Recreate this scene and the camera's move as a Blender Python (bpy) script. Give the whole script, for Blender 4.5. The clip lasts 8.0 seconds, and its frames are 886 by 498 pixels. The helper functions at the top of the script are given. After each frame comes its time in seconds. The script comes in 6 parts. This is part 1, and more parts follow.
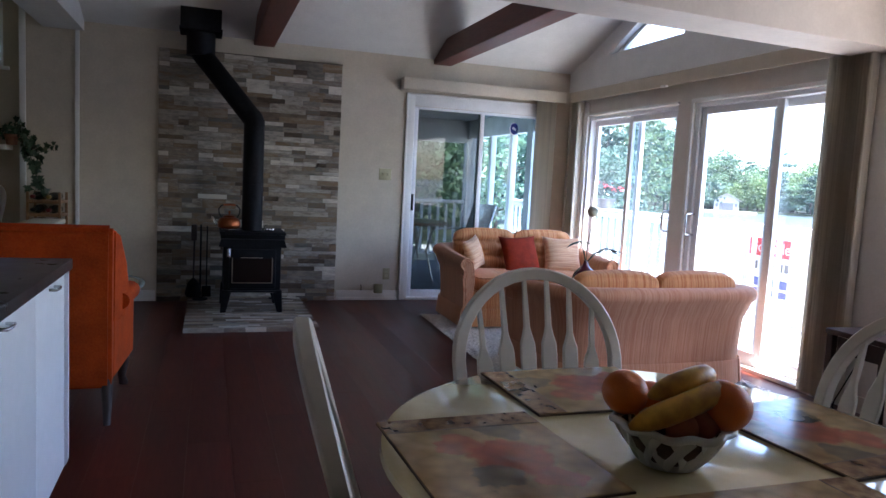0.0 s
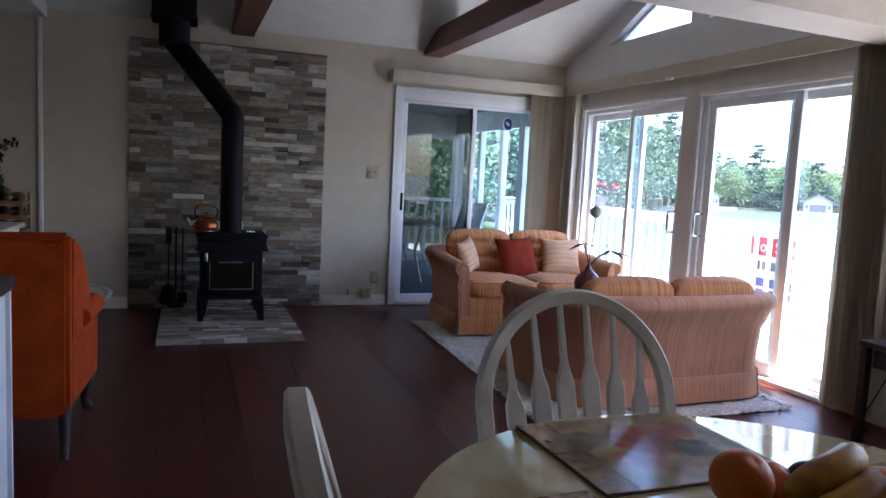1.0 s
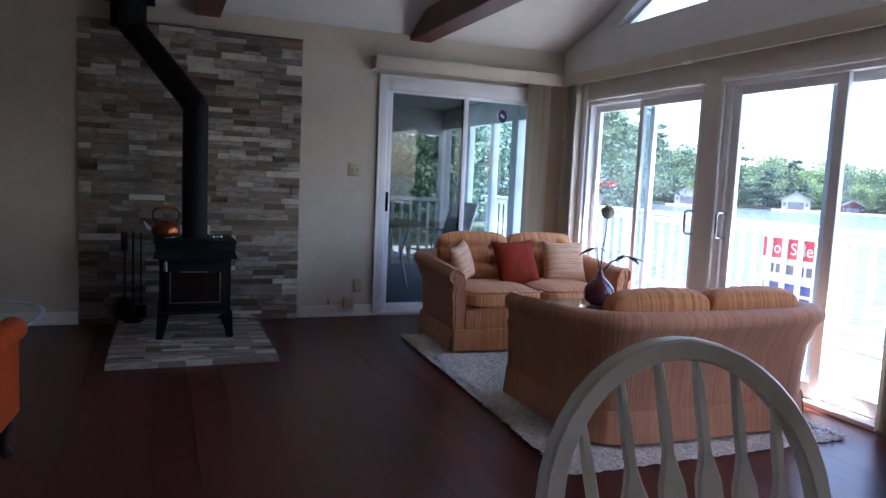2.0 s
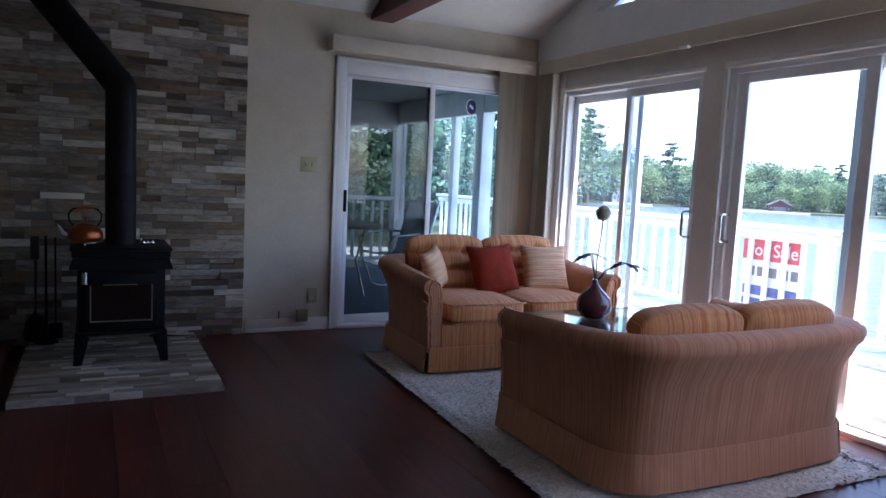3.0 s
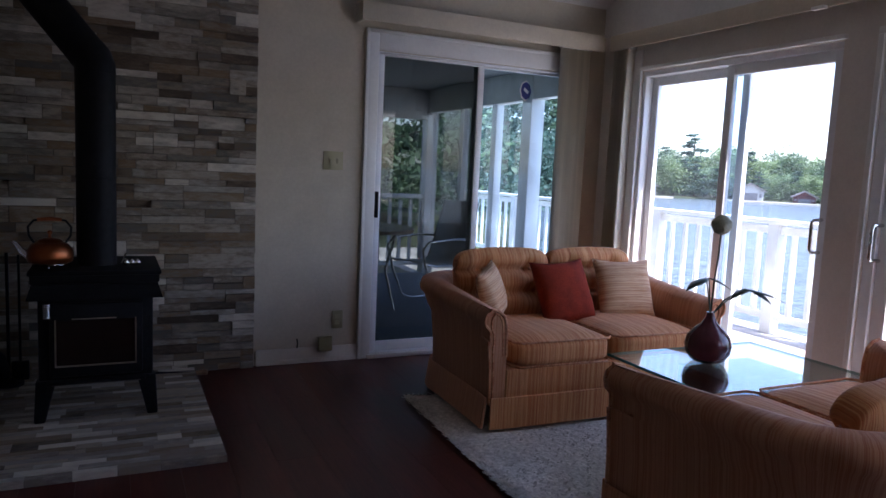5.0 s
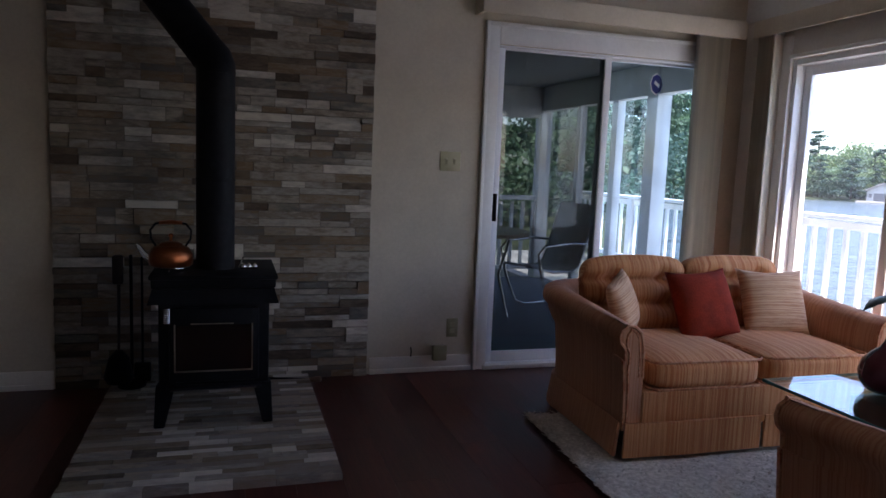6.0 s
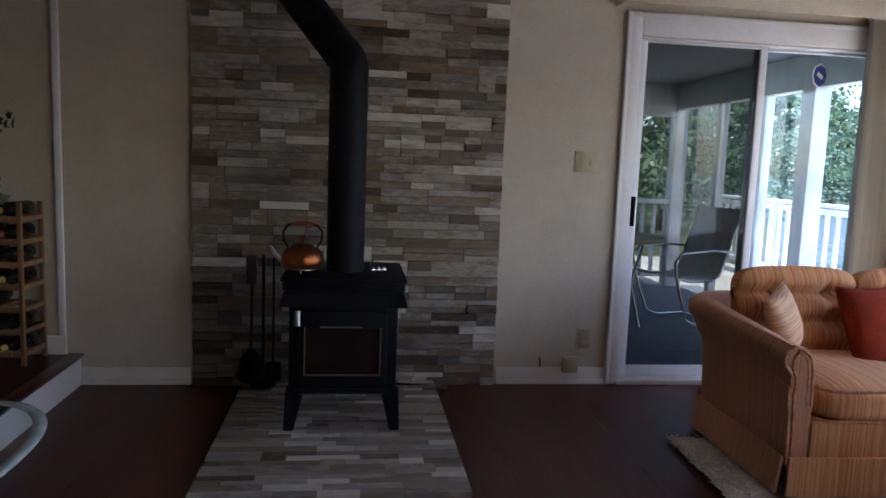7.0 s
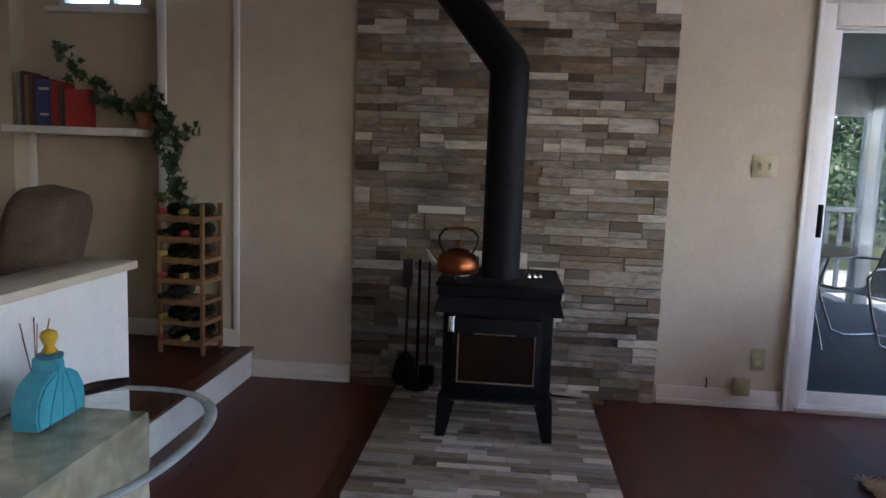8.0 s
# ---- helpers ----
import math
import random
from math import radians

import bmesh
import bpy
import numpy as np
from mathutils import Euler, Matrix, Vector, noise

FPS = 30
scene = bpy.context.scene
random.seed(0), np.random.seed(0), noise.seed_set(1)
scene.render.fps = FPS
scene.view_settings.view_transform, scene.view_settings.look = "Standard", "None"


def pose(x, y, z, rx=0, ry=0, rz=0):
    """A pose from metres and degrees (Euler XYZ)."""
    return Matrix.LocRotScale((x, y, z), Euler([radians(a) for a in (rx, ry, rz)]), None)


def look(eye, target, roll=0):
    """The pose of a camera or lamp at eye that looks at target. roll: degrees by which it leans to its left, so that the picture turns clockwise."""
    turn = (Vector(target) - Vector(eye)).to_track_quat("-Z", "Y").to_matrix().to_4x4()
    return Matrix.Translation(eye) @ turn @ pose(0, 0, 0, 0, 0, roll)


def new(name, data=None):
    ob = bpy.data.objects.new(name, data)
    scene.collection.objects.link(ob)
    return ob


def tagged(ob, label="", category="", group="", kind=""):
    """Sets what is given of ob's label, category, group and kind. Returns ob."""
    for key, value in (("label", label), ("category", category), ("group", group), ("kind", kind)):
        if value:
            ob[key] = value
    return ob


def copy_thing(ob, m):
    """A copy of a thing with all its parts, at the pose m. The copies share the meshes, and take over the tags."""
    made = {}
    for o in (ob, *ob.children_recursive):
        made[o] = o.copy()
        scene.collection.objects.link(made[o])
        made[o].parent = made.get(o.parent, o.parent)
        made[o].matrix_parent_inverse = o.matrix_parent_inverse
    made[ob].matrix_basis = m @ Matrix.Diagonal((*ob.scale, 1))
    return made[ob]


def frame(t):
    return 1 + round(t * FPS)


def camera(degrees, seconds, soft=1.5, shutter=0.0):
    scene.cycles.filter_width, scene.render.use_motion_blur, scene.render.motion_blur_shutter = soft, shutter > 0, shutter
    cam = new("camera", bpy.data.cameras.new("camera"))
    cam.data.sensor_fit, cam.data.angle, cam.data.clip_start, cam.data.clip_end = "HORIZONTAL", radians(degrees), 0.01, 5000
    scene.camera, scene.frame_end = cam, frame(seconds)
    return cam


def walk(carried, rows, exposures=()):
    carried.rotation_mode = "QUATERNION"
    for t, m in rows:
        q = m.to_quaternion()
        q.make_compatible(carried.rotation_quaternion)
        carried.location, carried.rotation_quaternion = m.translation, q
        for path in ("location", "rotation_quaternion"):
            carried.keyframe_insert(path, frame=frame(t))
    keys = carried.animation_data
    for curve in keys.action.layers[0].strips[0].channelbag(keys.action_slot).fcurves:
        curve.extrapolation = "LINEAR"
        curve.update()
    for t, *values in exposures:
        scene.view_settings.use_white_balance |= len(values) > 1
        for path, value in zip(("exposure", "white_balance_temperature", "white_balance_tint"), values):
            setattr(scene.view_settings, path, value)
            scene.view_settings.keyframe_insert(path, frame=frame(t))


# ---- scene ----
cam = camera(64.3, 8.0)

PATH = [
    (0, (-0.253, -0.045, 1.263), (0.383, 1.842, 1.067), 3.0),
    (0.5, (-0.229, 0.109, 1.266), (0.418, 1.991, 1.069), 3.0),
    (1, (-0.22, 0.34, 1.276), (0.464, 2.208, 1.072), 2.9),
    (1.5, (-0.136, 0.625, 1.269), (0.553, 2.491, 1.064), 2.7),
    (3, (-0.029, 1.632, 1.227), (0.86, 3.413, 1.028), 2.8),
    (3.5, (0.036, 1.915, 1.232), (0.961, 3.676, 1.027), 2.7),
    (4, (0.067, 2.24, 1.22), (1.017, 3.989, 1.019), 2.6),
    (5.5, (0.229, 2.744, 1.271), (0.955, 4.592, 1.037), 2.5),
    (6, (0.193, 2.889, 1.254), (0.769, 4.79, 1.021), 2.3),
    (6.5, (0.159, 3.007, 1.242), (0.59, 4.946, 1.008), 2.3),
    (7, (0.156, 3.076, 1.243), (0.41, 5.045, 1.004), 2.2),
    (7.5, (0.158, 3.133, 1.239), (0.203, 5.119, 1.0), 2.1),
    (8, (0.147, 3.158, 1.241), (-0.033, 5.135, 0.999), 2.1),
]
walk(cam, [(t, look(eye, target, roll)) for t, eye, target, roll in PATH], exposures=[(0, 3.58, 6200, 23), (1.5, 3.24, 6150, 24), (3.5, 2.75, 5900, 25), (5.5, 2.40, 6550, 30), (6.5, 2.76, 6850, 27), (8, 3.96, 7150, 26)])

# ---- light ----
world = bpy.data.worlds.new("world")
scene.world = world
world.use_nodes = True
_wn = world.node_tree.nodes
_sky = _wn.new("ShaderNodeTexSky")
_sky.sky_type = "NISHITA"
_sky.sun_disc = False
_sky.sun_elevation, _sky.sun_rotation = radians(66), radians(154)
_sky.air_density, _sky.dust_density = 1.0, 1.5
world.node_tree.links.new(_sky.outputs[0], _wn["Background"].inputs[0])
_wn["Background"].inputs[1].default_value = 0.15
_sun = bpy.data.lights.new("sun", "SUN")
_sun.energy, _sun.angle, _sun.color = 4.5, radians(0.5), (1.0, 0.95, 0.86)
sun = new("sun", _sun)
SUN_FROM = Vector((math.cos(radians(66)) * math.sin(radians(154)), math.cos(radians(66)) * math.cos(radians(154)), math.sin(radians(66))))
sun.matrix_world = look(SUN_FROM * 50, (0, 0, 0))


# ---- materials ----
def nodes_of(name):
    m = bpy.data.materials.new(name)
    m.use_nodes = True
    nt = m.node_tree
    return m, nt, nt.nodes["Principled BSDF"]


def surface(name, c1, c2, rough=0.6, scale=20.0, stretch=(1, 1, 1), bump=0.1, metal=0.0, stain=0.25, bump_scale=None, random=0.0, spec=0.5, detail=6.0, coat=0.0):
    """Two colours mixed by a fine noise, a slow noise that dirties it, and relief."""
    m, nt, p = nodes_of(name)
    n, l = nt.nodes, nt.links
    tc = n.new("ShaderNodeTexCoord")
    mp = n.new("ShaderNodeMapping")
    mp.inputs["Scale"].default_value = stretch
    l.new(tc.outputs["Object"], mp.inputs[0])
    info = n.new("ShaderNodeObjectInfo")
    add = n.new("ShaderNodeVectorMath")
    add.operation = "MULTIPLY_ADD"
    add.inputs[1].default_value = (17, 31, 23)
    l.new(info.outputs["Random"], add.inputs[0])
    l.new(mp.outputs[0], add.inputs[2])
    fine = n.new("ShaderNodeTexNoise")
    fine.inputs["Scale"].default_value, fine.inputs["Detail"].default_value = scale, detail
    l.new(add.outputs[0], fine.inputs[0])
    ramp = n.new("ShaderNodeValToRGB")
    ramp.color_ramp.elements[0].position, ramp.color_ramp.elements[1].position = 0.32, 0.68
    ramp.color_ramp.elements[0].color, ramp.color_ramp.elements[1].color = (*c1, 1), (*c2, 1)
    l.new(fine.outputs[0], ramp.inputs[0])
    slow = n.new("ShaderNodeTexNoise")
    slow.inputs["Scale"].default_value = max(0.6, scale * 0.11)
    l.new(add.outputs[0], slow.inputs[0])
    hsv = n.new("ShaderNodeHueSaturation")
    mr = n.new("ShaderNodeMapRange")
    mr.inputs[1].default_value, mr.inputs[2].default_value = 0.3, 0.7
    mr.inputs[3].default_value, mr.inputs[4].default_value = 1 - stain, 1 + stain * 0.5
    l.new(slow.outputs[0], mr.inputs[0])
    val = mr.outputs[0]
    if random:
        rr = n.new("ShaderNodeMapRange")
        rr.inputs[3].default_value, rr.inputs[4].default_value = 1 - random, 1 + random
        l.new(info.outputs["Random"], rr.inputs[0])
        mu = n.new("ShaderNodeMath")
        mu.operation = "MULTIPLY"
        l.new(val, mu.inputs[0])
        l.new(rr.outputs[0], mu.inputs[1])
        val = mu.outputs[0]
    l.new(val, hsv.inputs["Value"])
    l.new(ramp.outputs[0], hsv.inputs["Color"])
    l.new(hsv.outputs[0], p.inputs["Base Color"])
    rg = n.new("ShaderNodeMapRange")
    rg.inputs[3].default_value, rg.inputs[4].default_value = max(0.03, rough - 0.07), min(1, rough + 0.07)
    l.new(slow.outputs[0], rg.inputs[0])
    l.new(rg.outputs[0], p.inputs["Roughness"])
    p.inputs["Metallic"].default_value = metal
    p.inputs["Specular IOR Level"].default_value = spec
    p.inputs["Coat Weight"].default_value = coat
    if bump:
        b = n.new("ShaderNodeBump")
        b.inputs["Strength"].default_value, b.inputs["Distance"].default_value = bump, 0.01
        src = fine
        if bump_scale:
            src = n.new("ShaderNodeTexNoise")
            src.inputs["Scale"].default_value, src.inputs["Detail"].default_value = bump_scale, 4
            l.new(add.outputs[0], src.inputs[0])
        l.new(src.outputs[0], b.inputs["Height"])
        l.new(b.outputs[0], p.inputs["Normal"])
    return m


def stone_mat(name, stops, rough=0.75):
    """Split-face stone: each piece takes its own tone from the ramp."""
    m, nt, p = nodes_of(name)
    n, l = nt.nodes, nt.links
    info, geo = n.new("ShaderNodeObjectInfo"), n.new("ShaderNodeNewGeometry")
    tc = n.new("ShaderNodeTexCoord")
    mix = n.new("ShaderNodeMath")
    mix.operation = "ADD"
    l.new(info.outputs["Random"], mix.inputs[0])
    l.new(geo.outputs["Random Per Island"], mix.inputs[1])
    frac = n.new("ShaderNodeMath")
    frac.operation = "FRACT"
    l.new(mix.outputs[0], frac.inputs[0])
    add = n.new("ShaderNodeVectorMath")
    add.operation = "MULTIPLY_ADD"
    add.inputs[1].default_value = (19, 7, 29)
    l.new(frac.outputs[0], add.inputs[0])
    mp = n.new("ShaderNodeMapping")
    mp.inputs["Scale"].default_value = (0.5, 1, 1.6)
    l.new(tc.outputs["Object"], mp.inputs[0])
    l.new(mp.outputs[0], add.inputs[2])
    ns = n.new("ShaderNodeTexNoise")
    ns.inputs["Scale"].default_value, ns.inputs["Detail"].default_value, ns.inputs["Roughness"].default_value = 22, 8, 0.65
    l.new(add.outputs[0], ns.inputs[0])
    k = n.new("ShaderNodeMath")
    k.operation = "MULTIPLY_ADD"
    k.inputs[1].default_value, k.inputs[2].default_value = 0.45, -0.225
    l.new(ns.outputs[0], k.inputs[0])
    s = n.new("ShaderNodeMath")
    s.operation = "ADD"
    l.new(frac.outputs[0], s.inputs[0])
    l.new(k.outputs[0], s.inputs[1])
    ramp = n.new("ShaderNodeValToRGB")
    e = ramp.color_ramp.elements
    e[0].position, e[0].color = stops[0][0], (*stops[0][1], 1)
    e[1].position, e[1].color = stops[-1][0], (*stops[-1][1], 1)
    for pos, c in stops[1:-1]:
        x = e.new(pos)
        x.color = (*c, 1)
    l.new(s.outputs[0], ramp.inputs[0])
    l.new(ramp.outputs[0], p.inputs["Base Color"])
    p.inputs["Roughness"].default_value = rough
    b = n.new("ShaderNodeBump")
    b.inputs["Strength"].default_value, b.inputs["Distance"].default_value = 0.8, 0.012
    l.new(ns.outputs[0], b.inputs["Height"])
    l.new(b.outputs[0], p.inputs["Normal"])
    return m


def stripes(name, along, base=(0.52, 0.205, 0.08), dark=(0.31, 0.08, 0.03), light=(0.64, 0.35, 0.17), coords="Object"):
    """Woven stripe velour; along: how fast the stripes change in x, y and z."""
    m, nt, p = nodes_of(name)
    n, l = nt.nodes, nt.links
    tc = n.new("ShaderNodeTexCoord")
    mp = n.new("ShaderNodeMapping")
    mp.inputs["Scale"].default_value = along
    l.new(tc.outputs[coords], mp.inputs[0])
    ns = n.new("ShaderNodeTexNoise")
    ns.inputs["Scale"].default_value, ns.inputs["Detail"].default_value, ns.inputs["Roughness"].default_value = 1.0, 5, 0.75
    l.new(mp.outputs[0], ns.inputs[0])
    ramp = n.new("ShaderNodeValToRGB")
    e = ramp.color_ramp.elements
    e[0].position, e[0].color = 0.36, (*dark, 1)
    e[1].position, e[1].color = 0.64, (*light, 1)
    for pos, c in ((0.43, base), (0.47, dark), (0.50, light), (0.53, base), (0.58, light), (0.61, base)):
        x = e.new(pos)
        x.color = (*c, 1)
    l.new(ns.outputs[0], ramp.inputs[0])
    wear = n.new("ShaderNodeTexNoise")
    wear.inputs["Scale"].default_value = 3.5
    l.new(tc.outputs["Object"], wear.inputs[0])
    mr = n.new("ShaderNodeMapRange")
    mr.inputs[3].default_value, mr.inputs[4].default_value = 0.75, 1.2
    l.new(wear.outputs[0], mr.inputs[0])
    hsv = n.new("ShaderNodeHueSaturation")
    l.new(mr.outputs[0], hsv.inputs["Value"])
    l.new(ramp.outputs[0], hsv.inputs["Color"])
    l.new(hsv.outputs[0], p.inputs["Base Color"])
    p.inputs["Roughness"].default_value = 0.85
    p.inputs["Sheen Weight"].default_value, p.inputs["Sheen Roughness"].default_value = 0.10, 0.4
    b = n.new("ShaderNodeBump")
    b.inputs["Strength"].default_value, b.inputs["Distance"].default_value = 0.25, 0.006
    l.new(ns.outputs[0], b.inputs["Height"])
    l.new(b.outputs[0], p.inputs["Normal"])
    return m


def pane(name, tint=(0.93, 0.96, 0.96), gloss=0.08, haze=0.0, edge=0.10):
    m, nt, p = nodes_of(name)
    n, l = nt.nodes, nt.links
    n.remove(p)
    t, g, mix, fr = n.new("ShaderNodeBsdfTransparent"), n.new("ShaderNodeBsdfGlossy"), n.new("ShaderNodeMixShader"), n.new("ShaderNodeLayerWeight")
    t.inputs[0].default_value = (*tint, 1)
    g.inputs["Roughness"].default_value = 0.01
    fr.inputs["Blend"].default_value = 0.22
    k = n.new("ShaderNodeMath")
    k.operation = "MULTIPLY_ADD"
    k.inputs[1].default_value, k.inputs[2].default_value = edge, gloss * 0.4
    l.new(fr.outputs["Facing"], k.inputs[0])
    l.new(k.outputs[0], mix.inputs[0])
    l.new(t.outputs[0], mix.inputs[1])
    l.new(g.outputs[0], mix.inputs[2])
    # Translucent layer imitates the bluish glare of bright windows, put into the glass.
    veil, hazed = n.new("ShaderNodeBsdfTranslucent"), n.new("ShaderNodeMixShader")
    veil.inputs[0].default_value = (0.80, 0.90, 1.0, 1)
    hazed.inputs[0].default_value = haze
    l.new(mix.outputs[0], hazed.inputs[1])
    l.new(veil.outputs[0], hazed.inputs[2])
    l.new(hazed.outputs[0], n["Material Output"].inputs[0])
    return m


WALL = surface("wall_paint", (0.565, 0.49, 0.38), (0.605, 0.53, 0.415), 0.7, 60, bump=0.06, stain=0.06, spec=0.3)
WHITE = surface("white_paint", (0.76, 0.75, 0.72), (0.80, 0.79, 0.76), 0.4, 40, bump=0.04, stain=0.06)
# East wall and header lightened in colour for window light; baseboards truly cream.
PALE = surface("lightened_wall_and_cream_trim", (0.72, 0.67, 0.60), (0.76, 0.71, 0.64), 0.65, 60, bump=0.06, stain=0.06, spec=0.3)
CEIL = surface("ceiling_paint", (0.70, 0.69, 0.66), (0.74, 0.73, 0.70), 0.85, 50, bump=0.1, stain=0.05, spec=0.2)
VINYL = surface("white_vinyl", (0.80, 0.82, 0.84), (0.85, 0.86, 0.87), 0.35, 30, bump=0.02, stain=0.05)
FLOOR = surface("mahogany_laminate", (0.076, 0.0175, 0.0125), (0.108, 0.028, 0.019), 0.33, 9, (9, 0.6, 1), bump=0.04, random=0.08, stain=0.3, spec=0.34)
SUBFLOOR = surface("subfloor", (0.02, 0.008, 0.006), (0.03, 0.012, 0.01), 0.6, 20, bump=0)
BEAM = surface("beam_stain", (0.115, 0.032, 0.022), (0.165, 0.050, 0.034), 0.5, 14, (6, 0.5, 6), bump=0.15, stain=0.3)
IRON = surface("black_iron", (0.006, 0.006, 0.007), (0.011, 0.011, 0.013), 0.6, 90, bump=0.12, stain=0.3, spec=0.12)
PIPE = surface("flue_black", (0.007, 0.007, 0.009), (0.012, 0.012, 0.015), 0.55, 30, bump=0.03, stain=0.3, spec=0.12)
CHROME = surface("chrome", (0.55, 0.55, 0.56), (0.68, 0.68, 0.68), 0.18, 40, bump=0.02, metal=1)
BRASS = surface("door_brass_line", (0.50, 0.44, 0.34), (0.62, 0.55, 0.42), 0.35, 40, bump=0.02, metal=1)
COPPER = surface("copper", (0.26, 0.07, 0.028), (0.36, 0.11, 0.045), 0.36, 14, bump=0.05, metal=1, stain=0.4)
STONE = stone_mat("ledger_stone", [(0.0, (0.076, 0.051, 0.032)), (0.12, (0.168, 0.119, 0.073)), (0.24, (0.130, 0.119, 0.104)), (0.36, (0.286, 0.234, 0.170)), (0.46, (0.210, 0.131, 0.067)), (0.56, (0.218, 0.193, 0.162)), (0.66, (0.420, 0.361, 0.284)), (0.76, (0.202, 0.156, 0.111)), (0.86, (0.361, 0.328, 0.276)), (0.93, (0.521, 0.459, 0.379)), (1.0, (0.66, 0.60, 0.50))])
HEARTH = stone_mat("hearth_stone", [(0.0, (0.08, 0.058, 0.038)), (0.18, (0.23, 0.17, 0.11)), (0.36, (0.25, 0.225, 0.20)), (0.52, (0.37, 0.30, 0.22)), (0.66, (0.18, 0.15, 0.125)), (0.82, (0.41, 0.37, 0.31)), (1.0, (0.62, 0.56, 0.47))])
GROUT = surface("grout", (0.15, 0.12, 0.09), (0.20, 0.165, 0.13), 0.9, 40, bump=0.2)
# Blue tint and translucent layer colour the outdoor haze into these panes.
GLASS = pane("window_glass", (0.86, 0.94, 0.99), haze=0.012)
# Dark tint puts both the screen and the porch's shade into the pane.
DOORGLASS = pane("screen_and_shade_glass", (0.31, 0.355, 0.375), 0.07, 0.001, 0.06)
PORCHGLASS = pane("tinted_glass", (0.66, 0.79, 0.88), 0.08, 0.005)
BLIND = surface("blind_vinyl", (0.78, 0.73, 0.64), (0.84, 0.79, 0.70), 0.7, 40, (1, 1, 0.05), bump=0.05, stain=0.12)
_nt = BLIND.node_tree
_tr, _mx = _nt.nodes.new("ShaderNodeBsdfTranslucent"), _nt.nodes.new("ShaderNodeMixShader")
_nt.links.new(_nt.nodes["Principled BSDF"].inputs["Base Color"].links[0].from_socket, _tr.inputs[0])
_mx.inputs[0].default_value = 0.5
_nt.links.new(_nt.nodes["Principled BSDF"].outputs[0], _mx.inputs[1])
_nt.links.new(_tr.outputs[0], _mx.inputs[2])
_nt.links.new(_mx.outputs[0], _nt.nodes["Material Output"].inputs[0])
STRIPE_XY = stripes("stripe_velour", (85, 0.25, 0.25), (0.55, 0.240, 0.122), (0.45, 0.165, 0.080), (0.65, 0.345, 0.20), coords="UV")
STRIPE_X = stripes("stripe_velour_seat", (75, 0.3, 0.3), (0.61, 0.225, 0.075), (0.45, 0.125, 0.038), (0.75, 0.40, 0.18))
STRIPE_Z = stripes("stripe_pillow", (1.2, 1.2, 95), (0.68, 0.38, 0.20), (0.42, 0.14, 0.06), (0.78, 0.54, 0.34))
WELT = stripes("welt_velour", (30, 30, 30), (0.60, 0.24, 0.11), (0.42, 0.12, 0.05), (0.72, 0.40, 0.22))
RUST = surface("rust_velvet", (0.24, 0.024, 0.010), (0.30, 0.036, 0.014), 0.85, 120, bump=0.15, stain=0.25, spec=0.15)
ORANGE = surface("orange_velvet", (0.36, 0.042, 0.005), (0.43, 0.060, 0.008), 0.85, 90, bump=0.12, stain=0.22, spec=0.15)
DARKWOOD = surface("dark_leg_wood", (0.02, 0.010, 0.008), (0.035, 0.016, 0.011), 0.55, 20, (4, 4, 0.4), bump=0.05)
SHAG = surface("shag_wool", (0.56, 0.51, 0.45), (0.90, 0.85, 0.78), 0.95, 48, bump=0.9, stain=0.12)
CREAM = surface("cream_enamel", (0.68, 0.56, 0.29), (0.76, 0.64, 0.36), 0.13, 18, bump=0.05, stain=0.1, coat=0.8)
CHAIRWHITE = surface("chair_enamel", (0.72, 0.66, 0.55), (0.78, 0.72, 0.61), 0.35, 24, bump=0.05, stain=0.12)
CABINET = surface("cabinet_white", (0.78, 0.80, 0.82), (0.82, 0.83, 0.85), 0.4, 20, bump=0.02, stain=0.06)
COUNTER = surface("dark_counter", (0.025, 0.02, 0.02), (0.06, 0.05, 0.05), 0.3, 120, bump=0.02)


# ---- mesh helpers ----
def box(bm, x0, x1, y0, y1, z0, z1, bevel=0.0, m=None):
    vs = [bm.verts.new((x, y, z)) for x in (x0, x1) for y in (y0, y1) for z in (z0, z1)]
    fs = [bm.faces.new([vs[i] for i in f]) for f in ((0, 1, 3, 2), (4, 6, 7, 5), (0, 4, 5, 1), (2, 3, 7, 6), (0, 2, 6, 4), (1, 5, 7, 3))]
    if m is not None:
        bmesh.ops.transform(bm, matrix=m, verts=vs)
    if bevel:
        es = list({e for f in fs for e in f.edges})
        bmesh.ops.bevel(bm, geom=es, offset=bevel, segments=2, affect="EDGES", profile=0.5)
    return bm


def prism(bm, pts, axis, a, b):
    """A polygon, given in the other two axes, pulled along an axis from a to b."""
    def at(p, v):
        return (v, p[0], p[1]) if axis == "x" else (p[0], v, p[1]) if axis == "y" else (p[0], p[1], v)
    lo, hi = [bm.verts.new(at(p, a)) for p in pts], [bm.verts.new(at(p, b)) for p in pts]
    n = len(pts)
    fs = [bm.faces.new(lo), bm.faces.new(hi[::-1])]
    fs += [bm.faces.new((lo[i], hi[i], hi[(i + 1) % n], lo[(i + 1) % n])) for i in range(n)]
    bmesh.ops.recalc_face_normals(bm, faces=fs)
    return bm


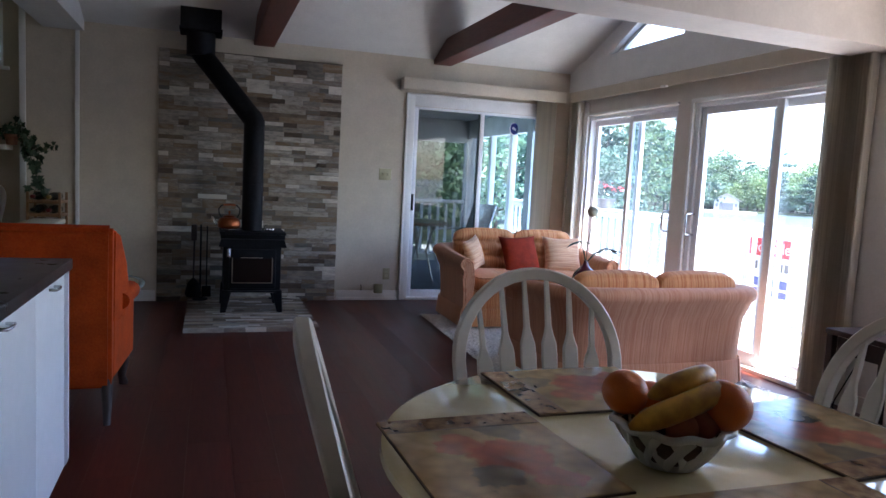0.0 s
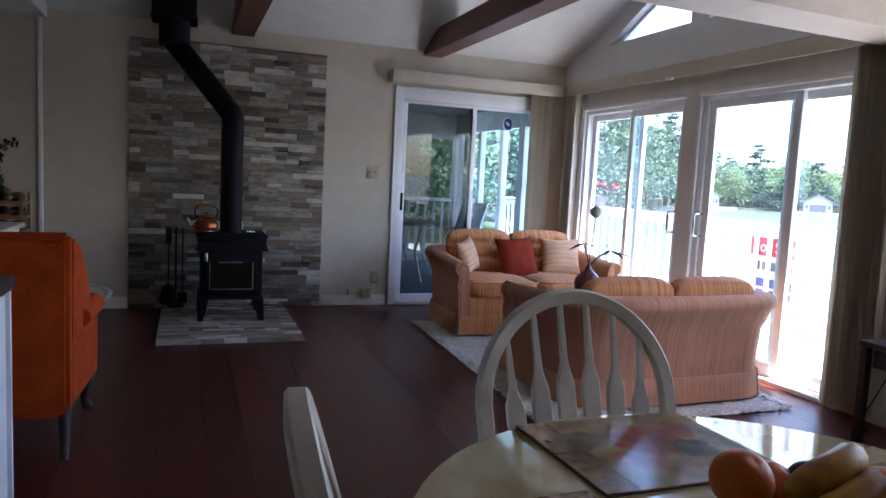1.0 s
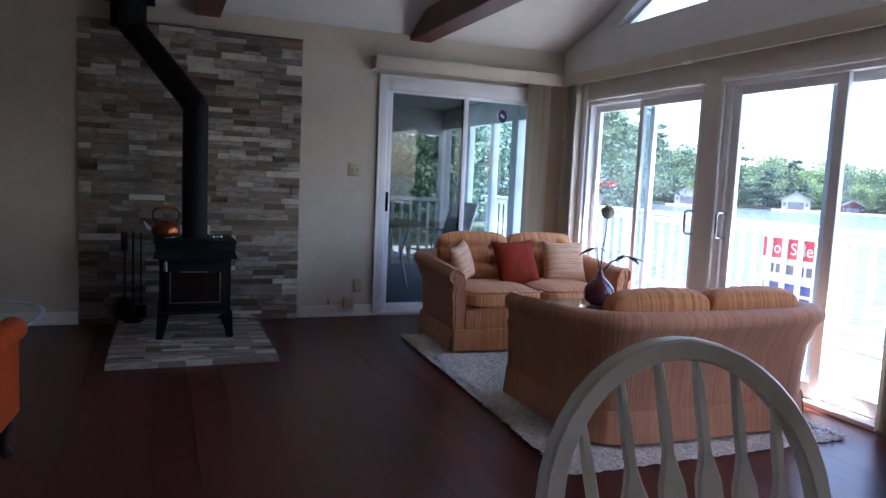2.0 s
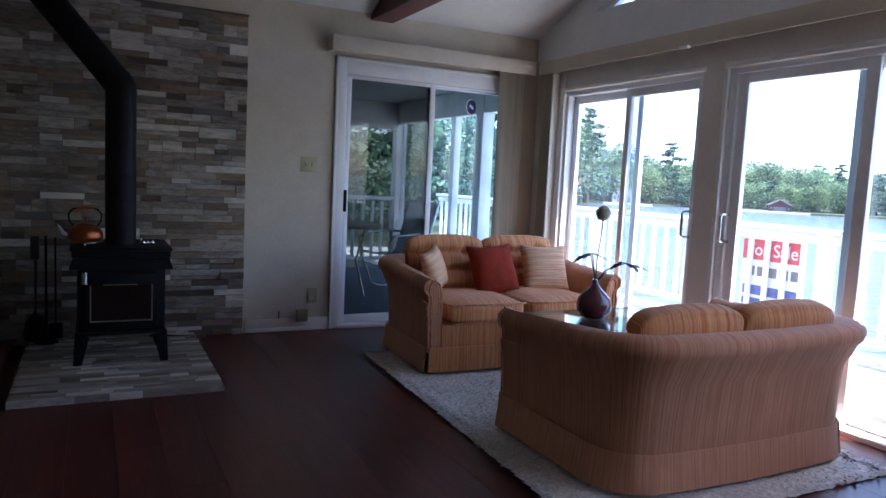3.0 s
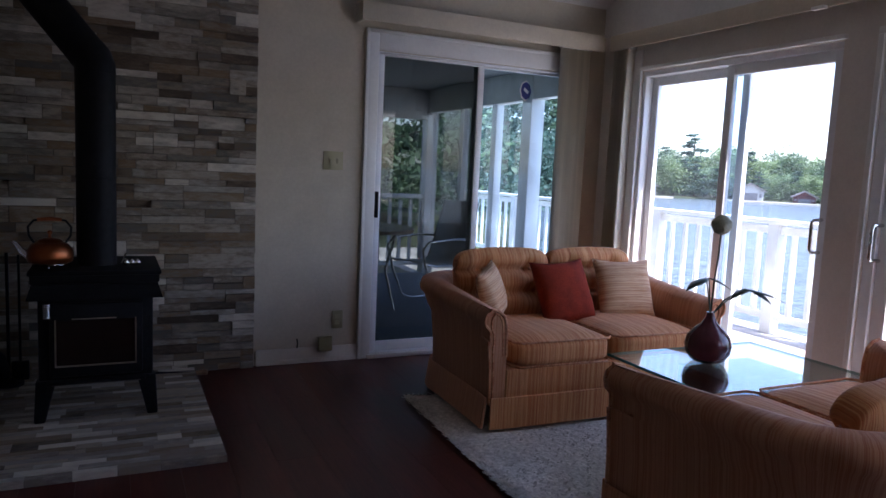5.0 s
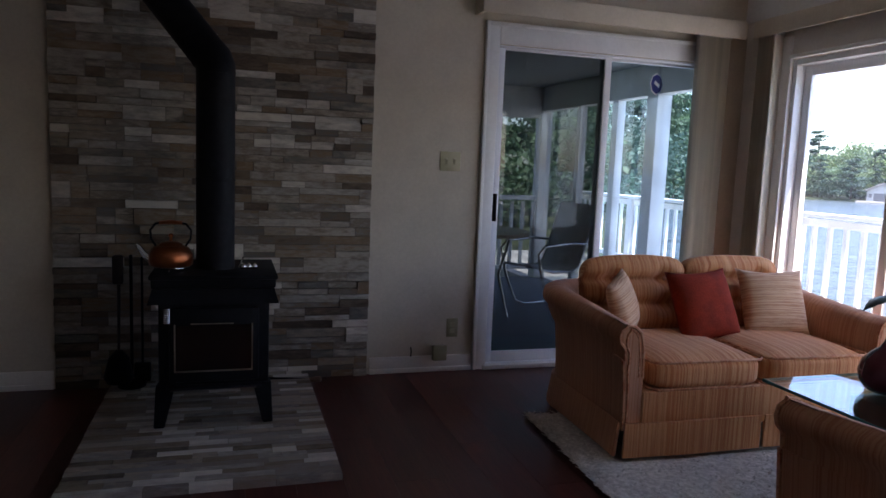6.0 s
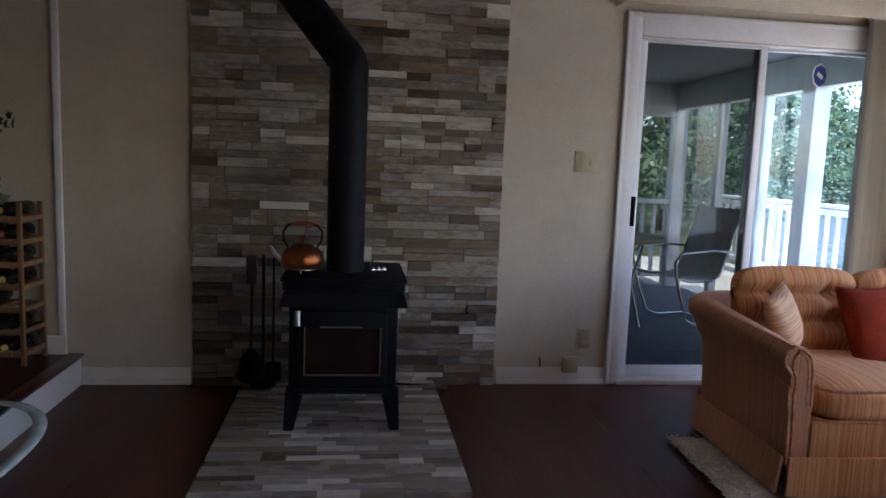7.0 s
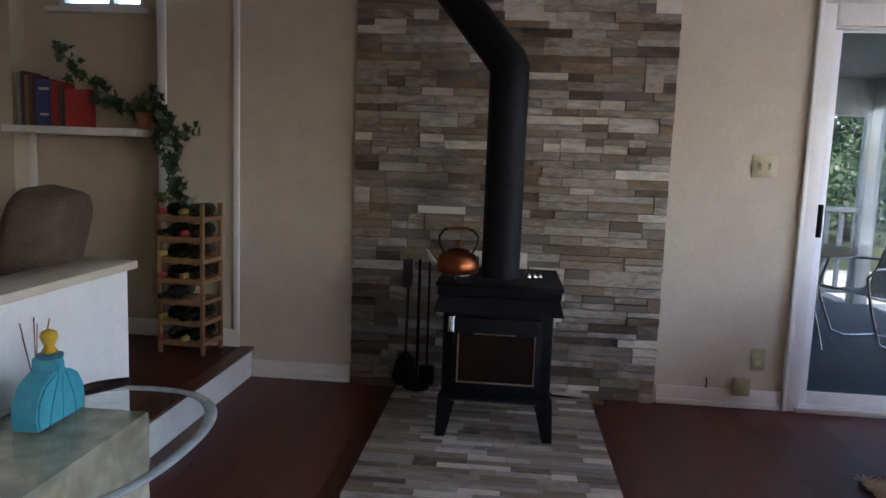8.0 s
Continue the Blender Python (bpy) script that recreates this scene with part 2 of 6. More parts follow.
def tube(bm, pts, rad, segs=10, flat=1.0, up=(0, 0, 1), cap=True):
    """A round bar along points; rad: one radius or one for each point; flat squashes it along up."""
    pts = [Vector(p) for p in pts]
    rads = [rad] * len(pts) if isinstance(rad, (int, float)) else rad
    rings, side = [], None
    for i, p in enumerate(pts):
        d = (pts[min(i + 1, len(pts) - 1)] - pts[max(i - 1, 0)]).normalized()
        u = Vector(up) if side is None else side
        s = u - d * u.dot(d)
        if s.length < 1e-4:
            s = d.orthogonal()
        side = s.normalized()
        t = d.cross(side)
        rings.append([bm.verts.new(p + (side * math.cos(a) * flat + t * math.sin(a)) * rads[i]) for a in (2 * math.pi * k / segs for k in range(segs))])
    for r, q in zip(rings, rings[1:]):
        for k in range(segs):
            bm.faces.new((r[k], r[(k + 1) % segs], q[(k + 1) % segs], q[k]))
    if cap:
        bm.faces.new(rings[0][::-1])
        bm.faces.new(rings[-1])
    return bm


def lathe(bm, prof, segs=28, at=(0, 0, 0), cap=True):
    rings = [[bm.verts.new((at[0] + r * math.cos(2 * math.pi * k / segs), at[1] + r * math.sin(2 * math.pi * k / segs), at[2] + z)) for k in range(segs)] for r, z in prof]
    for r, q in zip(rings, rings[1:]):
        for k in range(segs):
            bm.faces.new((r[k], r[(k + 1) % segs], q[(k + 1) % segs], q[k]))
    if cap:
        bm.faces.new(rings[0][::-1])
        bm.faces.new(rings[-1])
    return bm


def cushion(bm, w, d, h, m=None, crown=0.3, n=9, arch=0.0, wob=0.0):
    """A stuffed cushion about its centre: rounded edges, crowned faces; arch lifts the top's middle."""
    geo = bmesh.ops.create_cube(bm, size=2.0)["verts"]
    es = list({e for v in geo for e in v.link_edges})
    bmesh.ops.subdivide_edges(bm, edges=es, cuts=n, use_grid_fill=True)
    for v in list(bm.verts):
        if v.tag:
            continue
        x, y, z = v.co
        f = (1 - x ** 4) * (1 - z ** 4)
        q = max(abs(x), abs(y), abs(z))
        r = (abs(x) ** 6 + abs(y) ** 6 + abs(z) ** 6) ** (1 / 6)
        x, y, z = x * q / r, y * q / r, z * q / r
        y *= 1 - crown + crown * f
        z += arch * (1 - x * x) * max(0, z)
        c = Vector((x * w / 2, y * d / 2, z * h / 2))
        if wob:
            c += noise.noise_vector(c * 7 + Vector((w, d, h)) * 9) * wob
        v.co = c if m is None else m @ c
        v.tag = True
    return bm


def part(name, bm, mat, parent=None, label="", smooth=None):
    me = bpy.data.meshes.new(name)
    bmesh.ops.recalc_face_normals(bm, faces=bm.faces[:])
    bm.to_mesh(me)
    bm.free()
    me.materials.append(mat)
    if smooth is not None:
        me.set_sharp_from_angle(angle=radians(smooth))
        me.shade_smooth() if smooth >= 180 else me.polygons.foreach_set("use_smooth", [True] * len(me.polygons))
    ob = new(name, me)
    if parent:
        ob.parent = parent
    return tagged(ob, label)


def thing(name, m, label, category, group=""):
    ob = new(name)
    ob.empty_display_size = 0.1
    ob.matrix_world = m
    return tagged(ob, label, category, group)


def boxes(name, rows, mat, parent=None, label="", bevel=0.0):
    bm = bmesh.new()
    for r in rows:
        box(bm, *r, bevel=bevel)
    return part(name, bm, mat, parent, label, 35 if bevel else None)


def setting(ob, label, category):
    return tagged(ob, label, category, "", "structure")


def cells(bm, axis, us, zs, holes, a, b):
    """A wall with openings: the cells between the cuts us and zs, but for those inside a hole."""
    for u0, u1 in zip(us, us[1:]):
        for z0, z1 in zip(zs, zs[1:]):
            if not any(h[0] <= (u0 + u1) / 2 <= h[1] and h[2] <= (z0 + z1) / 2 <= h[3] for h in holes):
                box(bm, *((a, b, u0, u1) if axis == "x" else (u0, u1, a, b)), z0, z1)
    bmesh.ops.remove_doubles(bm, verts=bm.verts[:], dist=1e-5)
    return bm


# ---- the room ----
NW, EW = 6.945, 3.48          # inner faces of the north and east walls
STEP_X, RAISED = -1.265, 0.165  # the raised corner's riser
SLOPE, EAVE, RIDGE = 0.41, 2.47, 4.94


def roof_z(y):
    return EAVE + SLOPE * min(NW - y, NW - RIDGE) - SLOPE * max(0, RIDGE - y)


HEAD_N, HEAD_Z = 3.33, 2.13
floor = setting(boxes("floor", [(-3.3, EW + 0.15, -3.2, NW + 0.12, -0.2, -0.012)], SUBFLOOR), "dark subfloor under the reddish brown laminate", "floor")
raised = setting(boxes("floor_raised", [(-3.3, STEP_X - 0.02, 2.98, NW + 0.3, -0.01, RAISED)], FLOOR), "raised dark brown wooden floor of the corner", "floor")
boxes("nosing", [(STEP_X - 0.06, STEP_X + 0.015, 5.635, NW - 0.002, RAISED - 0.012, RAISED + 0.006)], FLOOR, raised, "dark stair nosing", 0.004)
setting(boxes("step_riser", [(STEP_X - 0.019, STEP_X, 2.98, NW - 0.002, 0.0, RAISED - 0.013)], WHITE), "white painted riser of the low step", "riser")

# north wall: sliding door and the alcove's window
DN = (1.72, 3.22, 0.0, 1.99)
bm = bmesh.new()
cells(bm, "y", [-1.80, DN[0], DN[1], EW + 0.15], [-0.05, DN[3], 2.62], [DN], NW, NW + 0.12)
setting(part("wall_north", bm, WALL), "warm beige painted wall with a sliding door", "wall")
AW = (-2.46, -1.95, 2.04, 2.58)
bm = bmesh.new()
cells(bm, "y", [-2.66, AW[0], AW[1], -1.80], [0.0, AW[2], AW[3], 2.72], [AW], NW + 0.13, NW + 0.22)
setting(part("wall_alcove", bm, WALL), "warm beige wall at the back of the alcove", "wall")
setting(boxes("wall_alcove_side", [(-3.3, -2.66, NW, NW + 0.22, 0, 2.72), (-1.80, -1.795, NW + 0.12, NW + 0.22, 0, 2.72)], WALL), "beige wall beside the alcove", "wall")
setting(boxes("wall_west", [(-3.42, -3.3, -3.2, NW + 0.22, -0.05, 2.72)], WALL), "warm beige painted wall", "wall")
setting(boxes("wall_south", [(-3.42, EW + 0.15, -3.32, -3.2, -0.05, 2.62)], WALL), "warm beige painted kitchen wall", "wall")
KE = (0.6, 2.75, 0.95, 2.1)  # kitchen window, behind the camera
# east wall: two sliding doors, gable with two triangular lights
WA, WB = (5.04, 6.52, 0.0, 1.985), (3.38, 4.83, 0.0, 1.985)
SILL_T = 2.565
bm = bmesh.new()
cells(bm, "x", [-3.2, KE[0], KE[1], WB[0], WB[1], WA[0], WA[1], NW], [-0.05, 0.80, 1.985, SILL_T], [WA, WB, (KE[0], KE[1], 0.80, 1.985)], EW, EW + 0.15)
# Wall colour lightened here to stand in for glare from the doors.
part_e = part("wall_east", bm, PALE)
setting(part_e, "warm beige wall with two glazed sliding doors, lightened in colour for window glare", "wall")
TL = [(6.24, SILL_T), (5.05, SILL_T), (5.05, SILL_T + 0.5 * 1.14)]
TR = [(4.84, SILL_T), (3.70, SILL_T), (4.84, SILL_T + 0.5 * 1.14)]
bm = bmesh.new()
prism(bm, [(NW + 0.3, SILL_T), (6.24, SILL_T), (5.05, SILL_T + 0.57), (5.05, 3.5), (NW + 0.3, 3.5)], "x", EW, EW + 0.15)
prism(bm, [(5.05, SILL_T), (4.84, SILL_T), (4.84, 3.5), (5.05, 3.5)], "x", EW, EW + 0.15)
prism(bm, [(3.70, SILL_T), (4.84, SILL_T + 0.57), (4.84, 3.5), (2.9, 3.5), (2.9, SILL_T)], "x", EW, EW + 0.15)
setting(part("wall_gable", bm, CEIL), "white painted gable with two triangular windows", "wall")
setting(boxes("trim_gable", [(EW - 0.02, EW, HEAD_N, NW, 2.27, 2.565)], CEIL), "white board band under the gable window", "trim")

# ceilings
bm = bmesh.new()
prism(bm, [(NW + 0.2, EAVE - SLOPE * 0.2), (RIDGE, roof_z(RIDGE)), (RIDGE, roof_z(RIDGE) + 0.2), (NW + 0.2, EAVE + 0.12)], "x", -1.30, EW)
prism(bm, [(RIDGE, roof_z(RIDGE)), (2.4, roof_z(RIDGE) - SLOPE * (RIDGE - 2.4)), (2.4, roof_z(RIDGE) - SLOPE * (RIDGE - 2.4) + 0.2), (RIDGE, roof_z(RIDGE) + 0.2)], "x", -1.30, EW)
setting(part("ceiling", bm, CEIL), "white painted vaulted ceiling", "ceiling")
setting(boxes("ceiling_low", [(-3.3, -1.62, 2.4, NW + 0.22, 2.70, 2.78)], CEIL), "flat white ceiling over the raised corner", "ceiling")
setting(boxes("trim_bulkhead", [(-1.62, -1.30, 2.4, NW + 0.12, 2.39, 2.78)], CEIL), "white bulkhead between the vault and the raised corner", "beam")
bm = bmesh.new()
prism(bm, [(-3.3, -3.2), (EW, -3.2), (EW, 3.2), (-3.3, 2.75)], "z", 2.40, 2.6)
setting(part("ceiling_kitchen", bm, CEIL), "flat white kitchen ceiling", "ceiling")
setting(boxes("wall_vault_side", [(-1.42, -1.30, 2.3, NW, 2.70, 3.45)], CEIL), "white wall over the lowered ceiling", "wall")
bm = bmesh.new()
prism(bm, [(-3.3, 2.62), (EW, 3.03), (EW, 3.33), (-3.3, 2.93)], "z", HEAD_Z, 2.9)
# Lighter colour stands in for daylight on the underside.
setting(part("trim_header", bm, PALE), "beige painted header beam between kitchen and living room, coloured lighter for its lit underside", "beam")
# roof above, to shade the walls
bm = bmesh.new()
prism(bm, [(NW + 0.6, 2.45), (RIDGE, 3.55), (2.4, 2.55), (2.4, 2.70), (RIDGE, 3.70), (NW + 0.6, 2.60)], "x", -3.6, EW + 0.45)
setting(part("roof", bm, SUBFLOOR), "dark roof over the living room", "roof")
setting(boxes("roof_kitchen", [(-3.6, EW + 0.45, -3.6, 2.4, 2.62, 2.75)], SUBFLOOR), "dark flat roof over the kitchen", "roof")
# exposed beams
for i, x0 in enumerate((0.13, 1.90)):
    bm = bmesh.new()
    prism(bm, [(NW, 2.42), (3.12 + 0.058 * x0, 2.42), (3.12 + 0.058 * x0, 2.62), (NW - (2.62 - EAVE) / SLOPE - 0.02, 2.62), (NW, EAVE)], "x", x0, x0 + 0.19)
    bmesh.ops.bevel(bm, geom=bm.edges[:], offset=0.006, segments=1, affect="EDGES")
    tagged(part("ceiling_beam", bm, BEAM), "reddish brown stained wooden ceiling beam", "beam", "ceiling beams", "structure")
# half wall beside the step
bm = bmesh.new()
box(bm, STEP_X - 0.14, STEP_X - 0.002 + 0.012, 2.98, 5.63, 0.0, 0.808)
half = setting(part("wall_half", bm, WHITE), "white half wall with a beige painted cap", "wall")
boxes("cap", [(STEP_X - 0.17, STEP_X + 0.04, 2.98, 5.655, 0.808, 0.838)], WALL, half, "beige cap board", 0.005)
# trim
def base_board(name, rows):
    ob = boxes(name, rows, PALE, bevel=0.004)
    setting(ob, "white moulded baseboard", "baseboard")
base_board("baseboard", [(STEP_X, -0.70, NW - 0.014, NW, 0.0, 0.10), (STEP_X, -0.70, NW - 0.02, NW, 0.0, 0.03)])
base_board("baseboard", [(0.985, 1.632, NW - 0.014, NW, 0.0, 0.10), (0.985, 1.632, NW - 0.02, NW, 0.0, 0.03)])
base_board("baseboard", [(-1.795, STEP_X - 0.07, NW - 0.014, NW, RAISED, RAISED + 0.10)])
base_board("baseboard", [(-2.66, -1.80, NW + 0.116, NW + 0.13, RAISED, RAISED + 0.10)])
base_board("baseboard", [(EW - 0.014, EW, -3.2, 3.22, 0.0, 0.10)])
setting(boxes("trim_corner", [(-1.37, -1.335, NW - 0.022, NW, RAISED + 0.10, 2.39)], WHITE, bevel=0.006), "white vertical trim strip at the step", "trim")
setting(boxes("trim_alcove", [(-1.80, -1.75, NW - 0.018, NW, RAISED + 0.10, 2.62)], WHITE, bevel=0.006), "white vertical trim strip at the alcove's edge", "trim")
setting(boxes("trim_alcove", [(-2.66, -2.61, NW + 0.112, NW + 0.13, RAISED + 0.10, 1.33)], WHITE, bevel=0.006), "white vertical trim strip in the alcove", "trim")


# ---- doors and windows ----
def slider(name, axis, face, out, u0, u1, top, first_inner, label, glass_a, glass_b, meet, handle_u=None, mull=0.055, lap=0.5, f0=0.035, f1=0.035, f=0.035, rail=0.06, foot=0.125):
    """A two-leaf sliding glass door in a wall: casing, frame, two leaves with panes. axis: the wall's normal; out: +1 when outside is along +axis."""
    ob = setting(new(name), label, "sliding door")

    def bx(a0, a1, b0, b1, z0, z1):
        lo, hi = face + out * a0, face + out * a1
        lo, hi = min(lo, hi), max(lo, hi)
        return (lo, hi, b0, b1, z0, z1) if axis == "x" else (b0, b1, lo, hi, z0, z1)
    boxes("door_frame", [bx(0.01, 0.125, u0, u0 + f0, 0, top), bx(0.01, 0.125, u1 - f1, u1, 0, top), bx(0.01, 0.125, u0 + f0, u1 - f1, top - f, top), bx(0.01, 0.125, u0 + f0, u1 - f1, 0.0, 0.03)], VINYL, ob, "", 0.003)
    leaves = [(u0 + f0, meet + mull * lap, 0.03 if first_inner else 0.075, glass_a), (meet - mull * lap, u1 - f1, 0.075 if first_inner else 0.03, glass_b)]
    for a, b, d, gl in leaves:
        leaf = boxes("leaf", [bx(d, d + 0.035, a, a + mull, 0.032, top - f - 0.002), bx(d, d + 0.035, b - mull, b, 0.032, top - f - 0.002), bx(d, d + 0.035, a + mull, b - mull, top - f - rail, top - f - 0.002), bx(d, d + 0.035, a + mull, b - mull, 0.032, foot)], VINYL, ob, "white vinyl sliding leaf", 0.004)
        g = boxes("pane", [bx(d + 0.012, d + 0.018, a + mull - 0.006, b - mull + 0.006, foot - 0.005, top - f - rail + 0.005)], gl, leaf, "glass pane, tinted for the view behind it")
        g.visible_shadow = False
    if handle_u is not None:
        bm = bmesh.new()
        d = 0.03
        e = -0.045
        def at(a, z):
            v = face + out * a
            return (v, handle_u, z) if axis == "x" else (handle_u, v, z)
        tube(bm, [at(d, 0.92), at(e + 0.012, 0.921), at(e, 0.935), at(e, 1.075), at(e + 0.012, 1.089), at(d, 1.09)], 0.009, 8)
        part("handle", bm, CHROME if axis == "x" else IRON, ob, "grey metal pull handle", 60)
    return ob


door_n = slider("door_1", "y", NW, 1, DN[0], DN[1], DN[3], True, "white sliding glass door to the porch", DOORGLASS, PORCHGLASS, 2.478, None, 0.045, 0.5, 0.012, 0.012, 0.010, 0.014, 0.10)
boxes("casing", [(1.632, 1.722, NW - 0.018, NW, 0.0, 2.12), (1.722, DN[1] + 0.09, NW - 0.018, NW, DN[3] + 0.002, 2.12), (DN[1], DN[1] + 0.09, NW - 0.018, NW, 0.0, DN[3])], WHITE, door_n, "white moulded casing", 0.005)
boxes("casing", [(1.634, 1.655, NW - 0.026, NW - 0.018, 0.0, 2.118), (1.655, DN[1] + 0.08, NW - 0.026, NW - 0.018, 2.095, 2.118)], WHITE, door_n, "raised outer moulding", 0.003)
boxes("sill", [(1.70, DN[1], NW - 0.035, NW + 0.01, 0.0, 0.028)], WHITE, door_n, "white threshold", 0.004)
bm = bmesh.new()
box(bm, 1.735, 1.752, NW - 0.012, NW + 0.03, 0.93, 1.10, 0.004)
part("handle", bm, IRON, door_n, "black pull handle", 40)
bm = bmesh.new()
lathe(bm, [(0.062, 0), (0.062, 0.002)], 8)
st = part("sticker", bm, surface("sticker_blue", (0.02, 0.03, 0.18), (0.03, 0.04, 0.24), 0.4, 30, bump=0), door_n, "dark blue eight-sided sticker with a white edge")
st.matrix_world = pose(2.868, NW + 0.082, 1.845, 90, 0, 22.5)
bm = bmesh.new()
lathe(bm, [(0.072, 0), (0.072, 0.001)], 8)
box(bm, -0.03, 0.03, -0.012, 0.012, 0.003, 0.0035, m=pose(0, 0, 0, 0, 0, -22.5))
st2 = part("sticker_edge", bm, WHITE, door_n, "white sticker edge and mark")
st2.matrix_world = pose(2.868, NW + 0.0835, 1.845, 90, 0, 22.5)

door_a = slider("door_2", "x", EW, 1, WA[0], WA[1], WA[3], True, "white sliding glass door onto the deck", GLASS, GLASS, 5.735, 5.085, 0.055, 1.25, 0.008, 0.03)
door_b = slider("door_3", "x", EW, 1, WB[0], WB[1], WB[3], False, "white sliding glass door onto the deck", GLASS, GLASS, 3.98, 4.765, 0.07, 1.0, 0.03, 0.055)
boxes("casing", [(EW - 0.016, EW, WA[1], WA[1] + 0.075, 0.0, 2.13)], WHITE, door_a, "white side casing", 0.004)
boxes("casing", [(EW - 0.028, EW, WA[0] - 0.02, WA[1] + 0.0, WA[3] + 0.004, WA[3] + 0.028)], WHITE, door_a, "white ledge over the door", 0.004)
boxes("casing", [(EW - 0.016, EW, WB[0], WB[1] + 0.03, WB[3] + 0.002, WB[3] + 0.035), (EW - 0.016, EW, WB[1], WB[1] + 0.03, 0.0, WB[3] + 0.002)], WHITE, door_b, "white casing", 0.004)
boxes("sill", [(EW - 0.03, EW + 0.02, WA[0], WA[1], 0.0, 0.03)], WHITE, door_a, "white threshold", 0.004)
boxes("sill", [(EW - 0.03, EW + 0.02, WB[0], WB[1], 0.0, 0.03)], WHITE, door_b, "white threshold", 0.004)

# triangular windows
for pts, name in ((TL, "window_1"), (TR, "window_2")):
    w = setting(new(name), "white framed triangular gable window", "window")
    c = Vector((sum(p[0] for p in pts) / 3, sum(p[1] for p in pts) / 3))
    inner = [tuple(c + (Vector(p) - c) * 0.80) for p in pts]
    bm = bmesh.new()
    for i in range(3):
        j = (i + 1) % 3
        prism(bm, [pts[i], pts[j], inner[j], inner[i]], "x", EW + 0.07, EW + 0.12)
    part("window_frame", bm, VINYL, w)
    bm = bmesh.new()
    prism(bm, inner, "x", EW + 0.092, EW + 0.098)
    g = part("pane", bm, GLASS, w)
    g.visible_shadow = False
# alcove window
w = setting(new("window_3"), "small white framed window over the alcove shelf", "window")
boxes("window_frame", [(AW[0], AW[0] + 0.03, NW + 0.15, NW + 0.2, AW[2], AW[3]), (AW[1] - 0.03, AW[1], NW + 0.15, NW + 0.2, AW[2], AW[3]), (AW[0], AW[1], NW + 0.15, NW + 0.2, AW[2], AW[2] + 0.03), (AW[0], AW[1], NW + 0.15, NW + 0.2, AW[3] - 0.03, AW[3]), (-2.165, -2.135, NW + 0.15, NW + 0.2, AW[2], AW[3])], VINYL, w)
boxes("window_sill", [(AW[0] - 0.06, AW[1] + 0.05, NW + 0.09, NW + 0.15, AW[2] - 0.03, AW[2])], WHITE, w, "white sill", 0.004)
g = boxes("pane", [(AW[0] + 0.02, AW[1] - 0.02, NW + 0.172, NW + 0.178, AW[2] + 0.02, AW[3] - 0.02)], GLASS, w)
g.visible_shadow = False

# valances and stacked vertical blinds
v = thing("valance", pose(0, 0, 0), "beige boxed valance over the porch door", "valance")
boxes("front_board", [(1.562, 3.355, 6.80, 6.82, 2.14, 2.25)], WALL, v, "", 0.003)
boxes("side_board", [(1.562, 1.582, 6.82, NW, 2.14, 2.25)], WALL, v, "", 0.003)
boxes("top_board", [(1.582, 3.355, 6.82, NW, 2.235, 2.25)], WALL, v)
v = thing("valance", pose(0, 0, 0), "shallow beige valance over the deck doors", "valance")
boxes("front_board", [(EW - 0.085, EW - 0.07, HEAD_N + 0.005, NW - 0.16, 2.145, 2.25)], WALL, v, "", 0.003)
boxes("top_board", [(EW - 0.07, EW, HEAD_N + 0.005, NW - 0.16, 2.235, 2.25)], WALL, v)
boxes("bracket", [(EW - 0.115, EW - 0.085, 5.09, 5.16, 2.135, 2.15)], WHITE, v, "small white bracket")


def blinds(x0, x1, y0, y1, n, label, ax):
    b = thing("vertical_blind", pose((x0 + x1) / 2, (y0 + y1) / 2, 0.03), label, "blind", "vertical blinds")
    cx, cy = (x0 + x1) / 2, (y0 + y1) / 2
    for i in range(n):
        f = (i + 0.5) / n
        bm = bmesh.new()
        px, py = (x0 + (x1 - x0) * f - cx, 0) if ax == "x" else (0, y0 + (y1 - y0) * f - cy)
        turn = (78 if ax == "x" else 12) + random.uniform(-7, 7)
        m = pose(px, py, 0, 0, 0, turn)
        w = 0.045
        pts = [(-w, 0), (-w * 0.4, 0.006), (w * 0.4, 0.006), (w, 0), (w * 0.4, 0.0075), (-w * 0.4, 0.0075)]
        prism(bm, pts, "z", 0.0, 2.11)
        bmesh.ops.transform(bm, matrix=m, verts=bm.verts[:])
        part("slat", bm, BLIND, b)
    bm = bmesh.new()
    box(bm, x0 - cx - (0.01 if ax == "x" else 0.02), x1 - cx + (0.01 if ax == "x" else 0.02), y0 - cy - (0.02 if ax == "x" else 0.01), y1 - cy + (0.02 if ax == "x" else 0.01), 2.11, 2.135)
    part("headrail", bm, WHITE, b)
    return b


blinds(3.05, 3.28, 6.87, 6.87, 12, "taupe vertical blind stacked beside the porch door", "x")
blinds(EW - 0.05, EW - 0.05, 6.575, 6.74, 9, "taupe vertical blind stacked in the room's corner", "y")
blinds(EW - 0.06, EW - 0.06, 3.14, 3.46, 17, "taupe vertical blind stacked beside the deck door", "y")


